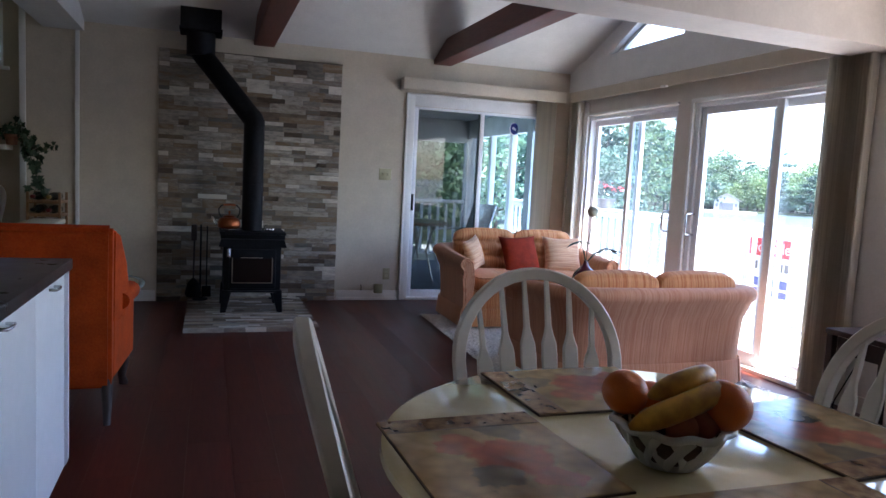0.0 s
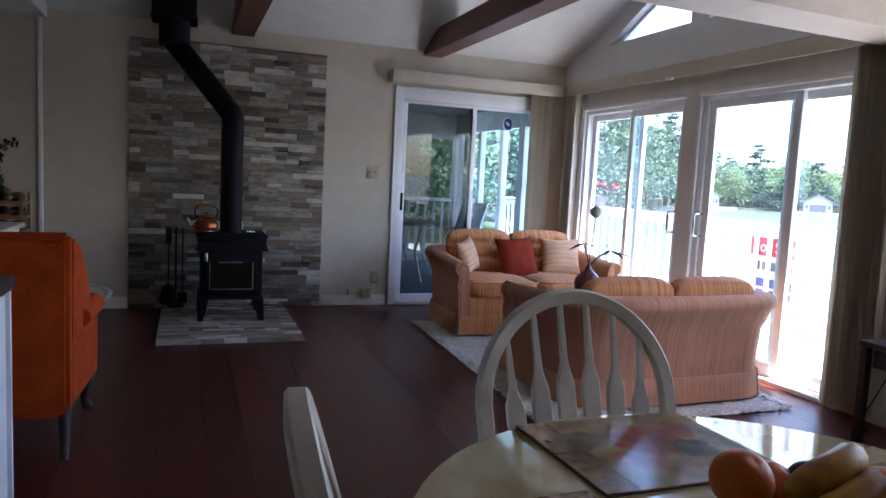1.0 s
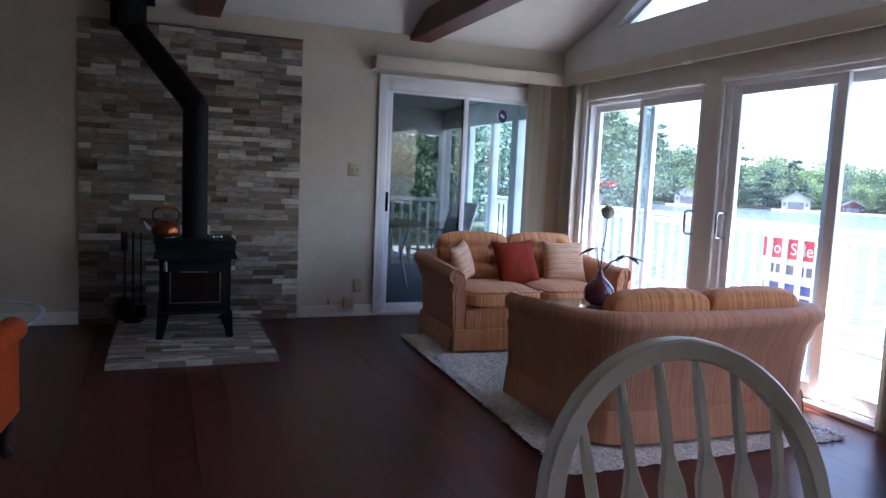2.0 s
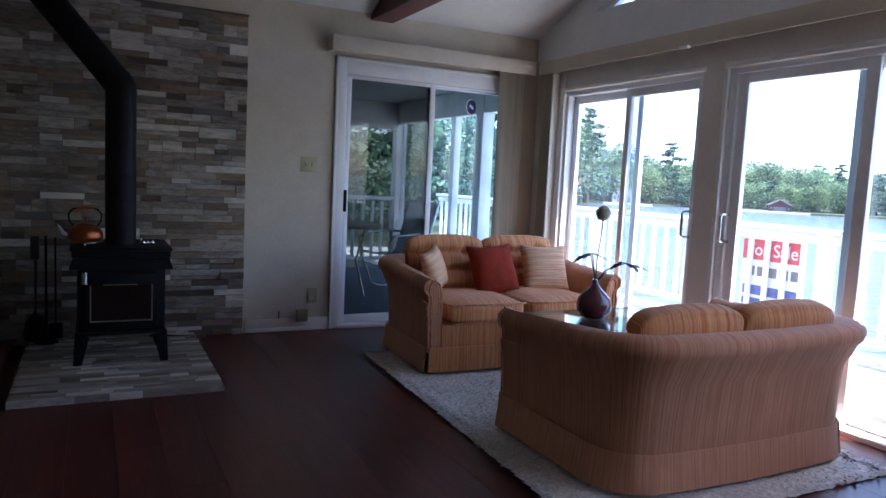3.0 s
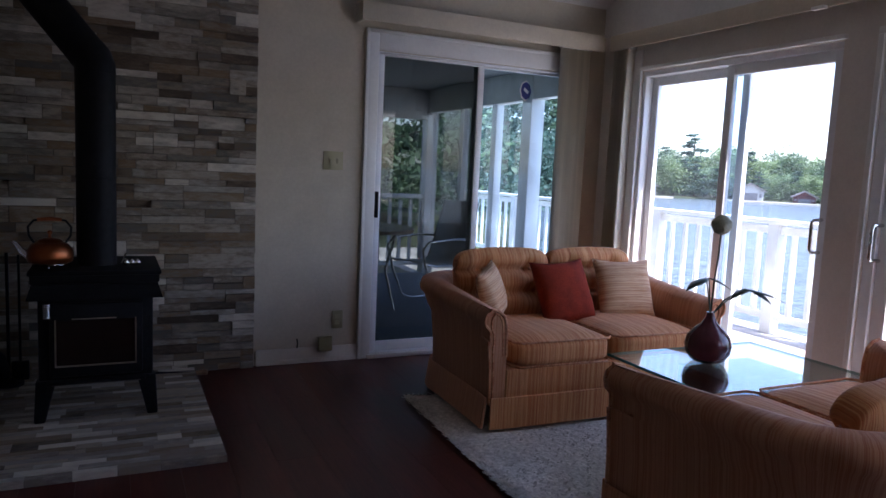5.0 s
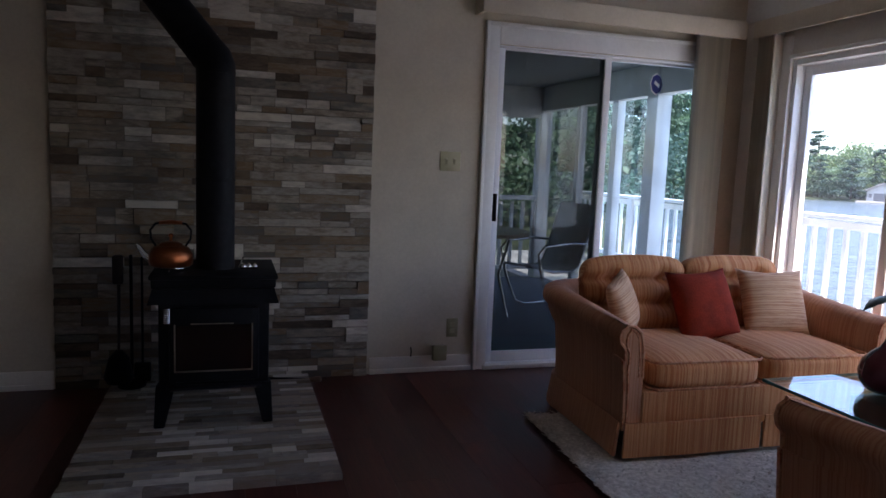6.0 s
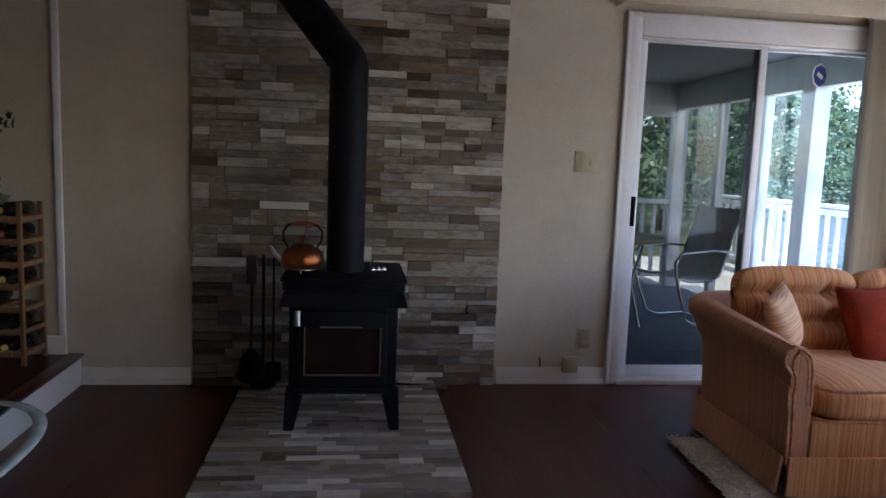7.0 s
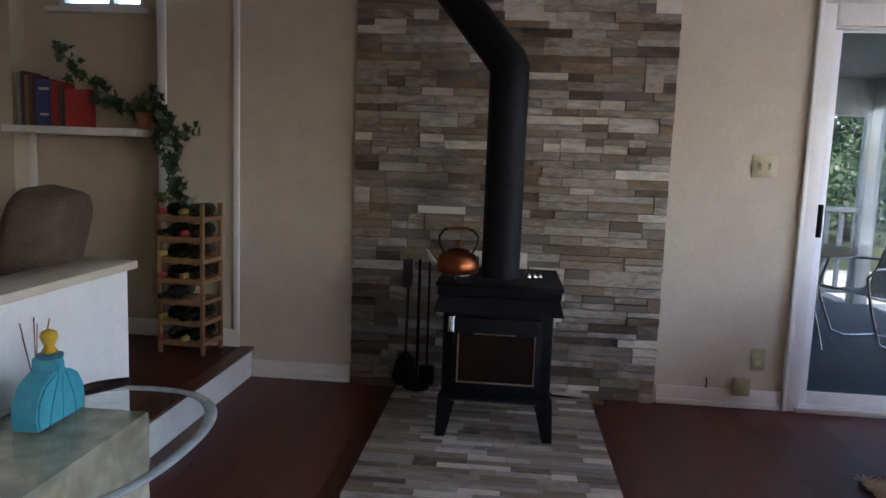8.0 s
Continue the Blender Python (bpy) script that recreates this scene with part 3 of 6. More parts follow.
# ---- loveseats ----
def loveseat(name, m, label, lift=0.0, lean=0.22):
    """Tub-shaped loveseat facing -y: swept shell of arms and back, skirt, two seats, two tufted backs."""
    ob = thing(name, m, label, "sofa", "matching loveseats")
    W, D = 1.39, 0.88
    hw, hd, r = W / 2, D / 2, 0.21
    path = [(-hw - 0.01, -hd), (-hw, -hd + 0.1), (-hw, hd - r - 0.12), (-hw, hd - r)]
    path += [(-hw + r - r * math.cos(a), hd - r + r * math.sin(a)) for a in (radians(k) for k in (18, 36, 54, 72, 90))]
    path += [(-hw + r + (W - 2 * r) * k / 6, hd + 0.02 * math.sin(math.pi * k / 6)) for k in range(1, 6)]
    path += [(-x, y) for x, y in path[:9]][::-1]
    n = len(path)
    lens = [0.0]
    for a, b in zip(path, path[1:]):
        lens.append(lens[-1] + math.dist(a, b))

    def sweep(bm, prof_of, closed=True, span=(0, 22)):
        rings = []
        uv = bm.loops.layers.uv.new("stripe")
        run = {}
        for i in range(span[0], span[1] + 1):
            x, y = path[i]
            a, b = path[max(i - 1, 0)], path[min(i + 1, n - 1)]
            d = Vector((b[0] - a[0], b[1] - a[1])).normalized()
            o = Vector((-d.y, d.x))
            rings.append([bm.verts.new((x + o.x * u, y + o.y * u, z)) for u, z in prof_of(i)])
            for v in rings[-1]:
                run[v] = lens[i]
        k = len(rings[0])
        for p, q in zip(rings, rings[1:]):
            for j in range(k if closed else k - 1):
                bm.faces.new((p[j], p[(j + 1) % k], q[(j + 1) % k], q[j]))
        if closed:
            bm.faces.new(rings[0][::-1])
            bm.faces.new(rings[-1])
        for f in bm.faces:
            flat = len(f.verts) > 4
            for lp in f.loops:
                lp[uv].uv = (lp.vert.co.x * 1.0 if flat else run[lp.vert], lp.vert.co.z)

    def height(i):
        f = abs(lens[i] / lens[-1] - 0.5) * 2
        t = min(1, max(0, (f - 0.40) / 0.58))
        return 0.64 - 0.052 * t * t * (3 - 2 * t)

    def shell(i):
        h = height(i)
        f = abs(lens[i] / lens[-1] - 0.5) * 2
        t = min(1, max(0, (f - 0.50) / 0.40))
        fl = 0.062 - 0.050 * t
        return [(0.0, 0.13), (0.004, 0.28), (0.018, 0.44), (fl * 0.72, h - 0.15), (fl, h - 0.098), (fl + 0.024, h - 0.072), (fl + 0.030, h - 0.045), (fl + 0.022, h - 0.018), (fl - 0.004, h - 0.001), (0.012, h + 0.005), (-0.03, h - 0.004), (-0.062, h - 0.032), (-0.075, h - 0.085), (-0.08, 0.36), (-0.08, 0.13)]
    bm = bmesh.new()
    sweep(bm, shell)
    part("shell", bm, STRIPE_XY, ob, "upholstered arms and back in one curve", 75)
    # piping on the arms' fronts
    for s in (-1, 1):
        bm = bmesh.new()
        pts = [(s * (hw + 0.012 + u), -hd - 0.004, z) for u, z in shell(0)[:14]]
        tube(bm, pts, 0.008, 6)
        part("piping", bm, WELT, ob, "welted arm edge", 60)
        bm = bmesh.new()
        tube(bm, [(s * (hw + 0.012 + u * 0.55 - 0.018), -hd - 0.003, z - (0.02 if z > 0.4 else 0)) for u, z in shell(0)[:14]], 0.006, 6)
        part("piping", bm, WELT, ob, "inner welted arm edge", 60)
    # skirt with pleats
    for span, out in (((0, 6), 0.008), ((6, 16), 0.0), ((16, 22), 0.008)):
        bm = bmesh.new()
        sweep(bm, lambda i: [(0.008 + out, 0.165), (0.012 + out, 0.16), (0.030 + out + 0.005 * (i % 2), 0.012), (0.016 + out + 0.005 * (i % 2), 0.012), (out, 0.155)], True, span)
        part("skirt", bm, STRIPE_XY, ob, "long skirt panel with pleated ends", 60)
    for x0, x1 in ((-hw - 0.012, -0.012), (0.012, hw + 0.012)):
        bm = bmesh.new()
        prism(bm, [(x0, -hd - 0.028), ((x0 + x1) / 2, -hd - 0.040), (x1, -hd - 0.030), (x1, -hd - 0.018), (x0, -hd - 0.016)], "z", 0.012, 0.165)
        part("front_skirt", bm, STRIPE_X, ob)
    boxes("front_rail", [(-hw + 0.07, hw - 0.07, -hd - 0.022, -hd + 0.05, 0.13, 0.30)], STRIPE_X, ob, "", 0.01)
    boxes("deck", [(-hw + 0.06, hw - 0.06, -hd + 0.05, hd - 0.26, 0.10, 0.28)], STRIPE_X, ob)
    for s in (-1, 1):
        bm = bmesh.new()
        cushion(bm, 0.595, 0.175, 0.64, None, 0.22, 9)
        bmesh.ops.transform(bm, matrix=pose(s * 0.296, -0.155, 0.365, 90, 0, 0), verts=bm.verts[:])
        c = part("seat_cushion", bm, STRIPE_X, ob, "loose seat cushion", 180)
        bm = bmesh.new()
        for z in (0.305, 0.425):
            loop = [(s * 0.296 + sx * 0.285, -0.155 + sy * 0.308, z) for sx, sy in ((-1, 0.9), (-1, -0.9), (-0.9, -1), (0.9, -1), (1, -0.9), (1, 0.9))]
            tube(bm, loop, 0.006, 6)
        part("piping", bm, WELT, c, "welted cushion edge", 60)
        bm = bmesh.new()
        cushion(bm, 0.60, 0.17, 0.385, None, 0.30, 23, 0.08)
        for v in bm.verts:
            for bx in (-0.15, 0.15):
                for bz in (0.08, -0.05):
                    d2 = (v.co.x - bx) ** 2 + (v.co.z - bz) ** 2
                    if v.co.y < 0:
                        v.co.y += 0.055 * math.exp(-d2 / 0.0022)
            if v.co.y < 0:
                v.co.y += 0.046 * math.exp(-((v.co.z - 0.08) / 0.020) ** 2) + 0.03 * math.exp(-((v.co.z + 0.05) / 0.020) ** 2)
                for bx in (-0.15, 0.15):
                    v.co.y += 0.016 * math.exp(-((v.co.x - bx) / 0.016) ** 2) * math.exp(-max(0, v.co.z - 0.08) / 0.10 - max(0, 0.08 - v.co.z) / 0.05)
        mm = pose(s * 0.297, lean, 0.525 + lift, -12, 0, 0)
        bmesh.ops.transform(bm, matrix=mm, verts=bm.verts[:])
        c = part("back_cushion", bm, STRIPE_X, ob, "buttoned back cushion with an arched top", 180)
        for bx in (-0.15, 0.15):
            bm = bmesh.new()
            lathe(bm, [(0.004, -0.004), (0.013, 0.0), (0.010, 0.006), (0.003, 0.008)], 10)
            bmesh.ops.transform(bm, matrix=mm @ pose(bx, -0.062, 0.08, 90, 0, 0), verts=bm.verts[:])
            part("button", bm, WELT, c, "covered button", 60)
    return ob


SOFA_N = pose(2.53, 5.90, 0.022, 0, 0, -1)
SOFA_S = pose(2.485, 4.08, 0.022, 0, 0, 180)
loveseat("loveseat", SOFA_N, "peach and tan striped velour loveseat on the shag rug", 0.075)
loveseat("loveseat", SOFA_S, "peach and tan striped velour loveseat facing away from the table", 0.0, 0.29)


def pillow(m, mat, label, size=0.40, thick=0.15):
    """A knife-edged throw pillow, plump in the middle with pinched corners."""
    bm = bmesh.new()
    n = 16
    sides = []
    for s in (-1, 1):
        g = []
        for i in range(n + 1):
            row = []
            for j in range(n + 1):
                u, v = 2 * i / n - 1, 2 * j / n - 1
                pinch = 1 - 0.11 * (1 - u * u) * v * v, 1 - 0.11 * (1 - v * v) * u * u
                t = ((1 - u ** 2) * (1 - v ** 2)) ** 0.42
                c = Vector((u * size / 2 * pinch[1], s * thick / 2 * t, v * size / 2 * pinch[0]))
                c += noise.noise_vector(c * 9 + Vector((size * 31, thick * 17, s))) * 0.006 * t
                row.append(bm.verts.new(c))
            g.append(row)
        sides.append(g)
        for i in range(n):
            for j in range(n):
                bm.faces.new((g[i][j], g[i + 1][j], g[i + 1][j + 1], g[i][j + 1]))
    bmesh.ops.remove_doubles(bm, verts=bm.verts[:], dist=1e-4)
    ob = part("throw_pillow", bm, mat, None, label, 180)
    ob.matrix_world = m
    return tagged(ob, label, "pillow", "throw pillows")


pillow(SOFA_N @ pose(-0.02, 0.0, 0.578, -26, -2, 6), RUST, "plain rust red velvet throw pillow on the loveseat", 0.385)
pillow(SOFA_N @ pose(-0.47, 0.02, 0.585, -18, -10, 48), STRIPE_Z, "tan and peach striped throw pillow in the loveseat's corner", 0.30, 0.12)
pillow(SOFA_N @ pose(0.42, 0.02, 0.58, -24, 0, -10), STRIPE_Z, "tan and peach striped throw pillow against the loveseat's arm", 0.375)

# ---- shag rug ----
bm = bmesh.new()
rx0, rx1, ry0, ry1, nx, ny = 1.59, 3.20, 3.45, 6.09, 70, 116
grid = [[bm.verts.new((rx0 + (rx1 - rx0) * i / nx + 0.11 * (j / ny - 0.35) + 0.012 * noise.noise(Vector((i * 0.9, j * 0.9, 3))), ry0 + (ry1 - ry0) * j / ny + 0.012 * noise.noise(Vector((i * 0.9, j * 0.9, 7))), (0.012 if 0 < i < nx and 0 < j < ny else 0.002) + 0.006 * random.random())) for j in range(ny + 1)] for i in range(nx + 1)]
for i in range(nx):
    for j in range(ny):
        bm.faces.new((grid[i][j], grid[i + 1][j], grid[i + 1][j + 1], grid[i][j + 1]))
rug = part("shag_rug", bm, SHAG, None, "cream wool shag rug under the loveseats", 180)
tagged(rug, "", "rug")
bm = bmesh.new()
for k in range(15000):
    x, y = random.uniform(rx0, rx1), random.uniform(ry0, ry1)
    if random.random() < 0.25:
        x = random.choice((rx0, rx1)) + random.uniform(-0.02, 0.02)
    x += 0.11 * ((y - ry0) / (ry1 - ry0) - 0.35)
    a, h, w = random.uniform(0, 6.3), random.uniform(0.003, 0.012), 0.006
    dx, dy = math.cos(a), math.sin(a)
    t = Vector((x + dx * 0.03, y + dy * 0.03, 0.012 + h))
    b = [bm.verts.new((x - dy * w, y + dx * w, 0.008)), bm.verts.new((x + dy * w, y - dx * w, 0.008)), bm.verts.new(t + Vector((dy * w * 0.7, -dx * w * 0.7, 0))), bm.verts.new(t - Vector((dy * w * 0.7, -dx * w * 0.7, 0)))]
    bm.faces.new(b)
pile = part("tufted_layer", bm, SHAG, rug, "tufted wool pile")
tagged(pile, "", "", "", "stuff")

# ---- glass coffee table and vase ----
TEAL_EDGE = surface("glass_edge", (0.05, 0.22, 0.19), (0.08, 0.30, 0.26), 0.1, 20, bump=0)
TOPGLASS = pane("table_glass", (0.80, 0.90, 0.88), 0.5, edge=0.35)
ct = thing("coffee_table", pose(2.752, 4.842, 0.0), "square glass coffee table on a wooden pedestal", "coffee table")
boxes("tabletop", [(-0.46, 0.46, -0.36, 0.36, 0.428, 0.440)], TOPGLASS, ct, "clear bevelled glass top")
boxes("glass_edge", [(-0.463, -0.46, -0.36, 0.36, 0.428, 0.440), (0.46, 0.463, -0.36, 0.36, 0.428, 0.440), (-0.463, 0.463, -0.363, -0.36, 0.428, 0.440), (-0.463, 0.463, 0.36, 0.363, 0.428, 0.440)], TEAL_EDGE, ct, "green polished glass edge")
OAK = surface("pedestal_wood", (0.16, 0.09, 0.045), (0.24, 0.14, 0.07), 0.45, 12, (5, 5, 0.5), bump=0.08)
boxes("pedestal", [(-0.22, 0.22, -0.16, 0.16, 0.022, 0.427)], OAK, ct, "square wooden pedestal", 0.006)
BURG = surface("burgundy_glaze", (0.075, 0.012, 0.022), (0.11, 0.02, 0.03), 0.22, 20, bump=0.01, coat=0.4)
GREENERY = surface("dark_leaf", (0.012, 0.035, 0.030), (0.03, 0.065, 0.05), 0.45, 30, bump=0.1)
vase = thing("vase", pose(2.655, 4.955, 0.4405), "round burgundy glazed vase with one seed head on the glass table", "vase")
bm = bmesh.new()
lathe(bm, [(0.045, 0), (0.075, 0.012), (0.098, 0.045), (0.104, 0.08), (0.094, 0.12), (0.066, 0.155), (0.036, 0.18), (0.022, 0.205), (0.017, 0.225), (0.019, 0.232), (0.013, 0.23)], 32)
part("body", bm, BURG, vase, "", 180)
bm = bmesh.new()
tube(bm, [(0, 0, 0.2), (0.004, 0.0, 0.36), (0.030, 0.012, 0.48), (0.042, 0.02, 0.59)], 0.004, 6)
stem = part("stem", bm, GREENERY, vase, "thin dark stem", 60)
bm = bmesh.new()
bmesh.ops.create_icosphere(bm, subdivisions=3, radius=0.044)
for v in bm.verts:
    v.co *= 1 + 0.06 * noise.noise(v.co * 90) + (0.05 if v.index % 3 == 0 else 0)
bmesh.ops.translate(bm, vec=(0.042, 0.02, 0.627), verts=bm.verts[:])
part("seed_head", bm, surface("seed_head", (0.34, 0.35, 0.26), (0.48, 0.48, 0.37), 0.9, 120, bump=0.5), vase, "pale green round seed head", 180)


def leaf_mesh(bm, m, L, w, droop):
    rows = []
    for i in range(9):
        t = i / 8
        hw = w * math.sin(math.pi * (0.06 + 0.94 * t) ** 0.8) * (1 - 0.3 * t) + 0.002
        hw *= 1 + 0.18 * math.sin(t * 26)
        z = -droop * t * t
        rows.append([bm.verts.new(m @ Vector((L * t, -hw, z - 0.25 * hw))), bm.verts.new(m @ Vector((L * t, 0, z))), bm.verts.new(m @ Vector((L * t, hw, z - 0.25 * hw)))])
    for a, b in zip(rows, rows[1:]):
        bm.faces.new((a[0], a[1], b[1], b[0]))
        bm.faces.new((a[1], a[2], b[2], b[1]))


for tip, yaw, L in (((-0.075, -0.03, 0.395), 185, 0.13), ((-0.06, -0.03, 0.395), -20, 0.11), ((0.13, -0.06, 0.345), -25, 0.20), ((0.14, -0.06, 0.345), 170, 0.08), ((0.17, -0.07, 0.34), -70, 0.09)):
    bm = bmesh.new()
    tube(bm, [(0, 0, 0.21), (tip[0] * 0.4, tip[1] * 0.4, 0.29), tip], 0.003, 5)
    leaf_mesh(bm, pose(*tip, 0, 4, yaw), L, 0.032, 0.045)
    ob = part("leaf", bm, GREENERY, vase, "dark green lobed leaf on a stalk", 180)
    so = ob.modifiers.new("thick", "SOLIDIFY")
    so.thickness = 0.0015

# ---- dining table, mats, fruit ----
dt = thing("dining_table", pose(0.63, 1.085, 0.0), "round cream enamelled dining table laid with placemats", "dining table")
TZ = 0.765
bm = bmesh.new()
lathe(bm, [(0.524, TZ - 0.035), (0.569, TZ - 0.03), (0.580, TZ - 0.018), (0.577, TZ - 0.006), (0.564, TZ)], 72)
part("tabletop", bm, CREAM, dt, "glossy cream top with a rounded edge", 40)
bm = bmesh.new()
lathe(bm, [(0.46, TZ - 0.10), (0.47, TZ - 0.035)], 48)
part("apron", bm, CHAIRWHITE, dt, "", 40)
bm = bmesh.new()
lathe(bm, [(0.08, 0.10), (0.07, 0.2), (0.045, 0.28), (0.06, 0.4), (0.09, 0.55), (0.07, 0.62), (0.10, 0.665)], 24)
part("pedestal", bm, CHAIRWHITE, dt, "turned white pedestal", 60)
for k in range(4):
    bm = bmesh.new()
    a = radians(45 + 90 * k)
    tube(bm, [(math.cos(a) * q, math.sin(a) * q, z) for q, z in ((0.05, 0.2), (0.2, 0.13), (0.34, 0.05), (0.40, 0.022))], [0.03, 0.026, 0.022, 0.022], 8)
    part("foot", bm, CHAIRWHITE, dt, "", 60)


def mat_material():
    """Glossy cork-backed mats printed with faded roses: blots of red, ochre and green on beige."""
    m, nt, p = nodes_of("rose_print")
    n, l = nt.nodes, nt.links
    tc = n.new("ShaderNodeTexCoord")
    base = n.new("ShaderNodeTexNoise")
    base.inputs["Scale"].default_value, base.inputs["Detail"].default_value = 11, 8
    l.new(tc.outputs["Object"], base.inputs[0])
    r0 = n.new("ShaderNodeValToRGB")
    e = r0.color_ramp.elements
    e[0].position, e[0].color = 0.3, (0.34, 0.20, 0.075, 1)
    e[1].position, e[1].color = 0.7, (0.64, 0.44, 0.20, 1)
    l.new(base.outputs[0], r0.inputs[0])
    cur = r0.outputs[0]
    for off, size, col, thr in (((0.02, 0.03, 0), 0.085, (0.40, 0.06, 0.03), 1.0), ((-0.06, -0.05, 0), 0.05, (0.46, 0.12, 0.06), 1.0), ((0.10, -0.03, 0), 0.05, (0.10, 0.09, 0.05), 1.0), ((-0.11, 0.06, 0), 0.055, (0.13, 0.10, 0.06), 1.0), ((0.12, 0.07, 0), 0.045, (0.42, 0.08, 0.05), 1.0)):
        wn = n.new("ShaderNodeTexNoise")
        wn.inputs["Scale"].default_value, wn.inputs["Detail"].default_value = 20, 6
        l.new(tc.outputs["Object"], wn.inputs[0])
        v = n.new("ShaderNodeVectorMath")
        v.operation = "MULTIPLY_ADD"
        v.inputs[1].default_value, v.inputs[2].default_value = (0.09, 0.09, 0), (-0.045 - off[0], -0.045 - off[1], 0)
        l.new(wn.outputs["Color"], v.inputs[0])
        a = n.new("ShaderNodeVectorMath")
        a.operation = "ADD"
        l.new(tc.outputs["Object"], a.inputs[0])
        l.new(v.outputs[0], a.inputs[1])
        d = n.new("ShaderNodeVectorMath")
        d.operation = "LENGTH"
        l.new(a.outputs[0], d.inputs[0])
        mr = n.new("ShaderNodeMapRange")
        mr.inputs[1].default_value, mr.inputs[2].default_value, mr.inputs[3].default_value, mr.inputs[4].default_value = size * 0.82, size, 0.8, 0
        l.new(d.outputs["Value"], mr.inputs[0])
        mx = n.new("ShaderNodeMixRGB")
        l.new(mr.outputs[0], mx.inputs[0])
        l.new(cur, mx.inputs[1])
        mx.inputs[2].default_value = (*col, 1)
        cur = mx.outputs[0]
    petals = n.new("ShaderNodeTexVoronoi")
    petals.inputs["Scale"].default_value = 26
    l.new(tc.outputs["Object"], petals.inputs[0])
    shade = n.new("ShaderNodeMapRange")
    shade.inputs[1].default_value, shade.inputs[2].default_value, shade.inputs[3].default_value, shade.inputs[4].default_value = 0.0, 0.9, 1.25, 0.6
    l.new(petals.outputs["Distance"], shade.inputs[0])
    hs = n.new("ShaderNodeHueSaturation")
    l.new(shade.outputs[0], hs.inputs["Value"])
    l.new(cur, hs.inputs["Color"])
    cur = hs.outputs[0]
    l.new(cur, p.inputs["Base Color"])
    p.inputs["Roughness"].default_value = 0.13
    p.inputs["Specular IOR Level"].default_value = 0.5
    return m


MATP = mat_material()
MATBAND = surface("mat_band", (0.14, 0.06, 0.025), (0.46, 0.28, 0.13), 0.13, 40, bump=0.0, stain=0.5, spec=0.5)
MATEDGE = surface("mat_cork", (0.10, 0.06, 0.03), (0.15, 0.09, 0.05), 0.8, 90)
for x, y, rz in ((0.632, 1.452, 1), (0.25, 1.10, -88), (1.00, 1.075, 94), (0.645, 0.71, 180)):
    mt = thing("placemat", pose(x, y, TZ + 0.0005, 0, 0, rz), "glossy beige placemat printed with faded red roses", "placemat", "placemats on the table")
    boxes("backing", [(-0.202, 0.202, -0.167, 0.167, 0.0, 0.004)], MATEDGE, mt, "brown cork backing")
    boxes("print", [(-0.20, 0.20, -0.165, 0.165, 0.0042, 0.0055)], MATP, mt, "rose print")
    boxes("border_band", [(-0.20, -0.135, -0.165, 0.165, 0.0056, 0.0060)], MATBAND, mt, "darker mottled border")
    boxes("border_line", [(-0.135, -0.132, -0.165, 0.165, 0.0056, 0.0061)], MATEDGE, mt, "dark printed border line")

BX, BY = 0.565, 1.015
bowl = thing("fruit_bowl", pose(BX, BY, TZ), "white woven ceramic bowl piled with fruit", "bowl")
CERAMIC = surface("white_ceramic", (0.62, 0.60, 0.53), (0.70, 0.68, 0.61), 0.3, 30, bump=0.03)
bm = bmesh.new()
lathe(bm, [(0.062, 0.0), (0.066, 0.004), (0.066, 0.014), (0.060, 0.012), (0.0595, 0.006)], 32)
part("base_ring", bm, CERAMIC, bowl, "", 60)
for k in range(11):
    for s in (-1, 1):
        bm = bmesh.new()
        pts = []
        for t in (0, 0.25, 0.5, 0.75, 1):
            a = 2 * math.pi * k / 11 + s * 0.45 * t
            q = 0.062 + 0.052 * t ** 0.8
            pts.append((math.cos(a) * (q + 0.002 * s), math.sin(a) * (q + 0.002 * s), 0.008 + 0.072 * t))
        tube(bm, pts, 0.0105, 6, 0.30, (math.cos(2 * math.pi * k / 11), math.sin(2 * math.pi * k / 11), 0))
        part("strap", bm, CERAMIC, bowl, "", 60)
bm = bmesh.new()
ring = [(math.cos(a) * (0.118 + 0.006 * math.cos(9 * a)), math.sin(a) * (0.118 + 0.006 * math.cos(9 * a)), 0.083 + 0.003 * math.sin(9 * a)) for a in (2 * math.pi * k / 72 for k in range(73))]
tube(bm, ring, 0.008, 8)
part("rim", bm, CERAMIC, bowl, "wavy rim", 60)
# Dark sheet added inside the bowl as shade behind the straps' gaps.
bm = bmesh.new()
lathe(bm, [(0.02, 0.006), (0.058, 0.010), (0.09, 0.04), (0.104, 0.072)], 24, cap=False)
part("liner", bm, surface("bowl_shade", (0.05, 0.025, 0.015), (0.12, 0.07, 0.04), 0.7, 40), bowl, "", 180)
bowl.scale = (0.87, 0.87, 0.92)
PEEL = surface("orange_peel", (0.74, 0.155, 0.008), (0.80, 0.19, 0.012), 0.42, 30, bump=0.12, stain=0.12, bump_scale=320)
PEACH = surface("peach_skin", (0.30, 0.04, 0.03), (0.55, 0.20, 0.08), 0.6, 14, bump=0.05)
BAN = surface("banana_skin", (0.42, 0.17, 0.022), (0.84, 0.47, 0.050), 0.42, 26, bump=0.05, stain=0.35)
PLUM = surface("plum_skin", (0.05, 0.012, 0.03), (0.09, 0.02, 0.04), 0.3, 20, bump=0.02)


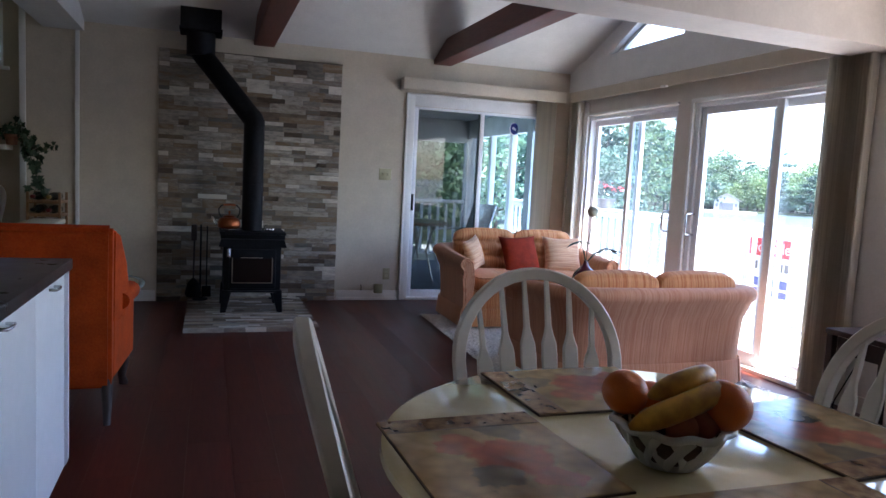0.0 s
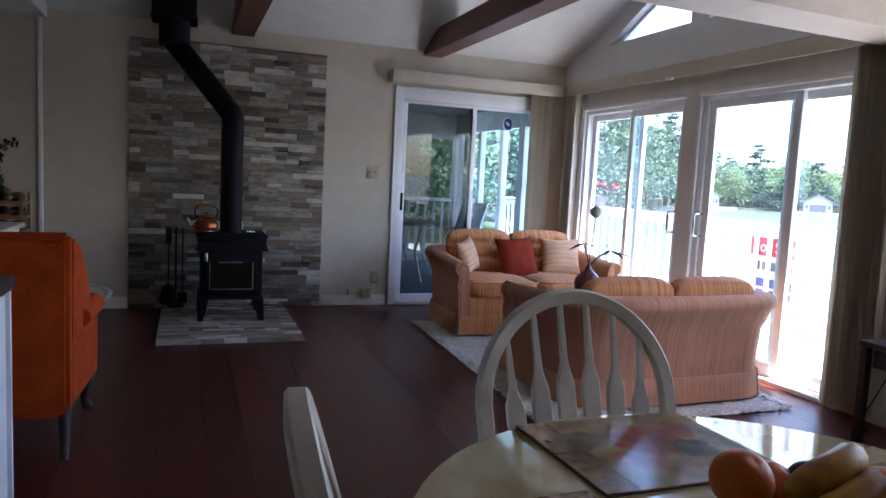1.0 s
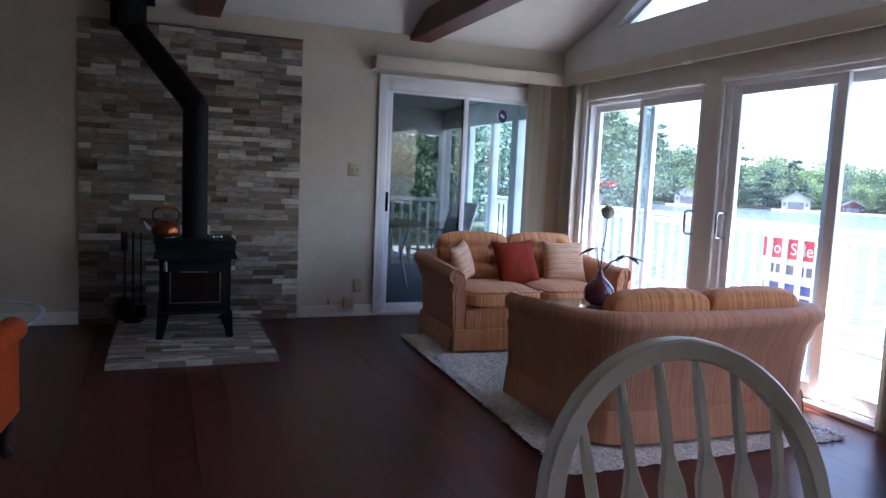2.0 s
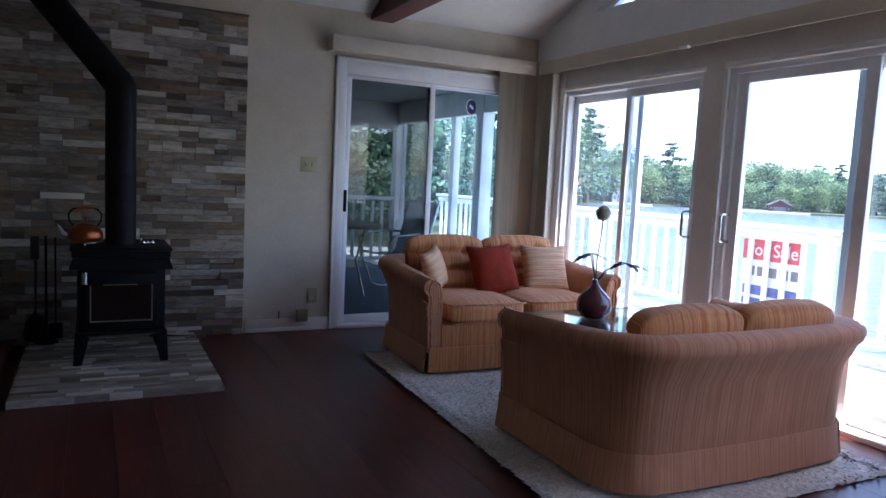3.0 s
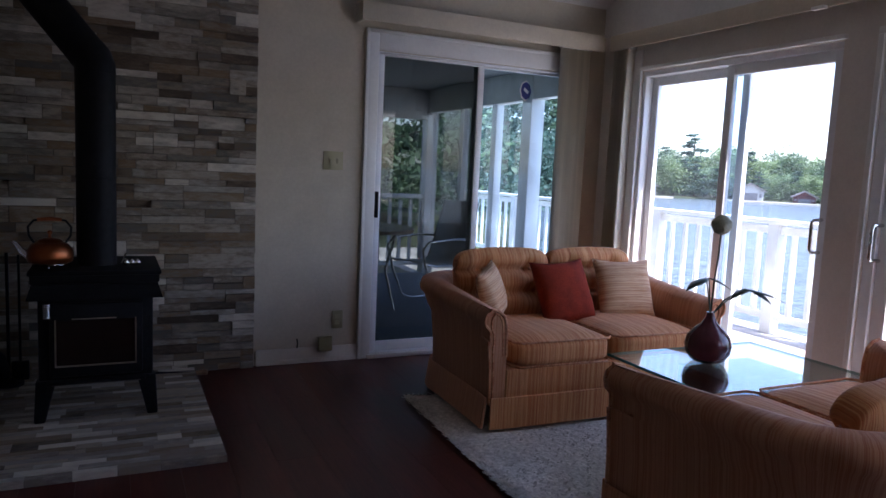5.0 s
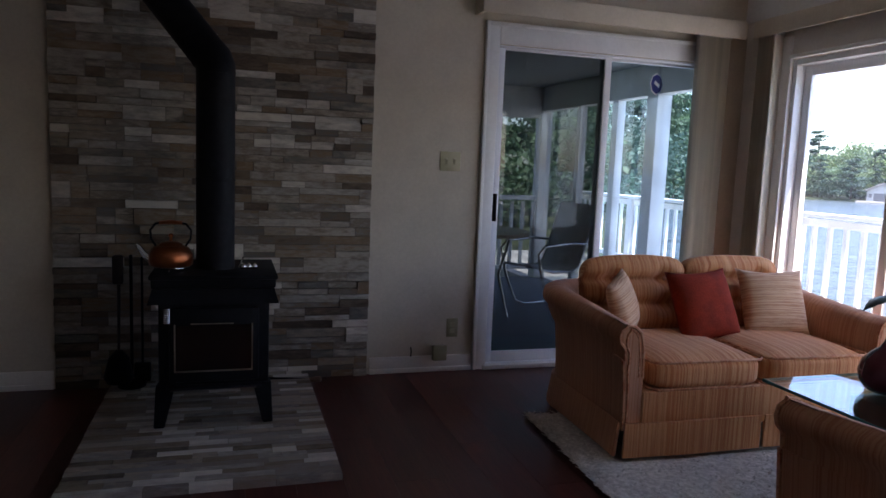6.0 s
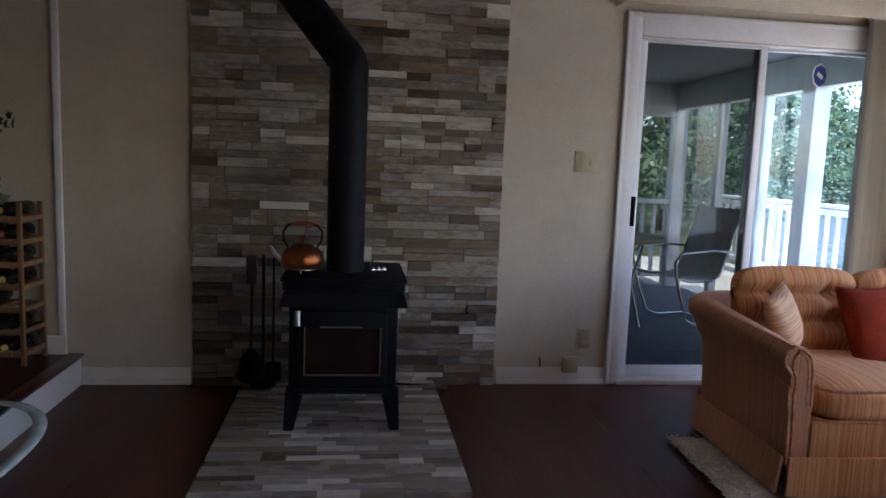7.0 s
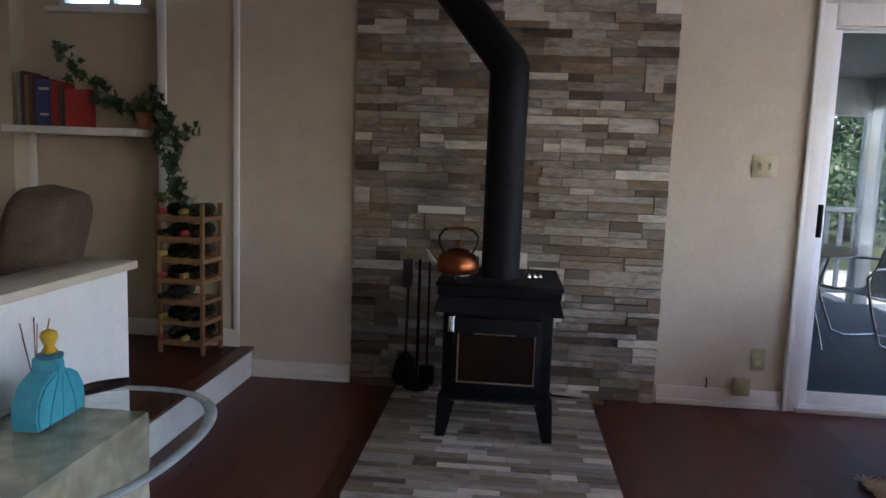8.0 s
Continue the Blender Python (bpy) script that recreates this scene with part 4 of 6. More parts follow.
def round_fruit(name, x, y, z, r, mat, label, flat=0.94):
    bm = bmesh.new()
    lathe(bm, [(r * max(0.04, math.sin(t)), -r * flat * math.cos(t) - (0.10 * r * math.exp(-((math.pi - t) / 0.25) ** 2))) for t in (math.pi * k / 16 for k in range(17))], 24)
    ob = part(name, bm, mat, None, label, 180)
    ob.location = (BX + x * 0.92, BY + y * 0.92, TZ + z - 0.008)
    ob.rotation_euler = (0.3, 0.4, x * 9)
    return tagged(ob, "", "fruit", "fruit in the bowl")


round_fruit("orange", 0.078, -0.058, 0.128, 0.048, PEEL, "bright ripe orange in the bowl")
round_fruit("orange", -0.075, 0.055, 0.128, 0.043, PEEL, "bright ripe orange in the bowl")
round_fruit("orange", 0.0, 0.07, 0.10, 0.042, PEEL, "bright ripe orange in the bowl")
round_fruit("peach", 0.040, -0.045, 0.098, 0.034, PEACH, "red and yellow peach in the bowl")
round_fruit("peach", -0.02, -0.055, 0.092, 0.032, PEACH, "red and yellow peach in the bowl")
round_fruit("peach", 0.0, 0.0, 0.085, 0.036, PEACH, "red and yellow peach in the bowl")
round_fruit("plum", 0.05, 0.045, 0.115, 0.033, PLUM, "dark purple plum in the bowl")
round_fruit("plum", -0.060, -0.025, 0.092, 0.03, PLUM, "dark purple plum in the bowl")
for dx, dy, dz, rz, tip, half, arc in ((-0.016, -0.062, 0.116, 6, 0.030, 0.104, 0.014), (0.018, -0.018, 0.140, 14, 0.012, 0.080, 0.020)):
    bm = bmesh.new()
    pts, rd = [], []
    for i in range(17):
        t = i / 16 * 2 - 1
        pts.append((t * half, 0.020 * t * t, arc * (1 - t * t) + tip * t))
        rd.append(0.005 if t < -0.93 else 0.0185 * (1 - abs(t) ** 5) + 0.004)
    tube(bm, pts, rd, 10)
    ob = part("banana", bm, BAN, None, "spotted ripe banana on top of the fruit", 180)
    ob.location = (BX + dx, BY + dy, TZ + dz)
    ob.rotation_euler = (radians(10), 0, radians(rz))
    tagged(ob, "", "fruit", "fruit in the bowl")


# ---- arrow-back chairs ----
def dining_chair(m, label):
    """Windsor chair facing -y: hoop back with six arrow slats, saddle seat, turned legs, stretchers."""
    ob = thing("dining_chair", m, label, "chair", "chairs round the table")
    bm = bmesh.new()
    pts = [(0.225 * math.copysign(abs(math.cos(a)) ** 0.85, math.cos(a)), -0.02 + 0.21 * math.sin(a)) for a in (2 * math.pi * k / 36 for k in range(36))]
    prism(bm, pts, "z", 0.43, 0.465)
    bmesh.ops.bevel(bm, geom=[e for e in bm.edges if abs(e.verts[0].co.z - e.verts[1].co.z) < 1e-4], offset=0.012, segments=2, affect="EDGES")
    part("seat", bm, CHAIRWHITE, ob, "", 50)
    def back_y(z):
        return 0.155 + (z - 0.465) * 0.30
    bm = bmesh.new()
    arc_z, arc_r, arc_w = 0.757, 0.242, 0.245
    hoop = [(-0.210, 0.465), (-0.226, 0.56), (-0.239, 0.66)]
    hoop += [(-arc_w * math.cos(a), arc_z + arc_r * math.sin(a)) for a in (math.pi * k / 20 for k in range(21))]
    hoop += [(0.239, 0.66), (0.226, 0.56), (0.210, 0.465)]
    hoop = [(x, back_y(z), z) for x, z in hoop]
    rings = []
    for i, q in enumerate(hoop):
        a, b = hoop[max(i - 1, 0)], hoop[min(i + 1, len(hoop) - 1)]
        d = (Vector(b) - Vector(a)).normalized()
        o = Vector((0, 1, 0)).cross(d).normalized()
        e = d.cross(o)
        rings.append([bm.verts.new(Vector(q) + o * u + e * v) for u, v in ((-0.017, -0.011), (-0.013, -0.015), (0.014, -0.015), (0.017, -0.012), (0.017, 0.012), (0.014, 0.015), (-0.013, 0.015), (-0.017, 0.011))])
    for p, q in zip(rings, rings[1:]):
        for k in range(8):
            bm.faces.new((p[k], p[(k + 1) % 8], q[(k + 1) % 8], q[k]))
    bm.faces.new(rings[0][::-1])
    bm.faces.new(rings[-1])
    bmesh.ops.recalc_face_normals(bm, faces=bm.faces[:])
    part("hoop", bm, CHAIRWHITE, ob, "flat bent hoop of the back", 28)
    for i in range(6):
        x0 = (i - 2.5) * 0.058
        x1 = (i - 2.5) * 0.072
        top = arc_z + arc_r * math.sqrt(1 - (x1 / arc_w) ** 2) - 0.012
        bm = bmesh.new()
        prof = [(0.0, 0.013), (0.35, 0.019), (0.58, 0.024), (0.65, 0.0225), (0.70, 0.014), (0.74, 0.009), (0.85, 0.007), (1.0, 0.006)]
        fr, bk = [], []
        for t, hw in prof:
            z = 0.46 + (top - 0.46) * t
            x = x0 + (x1 - x0) * t
            for lst, dy in ((fr, -0.007), (bk, 0.007)):
                lst.append((bm.verts.new((x - hw, back_y(z) + dy, z)), bm.verts.new((x + hw, back_y(z) + dy, z))))
        for a, b in zip(range(len(prof)), range(1, len(prof))):
            bm.faces.new((fr[a][0], fr[a][1], fr[b][1], fr[b][0]))
            bm.faces.new((bk[a][0], bk[a][1], bk[b][1], bk[b][0]))
            bm.faces.new((fr[a][0], fr[b][0], bk[b][0], bk[a][0]))
            bm.faces.new((fr[a][1], fr[b][1], bk[b][1], bk[a][1]))
        bmesh.ops.bevel(bm, geom=[e for e in bm.edges if abs(e.verts[0].co.z - e.verts[1].co.z) > 0.01], offset=0.003, segments=1, affect="EDGES")
        part("back_slat", bm, CHAIRWHITE, ob, "arrow-shaped slat", 40)
    feet = {}
    for sx in (-1, 1):
        for sy in (-1, 1):
            a, b = Vector((sx * 0.15, -0.02 + sy * 0.13, 0.435)), Vector((sx * 0.205, -0.02 + sy * 0.19, 0.0))
            bm = bmesh.new()
            tube(bm, [a.lerp(b, t) for t in (0, 0.12, 0.25, 0.45, 0.55, 0.75, 1)], [0.013, 0.018, 0.014, 0.022, 0.017, 0.018, 0.012], 10)
            part("leg", bm, CHAIRWHITE, ob, "turned leg", 60)
            feet[sx, sy] = a.lerp(b, 0.6)
    for p, q in ((feet[-1, -1], feet[-1, 1]), (feet[1, -1], feet[1, 1]), ((feet[-1, -1] + feet[-1, 1]) / 2, (feet[1, -1] + feet[1, 1]) / 2)):
        bm = bmesh.new()
        tube(bm, [p.lerp(q, t) for t in (0, 0.5, 1)], [0.009, 0.014, 0.009], 8)
        part("stretcher", bm, CHAIRWHITE, ob, "", 60)
    return ob


c = dining_chair(pose(0.66, 1.53, 0, 0, 0, -3), "white painted arrow-back wooden chair tucked under the table")
copy_thing(c, pose(0.215, 1.10, 0, 0, 0, 84))
copy_thing(c, pose(1.08, 1.14, 0, 0, 0, -92))


# ---- wood stove ----
SX, SY, HZ = 0.124, 6.425, 0.034   # stove centre; top of the hearth
stove = thing("wood_stove", pose(SX, SY, HZ), "black cast iron wood stove on the stone hearth", "stove")
FR = -0.27                        # front face
bm = bmesh.new()
box(bm, -0.235, 0.235, FR + 0.02, 0.22, 0.19, 0.60, 0.012)
part("body", bm, IRON, stove, "", 40)
bm = bmesh.new()
prism(bm, [(-0.275, 0.585), (0.275, 0.585), (0.255, 0.655), (-0.255, 0.655)], "y", FR - 0.02, FR + 0.06)
box(bm, -0.262, 0.262, FR + 0.0, 0.25, 0.655, 0.712, 0.008)
box(bm, -0.27, 0.27, FR - 0.01, 0.255, 0.695, 0.716, 0.006)
part("top_plate", bm, IRON, stove, "stepped cooking top", 40)
bm = bmesh.new()
box(bm, -0.19, 0.19, FR - 0.005, FR + 0.03, 0.215, 0.565, 0.012)
door = part("fire_door", bm, IRON, stove, "", 40)
boxes("glass", [(-0.160, 0.155, FR - 0.009, FR - 0.004, 0.275, 0.485)], surface("sooty_glass", (0.006, 0.005, 0.005), (0.02, 0.010, 0.008), 0.12, 8, bump=0), door, "sooty dark door glass")
boxes("glass_trim", [(-0.168, -0.162, FR - 0.012, FR - 0.004, 0.270, 0.490), (0.157, 0.163, FR - 0.012, FR - 0.004, 0.270, 0.490), (-0.168, 0.163, FR - 0.012, FR - 0.004, 0.266, 0.272)], BRASS, door, "pale metal trim round the glass")
boxes("glass_trim", [(-0.10, 0.08, FR - 0.012, FR - 0.004, 0.490, 0.494)], BRASS, door, "upper metal trim")
bm = bmesh.new()
hel = [(-0.195 + 0.013 * math.cos(a), FR - 0.03 + 0.013 * math.sin(a), 0.50 + 0.07 * a / (2 * math.pi * 8)) for a in (2 * math.pi * 8 * k / 96 for k in range(97))]
tube(bm, hel, 0.0035, 6)
part("handle", bm, CHROME, door, "coiled steel spring handle", 60)
boxes("ash_lip", [(-0.20, 0.20, FR - 0.03, FR + 0.02, 0.183, 0.20)], IRON, stove, "", 0.004)
boxes("lip_line", [(-0.18, 0.18, FR - 0.034, FR - 0.03, 0.186, 0.190)], CHROME, stove, "polished edge line")
for sx in (-1, 1):
    for y0, sy in ((FR + 0.03, -1), (0.19, 1)):
        bm = bmesh.new()
        a = [(sx * 0.245, y0 - 0.035), (sx * 0.165, y0 - 0.035), (sx * 0.165, y0 + 0.035), (sx * 0.245, y0 + 0.035)]
        b = [(sx * 0.255, y0 - 0.028), (sx * 0.21, y0 - 0.028), (sx * 0.21, y0 + 0.022), (sx * 0.255, y0 + 0.022)]
        lo, hi = [bm.verts.new((*p, 0.0)) for p in b], [bm.verts.new((*p, 0.20)) for p in a]
        for i in range(4):
            bm.faces.new((lo[i], lo[(i + 1) % 4], hi[(i + 1) % 4], hi[i]))
        bm.faces.new(lo)
        bm.faces.new(hi)
        bmesh.ops.bevel(bm, geom=bm.edges[:], offset=0.005, segments=1, affect="EDGES")
        part("leg", bm, IRON, stove, "tapered cast leg", 40)
stove.scale = (1.02, 1.0, 0.972)
# flue
Z0 = HZ + 0.716 * 0.972
fl = thing("stove_pipe", pose(SX - 0.002, SY - 0.03, Z0), "black stove pipe with an offset elbow rising to the ceiling", "stove pipe")
bm = bmesh.new()
tube(bm, [(0, 0, 0), (0, 0, 0.925)], 0.088, 28)
part("lower_pipe", bm, PIPE, fl, "", 60)
CX, CY = -0.455, 0.34  # where the chimney stands off the flue
e0, e1 = Vector((0, 0, 0.955)), Vector((CX, CY, 1.54))
bm = bmesh.new()
d = (e1 - e0).normalized()
tube(bm, [(0, 0, 0.905), (0, 0, 0.94), e0 + d * 0.02, e0 + d * 0.06], 0.0895, 28)
part("elbow", bm, PIPE, fl, "segmented elbow", 60)
bm = bmesh.new()
tube(bm, [e0 + d * 0.05, e1 - d * 0.03], 0.087, 28)
part("offset_pipe", bm, PIPE, fl, "", 60)
bm = bmesh.new()
tube(bm, [e1 - d * 0.05, e1, e1 + Vector((0, 0, 0.04))], 0.089, 28)
part("elbow", bm, PIPE, fl, "", 60)
bm = bmesh.new()
tube(bm, [(CX, CY, 1.51), (CX, CY, 1.80)], 0.122, 28)
part("chimney_pipe", bm, PIPE, fl, "wide insulated chimney pipe", 60)
bm = bmesh.new()
box(bm, CX - 0.17, CX + 0.17, CY - 0.17, CY + 0.17, 1.71, 2.05, 0.006)
box(bm, CX - 0.178, CX + 0.178, CY - 0.178, CY + 0.178, 1.71, 1.73)
part("support_box", bm, PIPE, fl, "square black ceiling support box", 40)
for z in (0.42,):
    bm = bmesh.new()
    lathe(bm, [(0.0885, -0.008), (0.0905, 0), (0.0885, 0.008)], 28, (0, 0, z))
    part("pipe_seam", bm, PIPE, fl, "", 60)
bm = bmesh.new()
lathe(bm, [(0.004, 0), (0.02, 0.002), (0.022, 0.008), (0.004, 0.012)], 14)
bmesh.ops.transform(bm, matrix=pose(0, -0.088, 0.48, 90, 0, 0), verts=bm.verts[:])
part("damper_knob", bm, PIPE, fl, "", 60)

# kettle on its trivet
tv = thing("trivet", pose(-0.072, 6.33, Z0), "small steel trivet on the stove top", "trivet")
bm = bmesh.new()
tube(bm, [(0.07 * math.cos(a), 0.07 * math.sin(a), 0.014) for a in (2 * math.pi * k / 24 for k in range(25))], 0.004, 6)
part("ring", bm, CHROME, tv, "", 60)
for k in range(3):
    bm = bmesh.new()
    a = 2 * math.pi * k / 3 + 0.5
    tube(bm, [(0.07 * math.cos(a), 0.07 * math.sin(a), 0.014), (0.078 * math.cos(a), 0.078 * math.sin(a), 0.0)], 0.004, 6)
    part("foot", bm, CHROME, tv, "", 60)
kt = thing("kettle", pose(-0.072, 6.33, Z0 + 0.0185), "polished copper kettle with a tall looped handle", "kettle")
bm = bmesh.new()
lathe(bm, [(0.082, 0), (0.094, 0.006), (0.098, 0.03), (0.094, 0.06), (0.078, 0.085), (0.05, 0.098)], 36)
part("body", bm, COPPER, kt, "", 180)
bm = bmesh.new()
lathe(bm, [(0.054, 0.096), (0.05, 0.104), (0.03, 0.112), (0.008, 0.115), (0.007, 0.13), (0.012, 0.138), (0.009, 0.148), (0.002, 0.15)], 24)
part("lid", bm, COPPER, kt, "domed lid with a knob", 60)
bm = bmesh.new()
tube(bm, [(-0.085, 0, 0.03), (-0.115, 0, 0.055), (-0.135, 0, 0.088), (-0.148, 0, 0.098)], [0.02, 0.015, 0.010, 0.009], 12)
part("spout", bm, CHROME, kt, "", 60)
bm = bmesh.new()
tube(bm, [(-0.06, 0, 0.085), (-0.085, 0, 0.125), (-0.088, 0, 0.165), (-0.065, 0, 0.195), (-0.045, 0, 0.198)], 0.005, 8)
part("handle", bm, IRON, kt, "dark looped handle arm", 60)
bm = bmesh.new()
tube(bm, [(0.06, 0, 0.085), (0.085, 0, 0.125), (0.088, 0, 0.165), (0.065, 0, 0.195), (0.045, 0, 0.198)], 0.005, 8)
part("handle", bm, IRON, kt, "dark looped handle arm", 60)
bm = bmesh.new()
tube(bm, [(-0.05, 0, 0.199), (0, 0, 0.203), (0.05, 0, 0.199)], [0.008, 0.010, 0.008], 10)
part("grip", bm, COPPER, kt, "copper grip", 60)
# small things on the stove top
bm = bmesh.new()
for k in range(3):
    lathe(bm, [(0.012, 0), (0.016, 0.008), (0.010, 0.02), (0.004, 0.026)], 10, (k * 0.026, 0.004 * k, 0))
tube(bm, [(-0.02, 0.01, 0.004), (-0.01, 0.012, 0.03), (0.0, 0.012, 0.055)], 0.004, 6)
fig = part("stove_gauge", bm, CHROME, None, "small metal stove gauge by the flue", 60)
fig.location = (0.25, 6.36, Z0)
tagged(fig, "", "gauge")

# fireplace tools beside the stove
ts = thing("fireplace_tools", pose(-0.305, 6.82, HZ), "dark iron fireplace tool set leaning by the stone wall", "fireplace tools")
bm = bmesh.new()
lathe(bm, [(0.07, 0), (0.07, 0.012), (0.03, 0.02), (0.012, 0.03)], 20)
part("base", bm, IRON, ts, "", 60)
bm = bmesh.new()
tube(bm, [(0, 0, 0.02), (0, 0, 0.70)], 0.008, 8)
part("post", bm, IRON, ts, "", 60)
bm = bmesh.new()
tube(bm, [(-0.06, -0.02, 0.16), (-0.055, -0.02, 0.66)], [0.007, 0.009], 8)
br = part("broom", bm, DARKWOOD, ts, "hearth broom", 60)
bm = bmesh.new()
lathe(bm, [(0.06, 0.0), (0.075, 0.03), (0.05, 0.13), (0.015, 0.17)], 14, (-0.06, -0.02, 0.03))
part("bristles", bm, IRON, br, "black bristles", 60)
bm = bmesh.new()
tube(bm, [(0.055, -0.02, 0.12), (0.055, -0.02, 0.64), (0.055, -0.03, 0.67), (0.055, -0.02, 0.69)], 0.006, 8)
box(bm, 0.015, 0.095, -0.035, -0.005, 0.03, 0.13, 0.006)
part("shovel", bm, IRON, ts, "", 60)
bm = bmesh.new()
box(bm, -0.085, -0.035, -0.045, 0.005, 0.55, 0.70, 0.01)
part("broom_grip", bm, DARKWOOD, br, "worn wooden grip", 40)
# poker on the floor by the hearth
pk = thing("poker", pose(0.62, 6.83, 0.012), "dark poker with a wooden handle by the wall", "poker")
bm = bmesh.new()
tube(bm, [(-0.30, 0, 0.03), (0.0, -0.02, 0.012)], 0.009, 8)
part("rod", bm, IRON, pk, "", 60)
bm = bmesh.new()
tube(bm, [(0.0, -0.02, 0.012), (0.03, -0.022, 0.014), (0.06, -0.024, 0.014), (0.07, -0.025, 0.014)], [0.012, 0.016, 0.018, 0.010], 10)
part("grip", bm, OAK, pk, "turned wooden grip", 60)

# ---- orange wing chair ----
wc = thing("wing_chair", pose(-1.03, 3.92, 0.0, 0, 0, 1), "orange velvet wing chair facing the wood stove", "armchair")
bm = bmesh.new()
prism(bm, [(-0.30, 0.18), (-0.20, 0.18), (-0.16, 0.60), (-0.19, 0.95), (-0.21, 1.01), (-0.25, 1.02), (-0.285, 0.99), (-0.305, 0.60)], "x", -0.345, 0.345)
bmesh.ops.bevel(bm, geom=bm.edges[:], offset=0.018, segments=2, affect="EDGES")
part("backrest", bm, ORANGE, wc, "tall upholstered back", 50)
for s in (-1, 1):
    bm = bmesh.new()
    prism(bm, [(-0.24, 0.50), (-0.225, 1.000), (-0.14, 0.97), (-0.05, 0.80), (-0.02, 0.66), (-0.08, 0.50)], "x", s * 0.285, s * 0.345)
    for v in bm.verts:
        v.co.x += s * 0.26 * (v.co.y + 0.24)
    bmesh.ops.bevel(bm, geom=bm.edges[:], offset=0.016, segments=2, affect="EDGES")
    part("wing", bm, ORANGE, wc, "", 50)
    bm = bmesh.new()
    prism(bm, [(-0.22, 0.20), (0.33, 0.20), (0.34, 0.55), (0.30, 0.58), (-0.20, 0.60)], "x", s * 0.275, s * 0.345)
    for v in bm.verts:
        v.co.x += s * 0.09 * (v.co.y + 0.22)
    bmesh.ops.bevel(bm, geom=bm.edges[:], offset=0.014, segments=2, affect="EDGES")
    part("arm_side", bm, ORANGE, wc, "", 50)
    bm = bmesh.new()
    tube(bm, [(s * 0.365, -0.12, 0.60), (s * 0.37, 0.10, 0.595), (s * 0.375, 0.30, 0.585), (s * 0.375, 0.345, 0.57)], [0.045, 0.05, 0.055, 0.042], 14)
    part("arm_roll", bm, ORANGE, wc, "rolled armrest", 60)
bm = bmesh.new()
cushion(bm, 0.60, 0.14, 0.56, None, 0.2, 9)
bmesh.ops.transform(bm, matrix=pose(0, 0.10, 0.43, 90, 0, 0), verts=bm.verts[:])
part("seat_cushion", bm, ORANGE, wc, "loose seat cushion", 180)
boxes("seat_frame", [(-0.34, 0.34, -0.22, 0.335, 0.19, 0.37)], ORANGE, wc, "", 0.015)
for sx in (-1, 1):
    bm = bmesh.new()
    tube(bm, [(sx * 0.32, -0.26, 0.22), (sx * 0.325, -0.285, 0.12), (sx * 0.33, -0.335, 0.0)], [0.028, 0.024, 0.016], 8)
    part("back_leg", bm, DARKWOOD, wc, "raked dark leg", 60)
    bm = bmesh.new()
    tube(bm, [(sx * 0.33, 0.29, 0.22), (sx * 0.345, 0.315, 0.16), (sx * 0.335, 0.305, 0.06), (sx * 0.345, 0.325, 0.012), (sx * 0.345, 0.32, 0.0)], [0.03, 0.034, 0.02, 0.026, 0.022], 10)
    part("front_leg", bm, DARKWOOD, wc, "curved dark leg", 60)

wc.scale = (1.0, 1.05, 0.945)
# ---- kitchen cabinets ----
kb = thing("base_cabinet", pose(-0.752, 2.875, 0.0), "white kitchen base cabinet with metal pulls", "cabinet")
boxes("carcass", [(-0.60, -0.022, -1.75, -0.02, 0.09, 0.858)], CABINET, kb)
bm = bmesh.new()
prism(bm, [(-0.60, 0.0), (-0.06, 0.0), (-0.05, 0.075), (0.004, 0.105), (0.012, 0.125), (0.012, 0.896), (-0.60, 0.896)], "y", -0.019, 0.0)
part("end_panel", bm, CABINET, kb, "white end panel notched over the toe kick")
boxes("plinth", [(-0.56, -0.07, -1.75, -0.02, 0.0, 0.09)], CABINET, kb)
for y1, w in ((-0.024, 0.452), (-0.480, 0.77), (-1.254, 0.49)):
    dr = boxes("door", [(-0.020, 0.0, y1 - w, y1, 0.10, 0.853)], CABINET, kb, "flat white door", 0.003)
    bm = bmesh.new()
    yc = y1 - w / 2
    tube(bm, [(0, yc - 0.04, 0.825), (0.022, yc - 0.036, 0.825), (0.026, yc, 0.825), (0.022, yc + 0.036, 0.825), (0, yc + 0.04, 0.825)], 0.005, 6)
    part("handle", bm, CHROME, dr, "small metal pull", 60)
cw = boxes("worktop", [(-1.38, -0.724, 1.12, 2.855, 0.860, 0.900)], COUNTER, None, "dark speckled laminate worktop on the cabinet", 0.006)
tagged(cw, "", "worktop")

# ---- oval glass end table ----
et = thing("end_table", pose(-0.95, 4.80, 0.0), "oval glass end table on a pale stone pedestal", "side table")
EZ = 0.50


def oval(a, b, p=2.4, n=56):
    return [(a * math.copysign(abs(math.cos(t)) ** (2 / p), math.cos(t)), b * math.copysign(abs(math.sin(t)) ** (2 / p), math.sin(t))) for t in (2 * math.pi * k / n for k in range(n))]


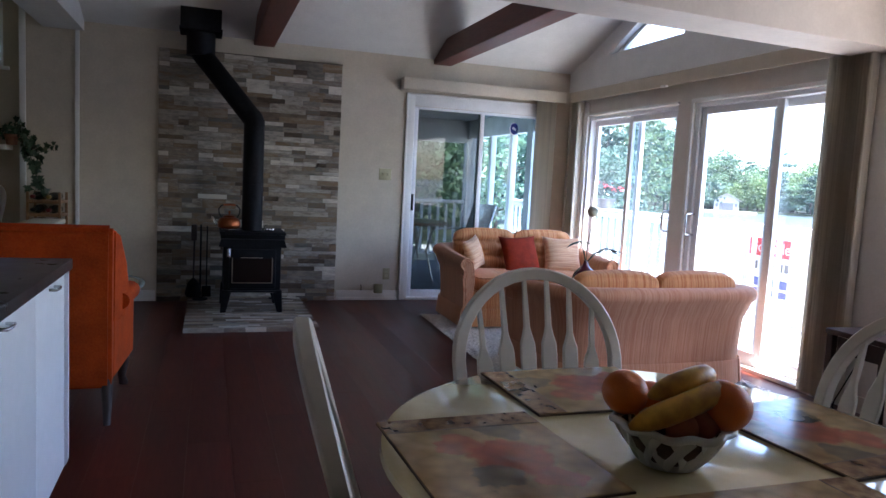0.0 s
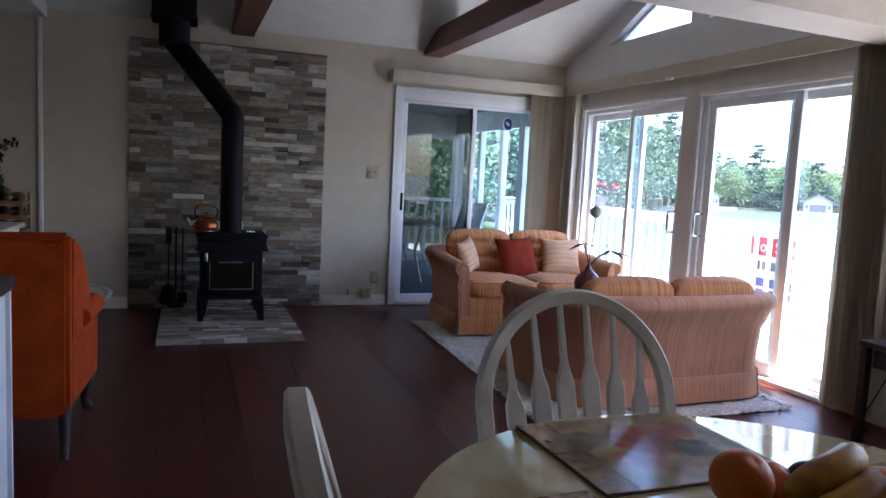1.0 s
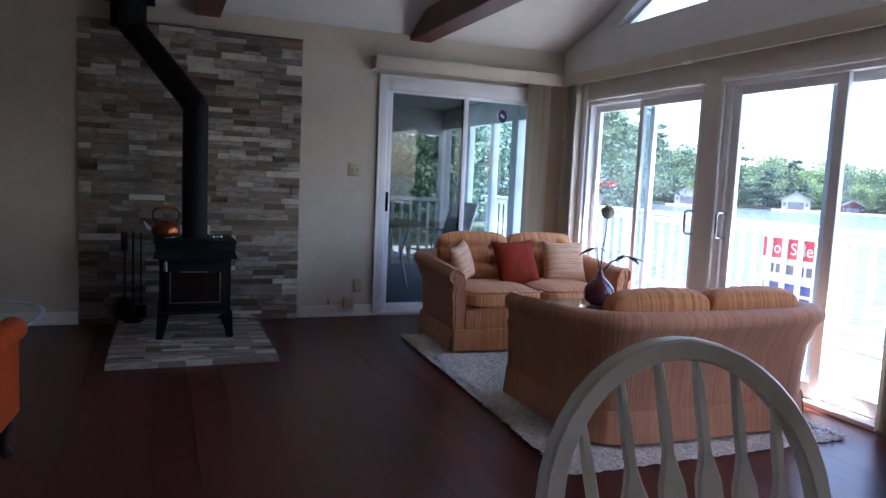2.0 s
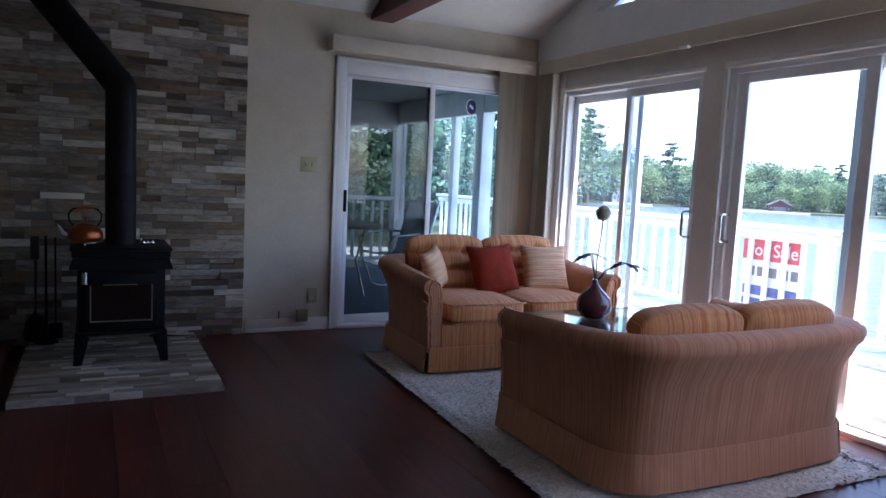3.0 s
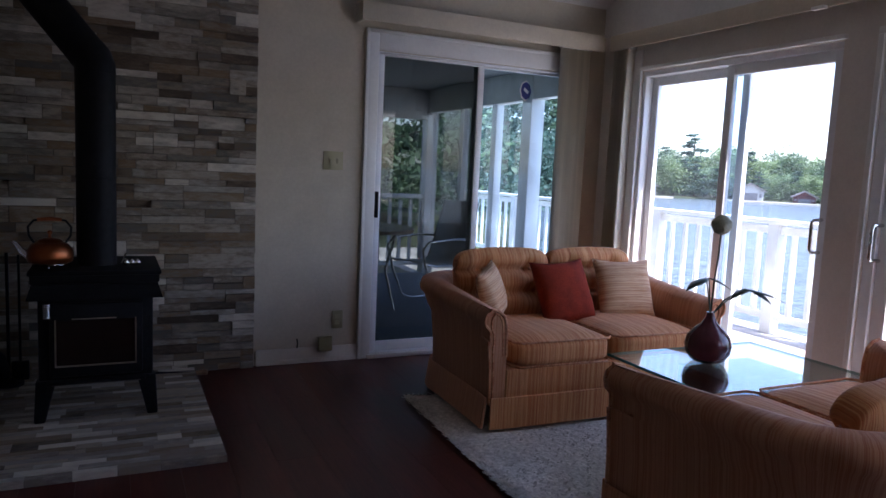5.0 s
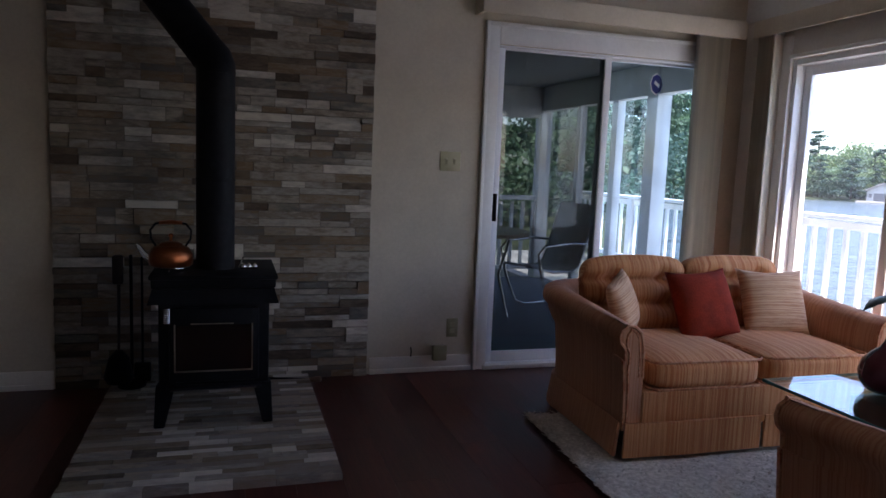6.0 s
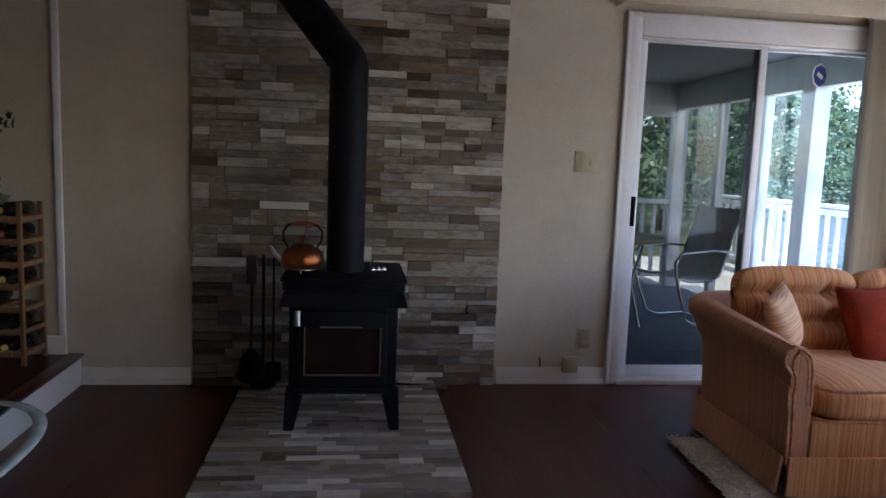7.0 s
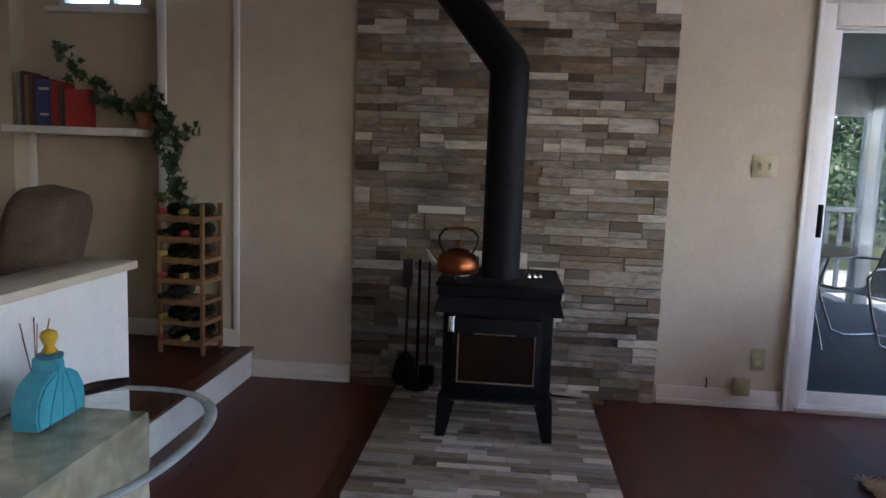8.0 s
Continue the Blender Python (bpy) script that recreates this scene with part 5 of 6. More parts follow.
bm = bmesh.new()
prism(bm, oval(0.315, 0.450), "z", EZ - 0.012, EZ)
part("tabletop", bm, pane("end_table_glass", (0.93, 0.96, 0.94), 0.08, edge=0.16), et, "clear glass top", 40)
# Opaque pale ring paints in the bevel's bright reflection.
bm = bmesh.new()
tube(bm, [(x, y, EZ - 0.006) for x, y in oval(0.305, 0.440)] + [(*oval(0.305, 0.440)[0], EZ - 0.006)], 0.018, 8, 0.36)
part("glass_edge", bm, surface("edge_reflection", (0.35, 0.42, 0.44), (0.5, 0.56, 0.58), 0.1, 20, bump=0), et, "bevelled glass edge with its bright reflection painted pale", 60)
PLASTER = surface("rough_limestone", (0.40, 0.34, 0.23), (0.66, 0.59, 0.45), 0.8, 16, bump=0.5, stain=0.35)
bm = bmesh.new()
box(bm, -0.28, 0.075, -0.30, 0.26, 0.0, EZ - 0.013)
bmesh.ops.subdivide_edges(bm, edges=bm.edges[:], cuts=9, use_grid_fill=True)
for v in bm.verts:
    if v.co.z < EZ - 0.03:
        v.co += noise.noise_vector(v.co * 16) * 0.012 * (1 if v.co.z > 0.01 else 0)
part("pedestal", bm, PLASTER, et, "rough-hewn travertine block", 50)
TURQ = surface("turquoise_glaze", (0.02, 0.30, 0.38), (0.03, 0.38, 0.46), 0.35, 20, bump=0.05)
TURQD = surface("turquoise_dull", (0.015, 0.16, 0.19), (0.025, 0.20, 0.24), 0.5, 20, bump=0.05)
bt = thing("perfume_bottle", pose(-1.085, 4.93, EZ, 0, 0, 91), "large turquoise fan-shaped bottle with a yellow stopper", "bottle")
bm = bmesh.new()
fan = [(-0.105, 0.0), (0.105, 0.0), (0.112, 0.04), (0.104, 0.085), (0.08, 0.122), (0.045, 0.142), (0.02, 0.152), (0.016, 0.185), (-0.016, 0.185), (-0.02, 0.152), (-0.045, 0.142), (-0.08, 0.122), (-0.104, 0.085), (-0.112, 0.04)]
prism(bm, [(x * 0.9, z * 0.9) for x, z in fan], "y", -0.035, 0.045)
bmesh.ops.bevel(bm, geom=[e for e in bm.edges if abs(e.verts[0].co.y - e.verts[1].co.y) < 1e-5], offset=0.006, segments=2, affect="EDGES")
part("body", bm, TURQ, bt, "scalloped fan body", 40)
for k in (-1, 0, 1):
    bm = bmesh.new()
    tube(bm, [(k * 0.013, -0.036, 0.130), (k * 0.045, -0.037, 0.054), (k * 0.056, -0.036, 0.004)], 0.0022, 6)
    part("rib", bm, TURQ, bt, "", 60)
bm = bmesh.new()
lathe(bm, [(0.018, 0.162), (0.034, 0.168), (0.034, 0.176), (0.014, 0.180)], 20)
part("collar", bm, TURQD, bt, "", 60)
bm = bmesh.new()
lathe(bm, [(0.016, 0.180), (0.020, 0.186), (0.012, 0.198), (0.018, 0.208), (0.023, 0.222), (0.019, 0.236), (0.006, 0.243)], 20)
part("stopper", bm, surface("yellow_glaze", (0.60, 0.36, 0.02), (0.70, 0.44, 0.03), 0.35, 20, bump=0.02), bt, "yellow knobbed stopper", 180)
bt.scale = (1.08, 1.0, 1.04)
bd = thing("carved_bird", pose(-1.075, 5.15, EZ, 0, 0, 40), "dark carved wooden feather dish on the glass table", "ornament")
bm = bmesh.new()
rows = []
for i in range(11):
    t = i / 10
    hw = 0.05 * math.sin(math.pi * min(1, 0.12 + t * 0.88)) ** 0.7 * (1.1 - 0.5 * t) + 0.003
    rows.append([bm.verts.new((-0.10 + 0.24 * t, y, 0.012 + z + 0.014 * t)) for y, z in ((-hw, 0.012), (-hw * 0.5, 0.004), (0, 0.0), (hw * 0.5, 0.004), (hw, 0.012), (hw * 0.5, -0.010), (0, -0.012), (-hw * 0.5, -0.010))])
for a, b in zip(rows, rows[1:]):
    for j in range(8):
        bm.faces.new((a[j], a[(j + 1) % 8], b[(j + 1) % 8], b[j]))
bm.faces.new(rows[0])
bm.faces.new(rows[-1][::-1])
part("body", bm, DARKWOOD, bd, "", 60)
bd.scale = (0.62, 0.7, 1.0)
rd = thing("reed_diffuser", pose(-1.22, 5.06, EZ), "small glass reed diffuser with thin sticks", "diffuser")
bm = bmesh.new()
lathe(bm, [(0.03, 0), (0.033, 0.004), (0.033, 0.05), (0.014, 0.065), (0.014, 0.08)], 18)
part("bottle", bm, CHROME, rd, "", 60)
for k in range(6):
    bm = bmesh.new()
    a = k * 1.1
    tube(bm, [(0, 0, 0.02), (0.045 * math.cos(a), 0.045 * math.sin(a), 0.24)], 0.0018, 5)
    part("reed", bm, OAK, rd, "", 60)

# ---- the alcove: shelf, books, ivy, wine rack, armchair ----
shf = boxes("wall_shelf", [(-2.66, -1.88, NW - 0.10, NW + 0.13, 1.325, 1.365)], WHITE, None, "white painted shelf in the alcove", 0.004)
tagged(shf, "", "shelf")
SZ = 1.3655
rng = random.Random(4)
bx = -2.62
for k, (w, h, c1) in enumerate(((0.022, 0.29, (0.30, 0.27, 0.22)), (0.018, 0.30, (0.05, 0.05, 0.06)), (0.024, 0.28, (0.26, 0.14, 0.06)), (0.02, 0.285, (0.10, 0.06, 0.04)), (0.10, 0.26, (0.05, 0.07, 0.22)), (0.045, 0.25, (0.35, 0.03, 0.03)), (0.016, 0.22, (0.04, 0.10, 0.07)), (0.15, 0.21, (0.45, 0.035, 0.03)))):
    dp = 0.05 if w > 0.09 else 0.16
    y0 = NW + (0.0 if w > 0.09 else -0.02)
    bk = thing("book", pose(bx, y0, SZ), ("red" if c1[0] > 0.3 and c1[1] < 0.1 else "dark blue" if c1[2] > 0.2 else "brown") + " hardcover book standing on the alcove shelf", "book", "books on the shelf")
    cm = surface("book_cover", c1, tuple(q * 1.25 for q in c1), 0.5, 40, bump=0.05)
    boxes("cover", [(0, 0.003, 0, dp, 0, h), (w - 0.003, w, 0, dp, 0, h), (0.003, w - 0.003, 0, 0.003, 0, h)], cm, bk)
    boxes("pages", [(0.0035, w - 0.0035, 0.0035, dp - 0.006, 0.004, h - 0.004)], CERAMIC, bk, "pale page block")
    if 0.09 < w < 0.12:
        boxes("title_bar", [(0.02, 0.08, -0.001, 0.0, 0.20, 0.215), (0.025, 0.075, -0.001, 0.0, 0.06, 0.072)], WHITE, bk, "pale title bars")
    bx += w + 0.004
IVY = surface("ivy_leaf", (0.018, 0.045, 0.018), (0.045, 0.085, 0.035), 0.45, 40, bump=0.1)
iv = thing("ivy_plant", pose(-1.85, NW - 0.04, SZ), "trailing green ivy in a clay pot on the shelf", "plant")
bm = bmesh.new()
lathe(bm, [(0.04, 0), (0.055, 0.07), (0.06, 0.072), (0.06, 0.09), (0.05, 0.088)], 18)
part("pot", bm, surface("terracotta", (0.30, 0.12, 0.06), (0.38, 0.17, 0.09), 0.8, 40), iv, "low clay pot", 60)
vines = [[(0, 0, 0.09), (-0.12, -0.02, 0.10), (-0.25, -0.02, 0.22), (-0.40, 0.0, 0.30), (-0.50, 0.02, 0.42), (-0.56, 0.02, 0.44)],
         [(0, 0, 0.09), (0.08, -0.03, 0.12), (0.16, -0.08, 0.06), (0.22, -0.10, -0.03), (0.24, -0.11, -0.14)],
         [(0, 0, 0.09), (0.07, -0.05, 0.08), (0.15, -0.10, -0.04), (0.20, -0.12, -0.22), (0.23, -0.12, -0.36), (0.27, -0.12, -0.42)],
         [(0, 0, 0.09), (-0.05, -0.04, 0.14), (-0.15, -0.05, 0.12), (-0.30, -0.04, 0.16)],
         [(0.0, 0, 0.09), (0.04, 0.0, 0.18), (0.06, 0.0, 0.24)],
         [(0.16, -0.08, 0.06), (0.12, -0.12, -0.02), (0.14, -0.13, -0.14)], [(0.2, -0.1, -0.3), (0.14, -0.12, -0.36), (0.12, -0.12, -0.40)], [(0.22, -0.1, -0.06), (0.30, -0.12, 0.0), (0.34, -0.12, -0.03)]]
for pts in vines:
    bm = bmesh.new()
    tube(bm, pts, 0.003, 5)
    part("vine", bm, IVY, iv, "", 60)
vs = []
for pts in vines:
    for a, b in zip(pts, pts[1:]):
        L = math.dist(a, b)
        for k in range(int(L / 0.013)):
            q = Vector(a).lerp(Vector(b), rng.random())
            vs.append(q + Vector((rng.gauss(0, 0.018), rng.gauss(0, 0.015), rng.gauss(0, 0.018))))
lm = []
for k in range(4):
    bm = bmesh.new()
    s = 0.024 + 0.004 * k
    star = [(s * r * math.cos(a), s * r * math.sin(a)) for r, a in ((0.35, 3.14), (0.9, 2.2), (0.6, 1.7), (1.0, 1.2), (0.65, 0.7), (1.4, 0.0), (0.65, -0.7), (1.0, -1.2), (0.6, -1.7), (0.9, -2.2))]
    top = [bm.verts.new((x, y, -0.25 * abs(y))) for x, y in star]
    bm.faces.new(top)
    me = bpy.data.meshes.new("ivy_leaf")
    bm.to_mesh(me)
    bm.free()
    me.materials.append(IVY)
    lm.append(me)
for k, q in enumerate(vs):
    o = new("leaf", lm[k % 4])
    o.parent = iv
    o.matrix_basis = Matrix.Translation(q) @ pose(0, 0, 0, rng.uniform(40, 120), rng.uniform(-50, 50), rng.uniform(-70, 70))

WRZ = -6
wr = thing("wine_rack", pose(-1.565, 6.82, RAISED, 0, 0, WRZ), "pine wine rack holding dark bottles beside the step", "wine rack")
PINE = surface("pine", (0.24, 0.12, 0.055), (0.34, 0.18, 0.085), 0.55, 14, (6, 6, 0.6), bump=0.08)
GLASSDARK = surface("bottle_glass", (0.008, 0.010, 0.008), (0.02, 0.022, 0.016), 0.12, 10, bump=0)
RW, RD, RH = 0.25, 0.19, 0.815
for sx in (-1, 1):
    for sy in (-1, 1):
        boxes("post", [(sx * RW / 2 - 0.010, sx * RW / 2 + 0.010, sy * RD / 2 - 0.010, sy * RD / 2 + 0.010, 0, RH)], PINE, wr, "", 0.002)
LAB = [surface("foil_red", (0.20, 0.02, 0.02), (0.28, 0.03, 0.03), 0.35, 20, bump=0), surface("foil_gold", (0.40, 0.27, 0.08), (0.5, 0.34, 0.1), 0.3, 20, bump=0), GLASSDARK]
for r in range(7):
    z = 0.05 + r * 0.112
    for y in (-RD / 2, RD / 2):
        boxes("rail", [(-RW / 2, RW / 2, y - 0.009, y + 0.009, z - 0.004, z + 0.026)], PINE, wr, "", 0.002)
    for x in (-RW / 2, 0.0, RW / 2):
        boxes("rail", [(x - 0.008, x + 0.010, -RD / 2, RD / 2, z, z + 0.024)], PINE, wr, "", 0.002)
    for c, x in enumerate((-0.062, 0.062)):
        if (r * 2 + c) % 9 == 5:
            continue
        b = thing("wine_bottle", pose(-1.565, 6.82, RAISED, 0, 0, WRZ) @ pose(x, -0.19, z + 0.057, -90, 0, 0), "dark wine bottle lying in the pine rack", "bottle", "bottles in the rack")
        bm = bmesh.new()
        lathe(bm, [(0.012, -0.0), (0.0145, 0.002), (0.0145, 0.07), (0.02, 0.09), (0.036, 0.12), (0.037, 0.28), (0.03, 0.29)], 16)
        part("glass", bm, GLASSDARK, b, "", 60)
        bm = bmesh.new()
        lathe(bm, [(0.013, -0.002), (0.0155, 0.0), (0.0155, 0.05)], 16)
        part("foil", bm, LAB[(r + c) % 3], b, "capsule over the cork", 60)
BROWN = surface("brown_corduroy", (0.10, 0.070, 0.048), (0.14, 0.10, 0.07), 0.9, 60, (1, 1, 3), bump=0.3)
ra = thing("recliner", pose(-2.17, 5.95, RAISED - 0.0, 0, 0, -70), "plump brown upholstered recliner on the raised floor", "armchair")
for nm, sz, at, tilt in (("backrest", (0.64, 0.26, 0.60), (0, 0.30, 0.61), -14), ("seat", (0.56, 0.58, 0.24), (0, -0.08, 0.34), 0), ("arm", (0.18, 0.78, 0.34), (-0.38, -0.05, 0.42), 0), ("arm", (0.18, 0.78, 0.34), (0.38, -0.05, 0.42), 0), ("base", (0.80, 0.74, 0.26), (0, 0, 0.14), 0)):
    bm = bmesh.new()
    cushion(bm, *sz, None, 0.12, 9)
    bmesh.ops.transform(bm, matrix=pose(*at, tilt, 0, 0), verts=bm.verts[:])
    part(nm, bm, BROWN, ra, "", 180)

# ---- switch, outlets ----
IVORY = surface("ivory_plastic", (0.42, 0.37, 0.22), (0.46, 0.41, 0.25), 0.4, 20, bump=0.02)
sw = thing("light_switch", pose(1.445, NW, 1.285), "ivory double light switch on the wall", "switch")
boxes("plate", [(-0.064, 0.064, -0.006, 0.0, -0.058, 0.058)], IVORY, sw, "", 0.003)
for x in (-0.024, 0.024):
    bm = bmesh.new()
    prism(bm, [(-0.006, -0.018), (-0.016, 0.010), (-0.013, 0.016), (-0.006, 0.018)], "x", x - 0.006, x + 0.006)
    part("toggle", bm, IVORY, sw)
ol = thing("wall_outlet", pose(1.50, NW, 0.27), "ivory wall outlet above the baseboard", "outlet")
boxes("plate", [(-0.036, 0.036, -0.006, 0.0, -0.058, 0.058)], IVORY, ol, "", 0.003)
for z in (-0.02, 0.02):
    boxes("socket", [(-0.016, 0.016, -0.0075, -0.006, z - 0.013, z + 0.013)], IVORY, ol)
pg = thing("plug_in_adapter", pose(1.415, NW - 0.014, 0.125), "ivory plug-in adapter low on the wall", "adapter")
boxes("body", [(-0.045, 0.045, -0.035, 0.0, -0.05, 0.045)], IVORY, pg, "", 0.008)
cb = thing("cable_stub", pose(1.24, NW - 0.012, 0.10), "short black cable stub rising from the baseboard", "cable")
bm = bmesh.new()
tube(bm, [(0, 0, 0), (0.002, -0.006, 0.03), (-0.002, -0.003, 0.06)], 0.004, 6)
part("cable", bm, IRON, cb, "", 60)
# small dark bench by the east wall
bn = thing("wooden_bench", pose(3.20, 2.58, 0.0), "low dark wooden bench against the wall", "bench")
boxes("top", [(-0.22, 0.22, -0.45, 0.32, 0.535, 0.565)], DARKWOOD, bn, "", 0.004)
for sx in (-1, 1):
    for y in (-0.42, 0.29):
        boxes("leg", [(sx * 0.20 - 0.02, sx * 0.20 + 0.02, y - 0.02, y + 0.02, 0, 0.535)], DARKWOOD, bn, "", 0.003)
boxes("drawer_front", [(-0.205, -0.195, -0.38, 0.25, 0.44, 0.53)], DARKWOOD, bn, "", 0.003)
cd = thing("power_cord", pose(3.40, 3.10, 0.0), "thin black power cord hanging by the wall", "cable")
bm = bmesh.new()
tube(bm, [(0.05, -0.02, 0.30), (0.0, 0.0, 0.18), (-0.04, 0.03, 0.06), (-0.02, 0.06, 0.008), (-0.10, -0.05, 0.006), (-0.16, -0.02, 0.006)], 0.004, 6)
part("cord", bm, IRON, cd, "", 60)


# ---- outside: deck, railing, porch ----
DECKW = surface("weathered_deck", (0.36, 0.33, 0.29), (0.46, 0.43, 0.38), 0.8, 14, (6, 0.6, 1), bump=0.2, random=0.12)
RAILW = surface("rail_white", (0.76, 0.76, 0.74), (0.82, 0.82, 0.80), 0.5, 30, bump=0.05)
DZ = -0.06
deck = setting(boxes("deck", [(EW + 0.15, 5.75, -1.0, 13.5, DZ - 0.25, DZ - 0.03)], DECKW), "weathered timber deck over the water", "deck")
bm = bmesh.new()
box(bm, 0, 0.134, 0, 14.5, -0.028, 0.0, 0.003)
me_b = bpy.data.meshes.new("deck_board")
bm.to_mesh(me_b)
bm.free()
me_b.materials.append(DECKW)
for k in range(15):
    o = new("board", me_b)
    o.parent = deck
    o.location = (EW + 0.155 + k * 0.14, -1.0, DZ)

RX = 5.52
rl = thing("deck_railing", pose(RX, 0, DZ + 0.03), "white painted wooden deck railing", "railing")
Y0, Y1 = 1.0, 13.0
boxes("top_rail", [(-0.07, 0.07, Y0, Y1, 0.945, 0.985)], RAILW, rl, "", 0.004)
boxes("upper_rail", [(-0.02, 0.02, Y0, Y1, 0.86, 0.93)], RAILW, rl, "", 0.003)
boxes("lower_rail", [(-0.02, 0.02, Y0, Y1, 0.09, 0.15)], RAILW, rl, "", 0.003)
posts = [2.5, 4.0, 5.50, 7.0, 8.5, 10.0, 11.5]
for y in posts:
    boxes("post", [(-0.055, 0.055, y - 0.055, y + 0.055, -0.03, 0.945)], RAILW, rl, "", 0.004)
bm = bmesh.new()
box(bm, -0.019, 0.019, -0.019, 0.019, 0.13, 0.88, 0.002)
me_s = bpy.data.meshes.new("baluster")
bm.to_mesh(me_s)
bm.free()
me_s.materials.append(RAILW)
for k in range(int((Y1 - Y0) / 0.184)):
    y = Y0 + 0.11 + k * 0.184
    if min(abs(y - p) for p in posts) < 0.08:
        continue
    o = new("baluster", me_s)
    o.parent = rl
    o.location = (0.0, y, 0)

# for-sale sign on the railing's outer side
RED = surface("sign_red", (0.50, 0.03, 0.04), (0.56, 0.04, 0.05), 0.5, 20, bump=0)
NAVY = surface("sign_navy", (0.03, 0.05, 0.22), (0.04, 0.07, 0.28), 0.5, 20, bump=0)
SIGNW = surface("sign_white", (0.74, 0.74, 0.74), (0.8, 0.8, 0.8), 0.5, 20, bump=0)
GREYP = surface("sign_grey", (0.10, 0.10, 0.11), (0.14, 0.14, 0.15), 0.5, 20, bump=0)
sg = thing("for_sale_sign", pose(RX + 0.05, 6.06, 0.15, 0, 0, 0), "red and white for sale sign fixed to the deck railing", "sign")
boxes("board", [(0.0, 0.008, -0.33, 0.33, 0.0, 0.66)], SIGNW, sg, "", 0.002)
boxes("red_panel", [(-0.004, -0.0005, -0.325, 0.325, 0.46, 0.655)], RED, sg, "red top panel")
boxes("phone_bars", [(-0.004, -0.0005, -0.30, 0.30, 0.13, 0.22), (-0.004, -0.0005, -0.30, 0.30, 0.03, 0.10)], NAVY, sg, "dark blue bars")
boxes("name_bars", [(-0.004, -0.0005, a, a + 0.09, 0.31, 0.40) for a in (-0.30, -0.18, -0.06, 0.06, 0.18)], GREYP, sg, "grey bars")


def words(text, size, mat, m, parent, name, label):
    cu = bpy.data.curves.new(name, "FONT")
    cu.body, cu.size, cu.extrude, cu.align_x = text, size, 0.0006, "CENTER"
    tmp = bpy.data.objects.new(name, cu)
    scene.collection.objects.link(tmp)
    me = bpy.data.meshes.new_from_object(tmp.evaluated_get(bpy.context.evaluated_depsgraph_get()))
    bpy.data.objects.remove(tmp)
    me.materials.clear()
    me.materials.append(mat)
    ob = new(name, me)
    ob.parent = parent
    ob.matrix_basis = m
    return tagged(ob, label)


words("For Sale", 0.165, SIGNW, pose(-0.006, 0.0, 0.505, 90, 0, -90), sg, "lettering", "white lettering")

# hanging flowers at the railing's end
fb = thing("flower_basket", pose(5.50, 9.4, DZ + 1.015), "planter of red flowers standing on the railing", "planter")
bm = bmesh.new()
lathe(bm, [(0.10, 0), (0.15, 0.14), (0.155, 0.15)], 18)
part("pot", bm, GREYP, fb, "", 60)


def scatter(bm, pts, s, rg):
    for q in pts:
        n = Vector((rg.gauss(0, 1), rg.gauss(0, 1), rg.gauss(0.4, 1))).normalized()
        u = n.orthogonal().normalized()
        u.rotate(Matrix.Rotation(rg.uniform(0, 6.3), 3, n))
        v = n.cross(u)
        k = s * rg.uniform(0.6, 1.3)
        bm.faces.new([bm.verts.new(q + u * k * a + v * k * b) for a, b in ((-1, -0.4), (-0.2, -0.7), (1, 0), (-0.2, 0.7))])


rg = random.Random(8)
bm = bmesh.new()
scatter(bm, [Vector((rg.gauss(0, 0.10), rg.gauss(0, 0.12), 0.2 + abs(rg.gauss(0, 0.08)))) for k in range(260)], 0.035, rg)
part("foliage", bm, GREENERY, fb)
bm = bmesh.new()
scatter(bm, [Vector((rg.gauss(0, 0.14), rg.gauss(0, 0.18), 0.27 + abs(rg.gauss(0, 0.07)))) for k in range(60)], 0.03, rg)
part("blossom", bm, surface("red_petal", (0.55, 0.02, 0.03), (0.65, 0.05, 0.06), 0.6, 20, bump=0), fb, "red blossoms")

# porch behind the sliding door
CARPET = surface("porch_carpet", (0.13, 0.15, 0.17), (0.19, 0.21, 0.23), 0.95, 120, bump=0.4)
PZ = -0.02
# Dark grey paints the deep porch's shade onto its white ceiling.
PORCHC = surface("shaded_porch_ceiling", (0.22, 0.24, 0.26), (0.28, 0.30, 0.32), 0.8, 20, (1, 6, 1), bump=0.1)
setting(boxes("floor_porch", [(-0.4, EW + 0.6, NW + 0.13, 10.6, PZ - 0.08, PZ)], CARPET), "grey-blue outdoor carpet of the porch", "floor")
setting(boxes("ceiling_porch", [(-0.5, EW + 0.75, NW + 0.13, 10.75, 2.20, 2.30)], PORCHC), "panelled porch ceiling, its white darkened in colour for the porch's shade", "ceiling")
setting(boxes("wall_porch_west", [(-0.5, -0.4, NW + 0.13, 10.7, PZ, 2.2)], WALL), "shaded porch side wall", "wall")
pe = setting(new("wall_porch_east"), "white posts and rails of the porch's open side", "wall")
PX = EW + 0.22
for y0, y1 in ((8.17, 8.33), (7.10, 7.18), (10.50, 10.66)):
    boxes("post", [(PX - 0.07, PX + 0.07, y0, y1, PZ, 2.2)], RAILW, pe, "", 0.006)
boxes("post", [(PX - 0.04, PX + 0.04, 8.86, 8.96, PZ, 1.93)], RAILW, pe, "slim white post", 0.004)
boxes("post", [(PX - 0.04, PX + 0.04, 9.6, 9.68, PZ, 1.93)], RAILW, pe, "slim white post", 0.004)
boxes("lintel", [(PX - 0.06, PX + 0.06, 7.18, 10.5, 1.93, 2.2)], RAILW, pe, "", 0.004)
pn = setting(new("wall_porch_north"), "white posts and rails of the porch's far side", "wall")
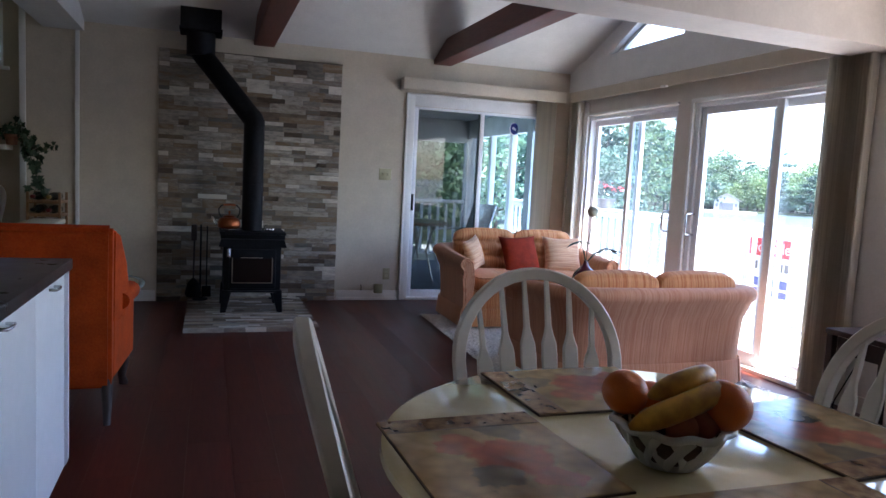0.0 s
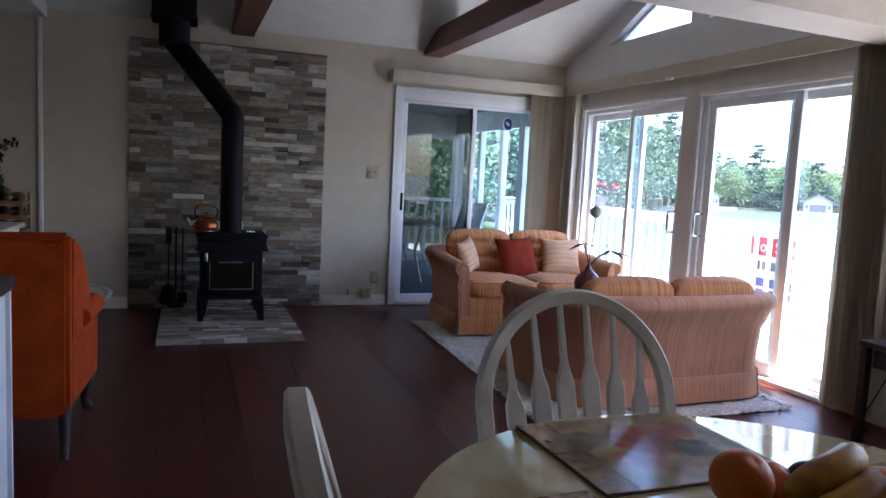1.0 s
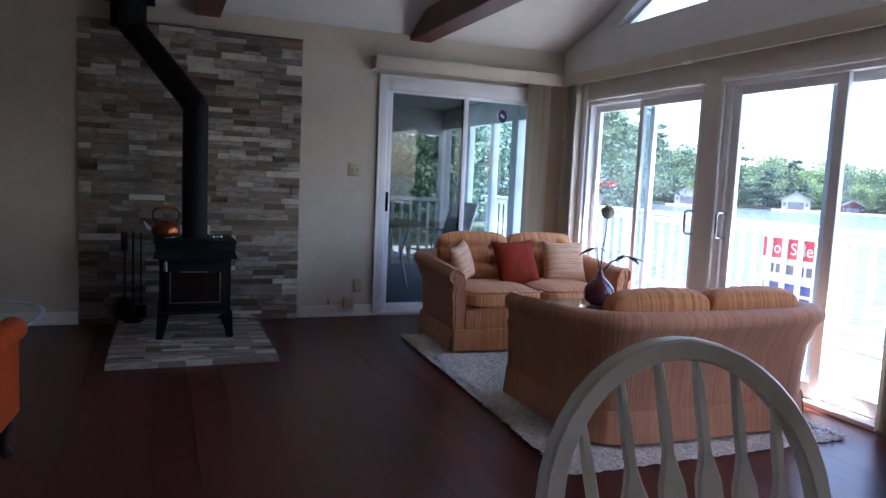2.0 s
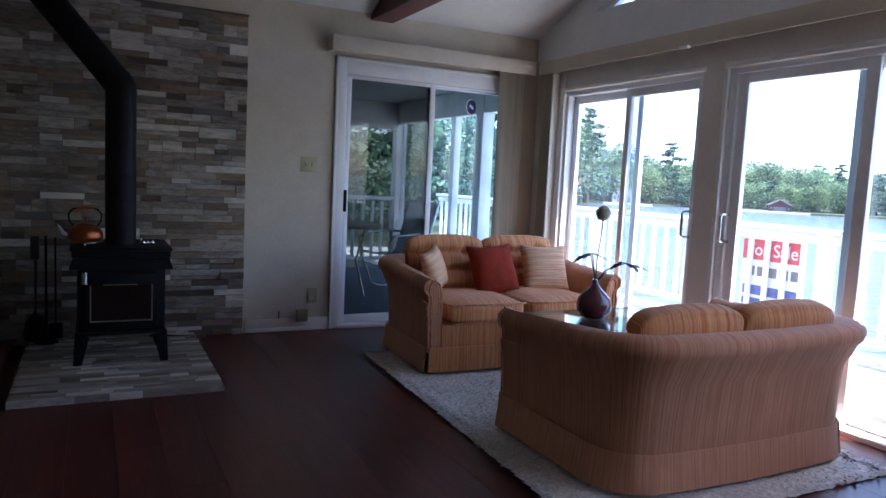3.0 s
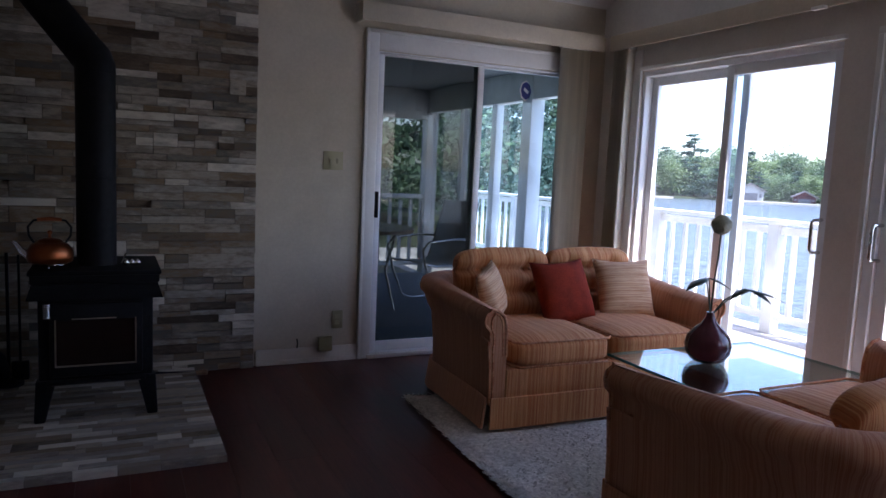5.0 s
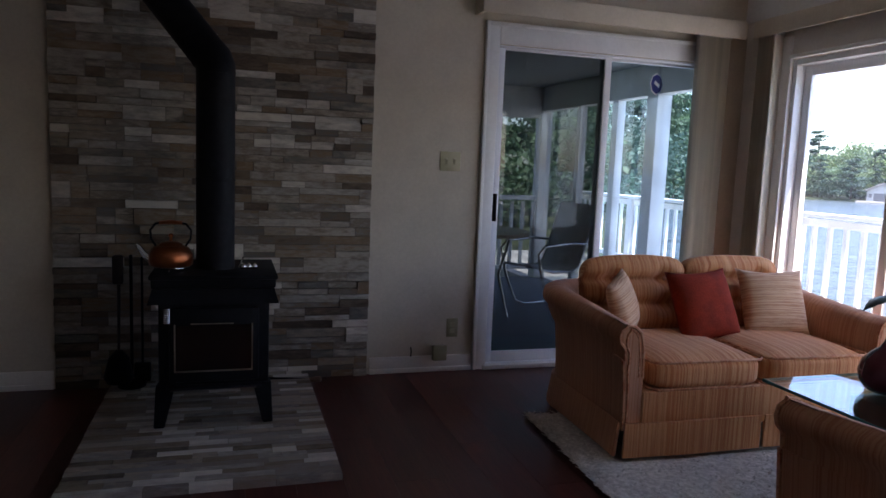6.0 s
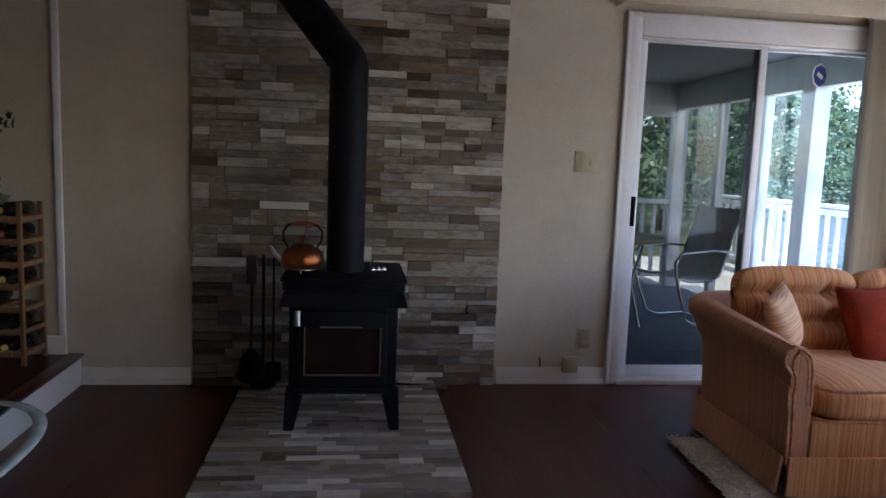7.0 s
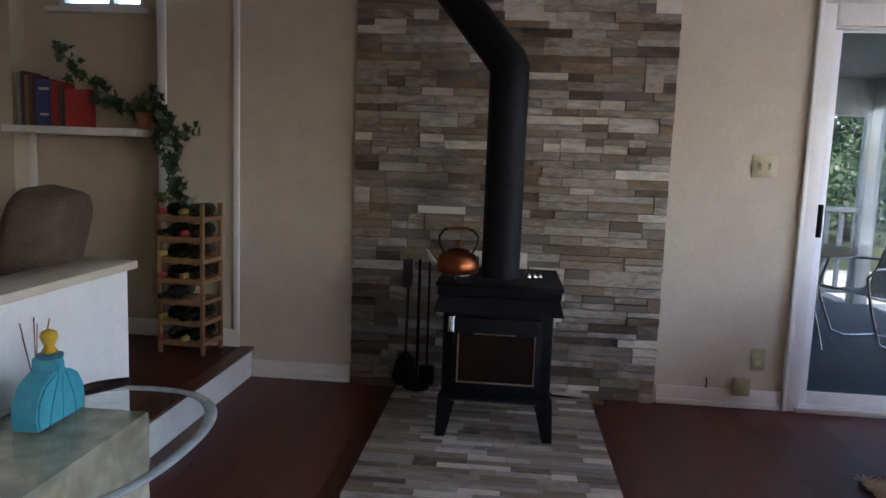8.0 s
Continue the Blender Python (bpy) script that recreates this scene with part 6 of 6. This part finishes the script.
for x in (-0.3, 1.2, 2.45, 3.70):
    boxes("post", [(x - 0.06, x + 0.06, 10.52, 10.64, PZ, 2.2)], RAILW, pn, "", 0.006)
boxes("lintel", [(-0.4, PX, 10.52, 10.64, 1.85, 2.2)], RAILW, pn, "", 0.004)
boxes("rail", [(-0.4, PX, 10.54, 10.62, 0.90, 0.95)], RAILW, pn, "", 0.004)
boxes("rail", [(-0.4, PX, 10.56, 10.60, 0.08, 0.13)], RAILW, pn, "", 0.004)
for k in range(30):
    o = new("baluster", me_s)
    o.parent = pn
    o.location = (-0.3 + k * 0.135, 10.58, 0.0)

# patio table and sling chairs in the porch
TABW = surface("patio_top", (0.36, 0.22, 0.13), (0.44, 0.29, 0.18), 0.35, 12, bump=0.03)
pt = thing("patio_table", pose(2.20, 8.75, PZ), "round brown patio table in the porch", "patio table")
bm = bmesh.new()
lathe(bm, [(0.50, 0.70), (0.53, 0.705), (0.53, 0.735), (0.50, 0.74)], 40)
part("tabletop", bm, TABW, pt, "", 50)
for k in range(4):
    bm = bmesh.new()
    a = radians(45 + 90 * k)
    tube(bm, [(0.40 * math.cos(a), 0.40 * math.sin(a), 0.70), (0.30 * math.cos(a), 0.30 * math.sin(a), 0.36), (0.40 * math.cos(a), 0.40 * math.sin(a), 0.0)], 0.014, 8)
    part("leg", bm, CHROME, pt, "bent metal leg", 60)
SLING = surface("sling_mesh", (0.72, 0.70, 0.64), (0.80, 0.78, 0.72), 0.8, 120, bump=0.3)


def patio_chair(m):
    """Sling chair facing -y on bent tube rockers."""
    ob = thing("patio_chair", m, "pale mesh sling patio chair on bent metal legs", "chair", "patio chairs")
    bm = bmesh.new()
    prof = [(-0.26, 0.42), (-0.10, 0.39), (0.12, 0.385), (0.20, 0.42), (0.27, 0.60), (0.34, 0.80), (0.40, 0.98)]
    for (y0, z0), (y1, z1) in zip(prof, prof[1:]):
        q = [bm.verts.new(p) for p in ((-0.23, y0, z0), (0.23, y0, z0), (0.23, y1, z1), (-0.23, y1, z1))]
        bm.faces.new(q)
    bmesh.ops.remove_doubles(bm, verts=bm.verts[:], dist=1e-4)
    s = part("sling", bm, SLING, ob, "pale grey mesh seat", 180)
    s.modifiers.new("thick", "SOLIDIFY").thickness = 0.008
    for sx in (-0.245, 0.245):
        bm = bmesh.new()
        tube(bm, [(sx, y, z) for y, z in prof], 0.013, 8)
        part("side_rail", bm, CHROME, ob, "", 60)
        bm = bmesh.new()
        tube(bm, [(sx, 0.36, 0.62), (sx * 1.08, 0.10, 0.64), (sx * 1.08, -0.22, 0.62), (sx * 1.08, -0.29, 0.55), (sx * 1.06, -0.22, 0.30), (sx, -0.12, 0.06), (sx, 0.0, 0.014), (sx, 0.22, 0.014), (sx, 0.30, 0.02)], 0.012, 8)
        part("arm_leg", bm, CHROME, ob, "bent tube arm and rocker leg", 60)
    bm = bmesh.new()
    tube(bm, [(-0.245, 0.28, 0.018), (0.245, 0.28, 0.018)], 0.012, 8)
    part("crossbar", bm, CHROME, ob, "", 60)
    return ob


pc = patio_chair(pose(2.92, 8.72, PZ, 0, 0, -74))
for p in ((2.25, 9.62, 4),):
    copy_thing(pc, pose(p[0], p[1], PZ, 0, 0, p[2]))

# ---- lake, shores, trees ----
def water_mat():
    m, nt, p = nodes_of("lake_water")
    n, l = nt.nodes, nt.links
    p.inputs["Base Color"].default_value = (0.075, 0.095, 0.105, 1)
    p.inputs["Roughness"].default_value = 0.15
    tc = n.new("ShaderNodeTexCoord")
    hs = []
    for sc, st in ((0.55, (1, 1, 1)), (2.6, (1, 0.6, 1))):
        mp = n.new("ShaderNodeMapping")
        mp.inputs["Scale"].default_value = st
        l.new(tc.outputs["Object"], mp.inputs[0])
        w = n.new("ShaderNodeTexNoise")
        w.inputs["Scale"].default_value, w.inputs["Detail"].default_value = sc, 5
        l.new(mp.outputs[0], w.inputs[0])
        hs.append(w.outputs[0])
    ad = n.new("ShaderNodeMath")
    ad.operation = "MULTIPLY_ADD"
    ad.inputs[1].default_value = 0.35
    l.new(hs[1], ad.inputs[0])
    l.new(hs[0], ad.inputs[2])
    b = n.new("ShaderNodeBump")
    b.inputs["Strength"].default_value, b.inputs["Distance"].default_value = 1.0, 0.9
    l.new(ad.outputs[0], b.inputs["Height"])
    l.new(b.outputs[0], p.inputs["Normal"])
    return m


WATER = water_mat()
LZ = -2.0
bm = bmesh.new()
box(bm, -2500, 2500, -2500, 2500, LZ - 1.0, LZ)
setting(part("water", bm, WATER), "wide rippled blue lake", "water")
SOIL = surface("shore_ground", (0.035, 0.05, 0.02), (0.07, 0.08, 0.035), 0.95, 2.0, bump=0.3)
bm = bmesh.new()
prism(bm, [(-60, -60), (3.0, -60), (4.2, -5), (4.0, 12), (8, 17), (19.5, 34), (24, 44), (28, 62), (40, 68), (72, 98), (112, 138), (105, 180), (-60, 180)], "z", LZ - 0.5, LZ + 1.3)
setting(part("ground", bm, SOIL), "wooded ground round the cottage", "ground")
bm = bmesh.new()
ring = []
for k in range(41):
    a = radians(20 + k * 2.2)
    q = 140 + 8 * noise.noise(Vector((k * 0.3, 0, 0)))
    ring.append((q * math.sin(a), q * math.cos(a)))
ring += [(p[0] * 2.2, p[1] * 2.2) for p in ring[::-1]]
prism(bm, ring, "z", LZ - 0.5, LZ + 0.35)
setting(part("ground", bm, SOIL), "low far shore of the lake", "ground")
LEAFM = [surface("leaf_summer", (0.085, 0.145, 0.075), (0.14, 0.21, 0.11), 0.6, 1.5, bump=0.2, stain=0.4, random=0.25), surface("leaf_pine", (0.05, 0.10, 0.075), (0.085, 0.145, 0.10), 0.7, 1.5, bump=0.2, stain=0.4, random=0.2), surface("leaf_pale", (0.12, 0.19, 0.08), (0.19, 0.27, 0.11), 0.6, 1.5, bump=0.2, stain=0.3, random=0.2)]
for lm_ in LEAFM:
    nt = lm_.node_tree
    pr = nt.nodes["Principled BSDF"]
    tr, mx = nt.nodes.new("ShaderNodeBsdfTranslucent"), nt.nodes.new("ShaderNodeMixShader")
    nt.links.new(pr.inputs["Base Color"].links[0].from_socket, tr.inputs[0])
    mx.inputs[0].default_value = 0.45
    nt.links.new(pr.outputs[0], mx.inputs[1])
    nt.links.new(tr.outputs[0], mx.inputs[2])
    nt.links.new(mx.outputs[0], nt.nodes["Material Output"].inputs[0])
BARK = surface("bark", (0.06, 0.045, 0.035), (0.10, 0.08, 0.06), 0.9, 6, (1, 1, 0.3), bump=0.5)


def tree(name, m, label, kind, h, w, seed, n, s):
    """Tapered trunk, limbs, and a crown of separate leaf clumps with gaps."""
    rg = random.Random(seed)
    ob = thing(name, m, label, "tree", "trees on the shore")
    bm = bmesh.new()
    tube(bm, [(0, 0, -0.6), (0.02 * h, 0, h * 0.3), (0.0, 0.02 * h, h * 0.65), (0.01 * h, 0, h * 0.95)], [h * 0.022, h * 0.017, h * 0.010, h * 0.002], 7)
    pts = []
    limbs = 16 if kind == "pine" else 13
    for k in range(limbs):
        t = 0.10 + 0.84 * k / limbs
        a = k * 2.4 + rg.uniform(-0.4, 0.4)
        if kind == "pine":
            L = w * (1.05 - t) * rg.uniform(0.7, 1.2)
            rise = rg.uniform(-0.05, 0.12) * L
        else:
            L = w * math.sin(math.pi * (0.15 + 0.8 * t)) ** 0.7 * rg.uniform(0.6, 1.1)
            rise = L * rg.uniform(0.2, 0.6)
        p0 = Vector((0, 0, h * t))
        p1 = p0 + Vector((math.cos(a) * L, math.sin(a) * L, rise))
        tube(bm, [p0, p0.lerp(p1, 0.5) + Vector((0, 0, 0.06 * L)), p1], [h * 0.006, h * 0.004, h * 0.0015], 5)
        for j in range(n // limbs):
            u = rg.uniform(0.25, 1.05)
            q = p0.lerp(p1, u)
            sp = (0.16 if kind == "pine" else 0.30) * L + 0.05 * h * 0.3
            pts.append(q + Vector((rg.gauss(0, sp), rg.gauss(0, sp), rg.gauss(0, sp * (0.35 if kind == "pine" else 0.8)))))
    part("trunk", bm, BARK, ob, "", 60)
    bm = bmesh.new()
    scatter(bm, pts, s, rg)
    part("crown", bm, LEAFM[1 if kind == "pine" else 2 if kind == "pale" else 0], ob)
    return ob


kinds = [tree("pine_tree", pose(-20, 60, LZ + 1.2), "tall dark pine tree on the wooded shore", "pine", 11, 3.2, 1, 2800, 0.19),
         tree("maple_tree", pose(-26, 60, LZ + 1.2), "leafy green broadleaf tree on the wooded shore", "leafy", 9, 3.6, 2, 3000, 0.20),
         tree("birch_tree", pose(-32, 60, LZ + 1.2), "pale green young tree on the wooded shore", "pale", 7, 3.0, 3, 2600, 0.18),
         tree("pine_tree", pose(-38, 60, LZ + 1.2), "broad dark pine tree on the wooded shore", "pine", 9, 3.8, 4, 2800, 0.20)]
rg = random.Random(11)
for k in range(150):
    az = 31 + 41 * ((k % 50) + rg.uniform(-0.5, 0.5)) / 50
    a = radians(az)
    q = 146 + 7 * (k // 50) + rg.uniform(-2, 5)
    src = kinds[rg.choice((0, 1, 2, 2, 3, 1))]
    f = rg.choice((0.6, 0.7, 0.75, 0.85, 1.0)) * rg.uniform(0.9, 1.12) * (0.72, 0.9, 1.05)[k // 50] * (1.32 if az < 50.5 else 1.12)
    o = copy_thing(src, pose(q * math.sin(a), q * math.cos(a), LZ + 0.3, 0, 0, rg.uniform(0, 360)))
    o.scale = (max(f, 0.7) * 1.25, max(f, 0.7) * 1.25, f)
# nearer headland and the trees round the porch
for x, y, kk, f in ((62, 80, 0, 1.0), (59, 78, 3, 1.05), (56, 76, 1, 1.0), (44, 58, 0, 1.05), (41, 54, 3, 1.0), (38, 57, 0, 1.0), (36, 50, 1, 0.8), (33, 47, 3, 0.95), (30, 45, 0, 1.0), (27, 42, 1, 0.95), (24, 40, 3, 0.9)):
    o = copy_thing(kinds[kk], pose(x * 1.75, y * 1.75, LZ + 1.2, 0, 0, (x * 37 + y * 11) % 360))
    o.scale = (f * 1.5, f * 1.5, f * 1.45)
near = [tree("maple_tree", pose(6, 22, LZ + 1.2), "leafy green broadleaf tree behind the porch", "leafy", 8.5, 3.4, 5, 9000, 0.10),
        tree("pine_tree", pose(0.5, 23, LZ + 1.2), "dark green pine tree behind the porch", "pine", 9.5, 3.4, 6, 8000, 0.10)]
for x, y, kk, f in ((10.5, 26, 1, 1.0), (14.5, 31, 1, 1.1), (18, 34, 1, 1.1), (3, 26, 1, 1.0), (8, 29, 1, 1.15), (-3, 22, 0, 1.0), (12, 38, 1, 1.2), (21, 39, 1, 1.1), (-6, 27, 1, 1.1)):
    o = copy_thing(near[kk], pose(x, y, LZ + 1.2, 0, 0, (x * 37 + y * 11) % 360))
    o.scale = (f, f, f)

# boathouses on the far shore
BHW = surface("boathouse_white", (0.30, 0.31, 0.31), (0.38, 0.39, 0.38), 0.7, 3, bump=0.1)
BHR = surface("boathouse_red", (0.07, 0.016, 0.018), (0.10, 0.022, 0.024), 0.7, 3, bump=0.1)
ROOF = surface("shingle_roof", (0.16, 0.15, 0.15), (0.24, 0.22, 0.21), 0.9, 6, bump=0.3)


def boathouse(az, dist, w, d, h, mat, label):
    a = radians(az)
    ob = thing("boathouse", pose(dist * math.sin(a), dist * math.cos(a), LZ + 0.2, 0, 0, -az), label, "boathouse", "boathouses on the far shore")
    bm = bmesh.new()
    prism(bm, [(-w / 2, -0.4), (w / 2, -0.4), (w / 2, h), (0, h + w * 0.27), (-w / 2, h)], "y", 0, d)
    part("wall", bm, mat, ob)
    bm = bmesh.new()
    prism(bm, [(-w / 2 - 0.4, h - 0.1), (0, h + w * 0.28), (w / 2 + 0.4, h - 0.1), (w / 2 + 0.4, h + 0.1), (0, h + w * 0.28 + 0.2), (-w / 2 - 0.4, h + 0.1)], "y", -0.5, d + 0.4)
    part("roof", bm, ROOF, ob, "grey gabled roof")
    boxes("door", [(-w * 0.28, w * 0.28, -0.06, 0.0, -0.3, h * 0.8)], GREYP, ob, "dark boat door")
    boxes("dock", [(-w / 2 - 1.5, w / 2 + 3.0, -4.0, -0.1, -0.2, 0.1)], DECKW, ob, "timber dock")
    boxes("window", [(w * 0.34, w * 0.44, -0.05, 0.0, h * 0.4, h * 0.75), (-w * 0.44, -w * 0.34, -0.05, 0.0, h * 0.4, h * 0.75)], GREYP, ob, "small dark windows")


boathouse(40.2, 138, 4.2, 6, 1.9, BHW, "white boathouse with a grey roof across the lake")
boathouse(51.3, 140, 3.6, 5, 1.1, BHR, "dark red boathouse across the lake")
boathouse(47.7, 139, 4.5, 6, 1.8, BHW, "pale boathouse with a dock across the lake")
boathouse(60.5, 139, 4.5, 6, 1.9, BHW, "pale lakeside cottage across the lake")

# ---- stone pieces, hearth pieces and floor planks ----
def piece(name, w, h, d):
    bm = bmesh.new()
    box(bm, -w / 2, w / 2, 0, d, -h / 2, h / 2)
    fr = [v for v in bm.verts if v.co.y < 1e-6]
    for v in fr:
        v.co.x *= 1 - 0.003 / w
        v.co.z *= 1 - 0.003 / h
        v.co.y += random.uniform(-0.003, 0.003)
    me = bpy.data.meshes.new(name)
    bmesh.ops.recalc_face_normals(bm, faces=bm.faces[:])
    bm.to_mesh(me)
    bm.free()
    return me


SX0, SX1, STOP = -0.69, 0.968, 2.31
veneer = setting(boxes("wall_stone", [(SX0, SX1, NW - 0.014, NW - 0.001, 0.0, STOP - 0.004)], GROUT), "stacked ledger stone veneer of brown, grey and cream pieces", "wall")
setting(boxes("trim_stone", [(-0.30, SX1, NW - 0.04, NW - 0.001, STOP + 0.001, STOP + 0.010)], GROUT), "thin dark top edge of the stone veneer", "trim")
cache = {}
rg = random.Random(21)
z, count, rest = 0.0, 0, bmesh.new()
while z < STOP - 0.02:
    course = rg.choice((0.036, 0.044, 0.050, 0.076, 0.088))
    course = min(course, STOP - z)
    x = SX0
    while x < SX1 - 0.01:
        w = rg.choice((0.09, 0.13, 0.17, 0.21, 0.26, 0.34))
        if SX1 - x - w < 0.06:
            w = SX1 - x
        w = round(w, 3)
        # tall courses are mostly made of two thin strips, cut at uneven heights
        if course > 0.07 and rg.random() < 0.8:
            cut = round(course * rg.choice((0.4, 0.5, 0.6)), 3)
            strips = [(z, cut), (z + cut, course - cut)]
        else:
            strips = [(z, course)]
        for z0, h in strips:
            h = round(h, 3)
            dp = 0.008 + 0.026 * rg.random() ** 1.4
            if count < 330:
                key = (round(w, 2), h, rg.randrange(2))
                if key not in cache:
                    cache[key] = piece("stone", key[0] - 0.001, h - 0.001, 0.04)
                    cache[key].materials.append(STONE)
                o = new("stone", cache[key])
                o.parent = veneer
                o.location = (x + w / 2, NW - 0.012 - dp, z0 + h / 2)
                o.rotation_euler = (rg.uniform(-0.02, 0.02), 0, rg.uniform(-0.012, 0.012))
                count += 1
            else:
                box(rest, x + 0.0005, x + w - 0.0005, NW - 0.012 - dp, NW - 0.012, z0 + 0.0005, z0 + h - 0.0005)
        x += w
    z += course
ob = part("stone_rest", rest, STONE, veneer)
tagged(ob, "", "", "", "stuff")

HX0, HX1, HY0, HY1 = -0.415, 0.622, 5.55, NW - 0.045
hearth = setting(boxes("hearth", [(HX0 + 0.004, HX1 - 0.004, HY0 + 0.004, HY1, 0.0, 0.024)], GROUT), "flat hearth of pale ledger stone strips", "hearth")
y = HY0
while y < HY1 - 0.01:
    h = min(rg.choice((0.036, 0.044, 0.05)), HY1 - y)
    x = HX0
    while x < HX1 - 0.005:
        w = rg.choice((0.10, 0.16, 0.22, 0.30))
        if HX1 - x - w < 0.07:
            w = HX1 - x
        bm = bmesh.new()
        zt = HZ - 0.005 + 0.005 * rg.random()
        box(bm, 0.001, w - 0.001, 0.001, h - 0.001, 0.0, zt)
        me = bpy.data.meshes.new("stone")
        bm.to_mesh(me)
        bm.free()
        me.materials.append(HEARTH)
        o = new("stone", me)
        o.parent = hearth
        o.location = (x, y, 0.0005)
        x += w
    y += h

PW, PL = 0.19, 1.26
pm = []
for wv in (PW,):
    bm = bmesh.new()
    box(bm, 0.0002, wv - 0.0002, 0.0002, PL - 0.0002, -0.011, 0.0, 0.0005)
    me = bpy.data.meshes.new("plank")
    bm.to_mesh(me)
    bm.free()
    me.materials.append(FLOOR)
    pm.append(me)
cols = 25
for i in range(cols):
    x = EW - 0.002 - (i + 1) * PW
    off = (i * 0.47) % PL
    y = NW - 0.002 - PL
    k = 0
    y += off
    while y > -3.0 - PL:
        lo, hi = max(y, -3.15), min(y + PL, NW - 0.002)
        if hi - lo > 0.05:
            o = new("plank", pm[0])
            o.parent = floor
            o.location = (x, lo, 0.0)
            o.scale = (1, (hi - lo) / PL, 1)
        y -= PL
setting(boxes("floor_kitchen", [(-3.3, EW - 0.002 - cols * PW, -3.2, 2.978, -0.012, 0.0)], FLOOR), "dark reddish brown laminate floor by the cabinets", "floor")
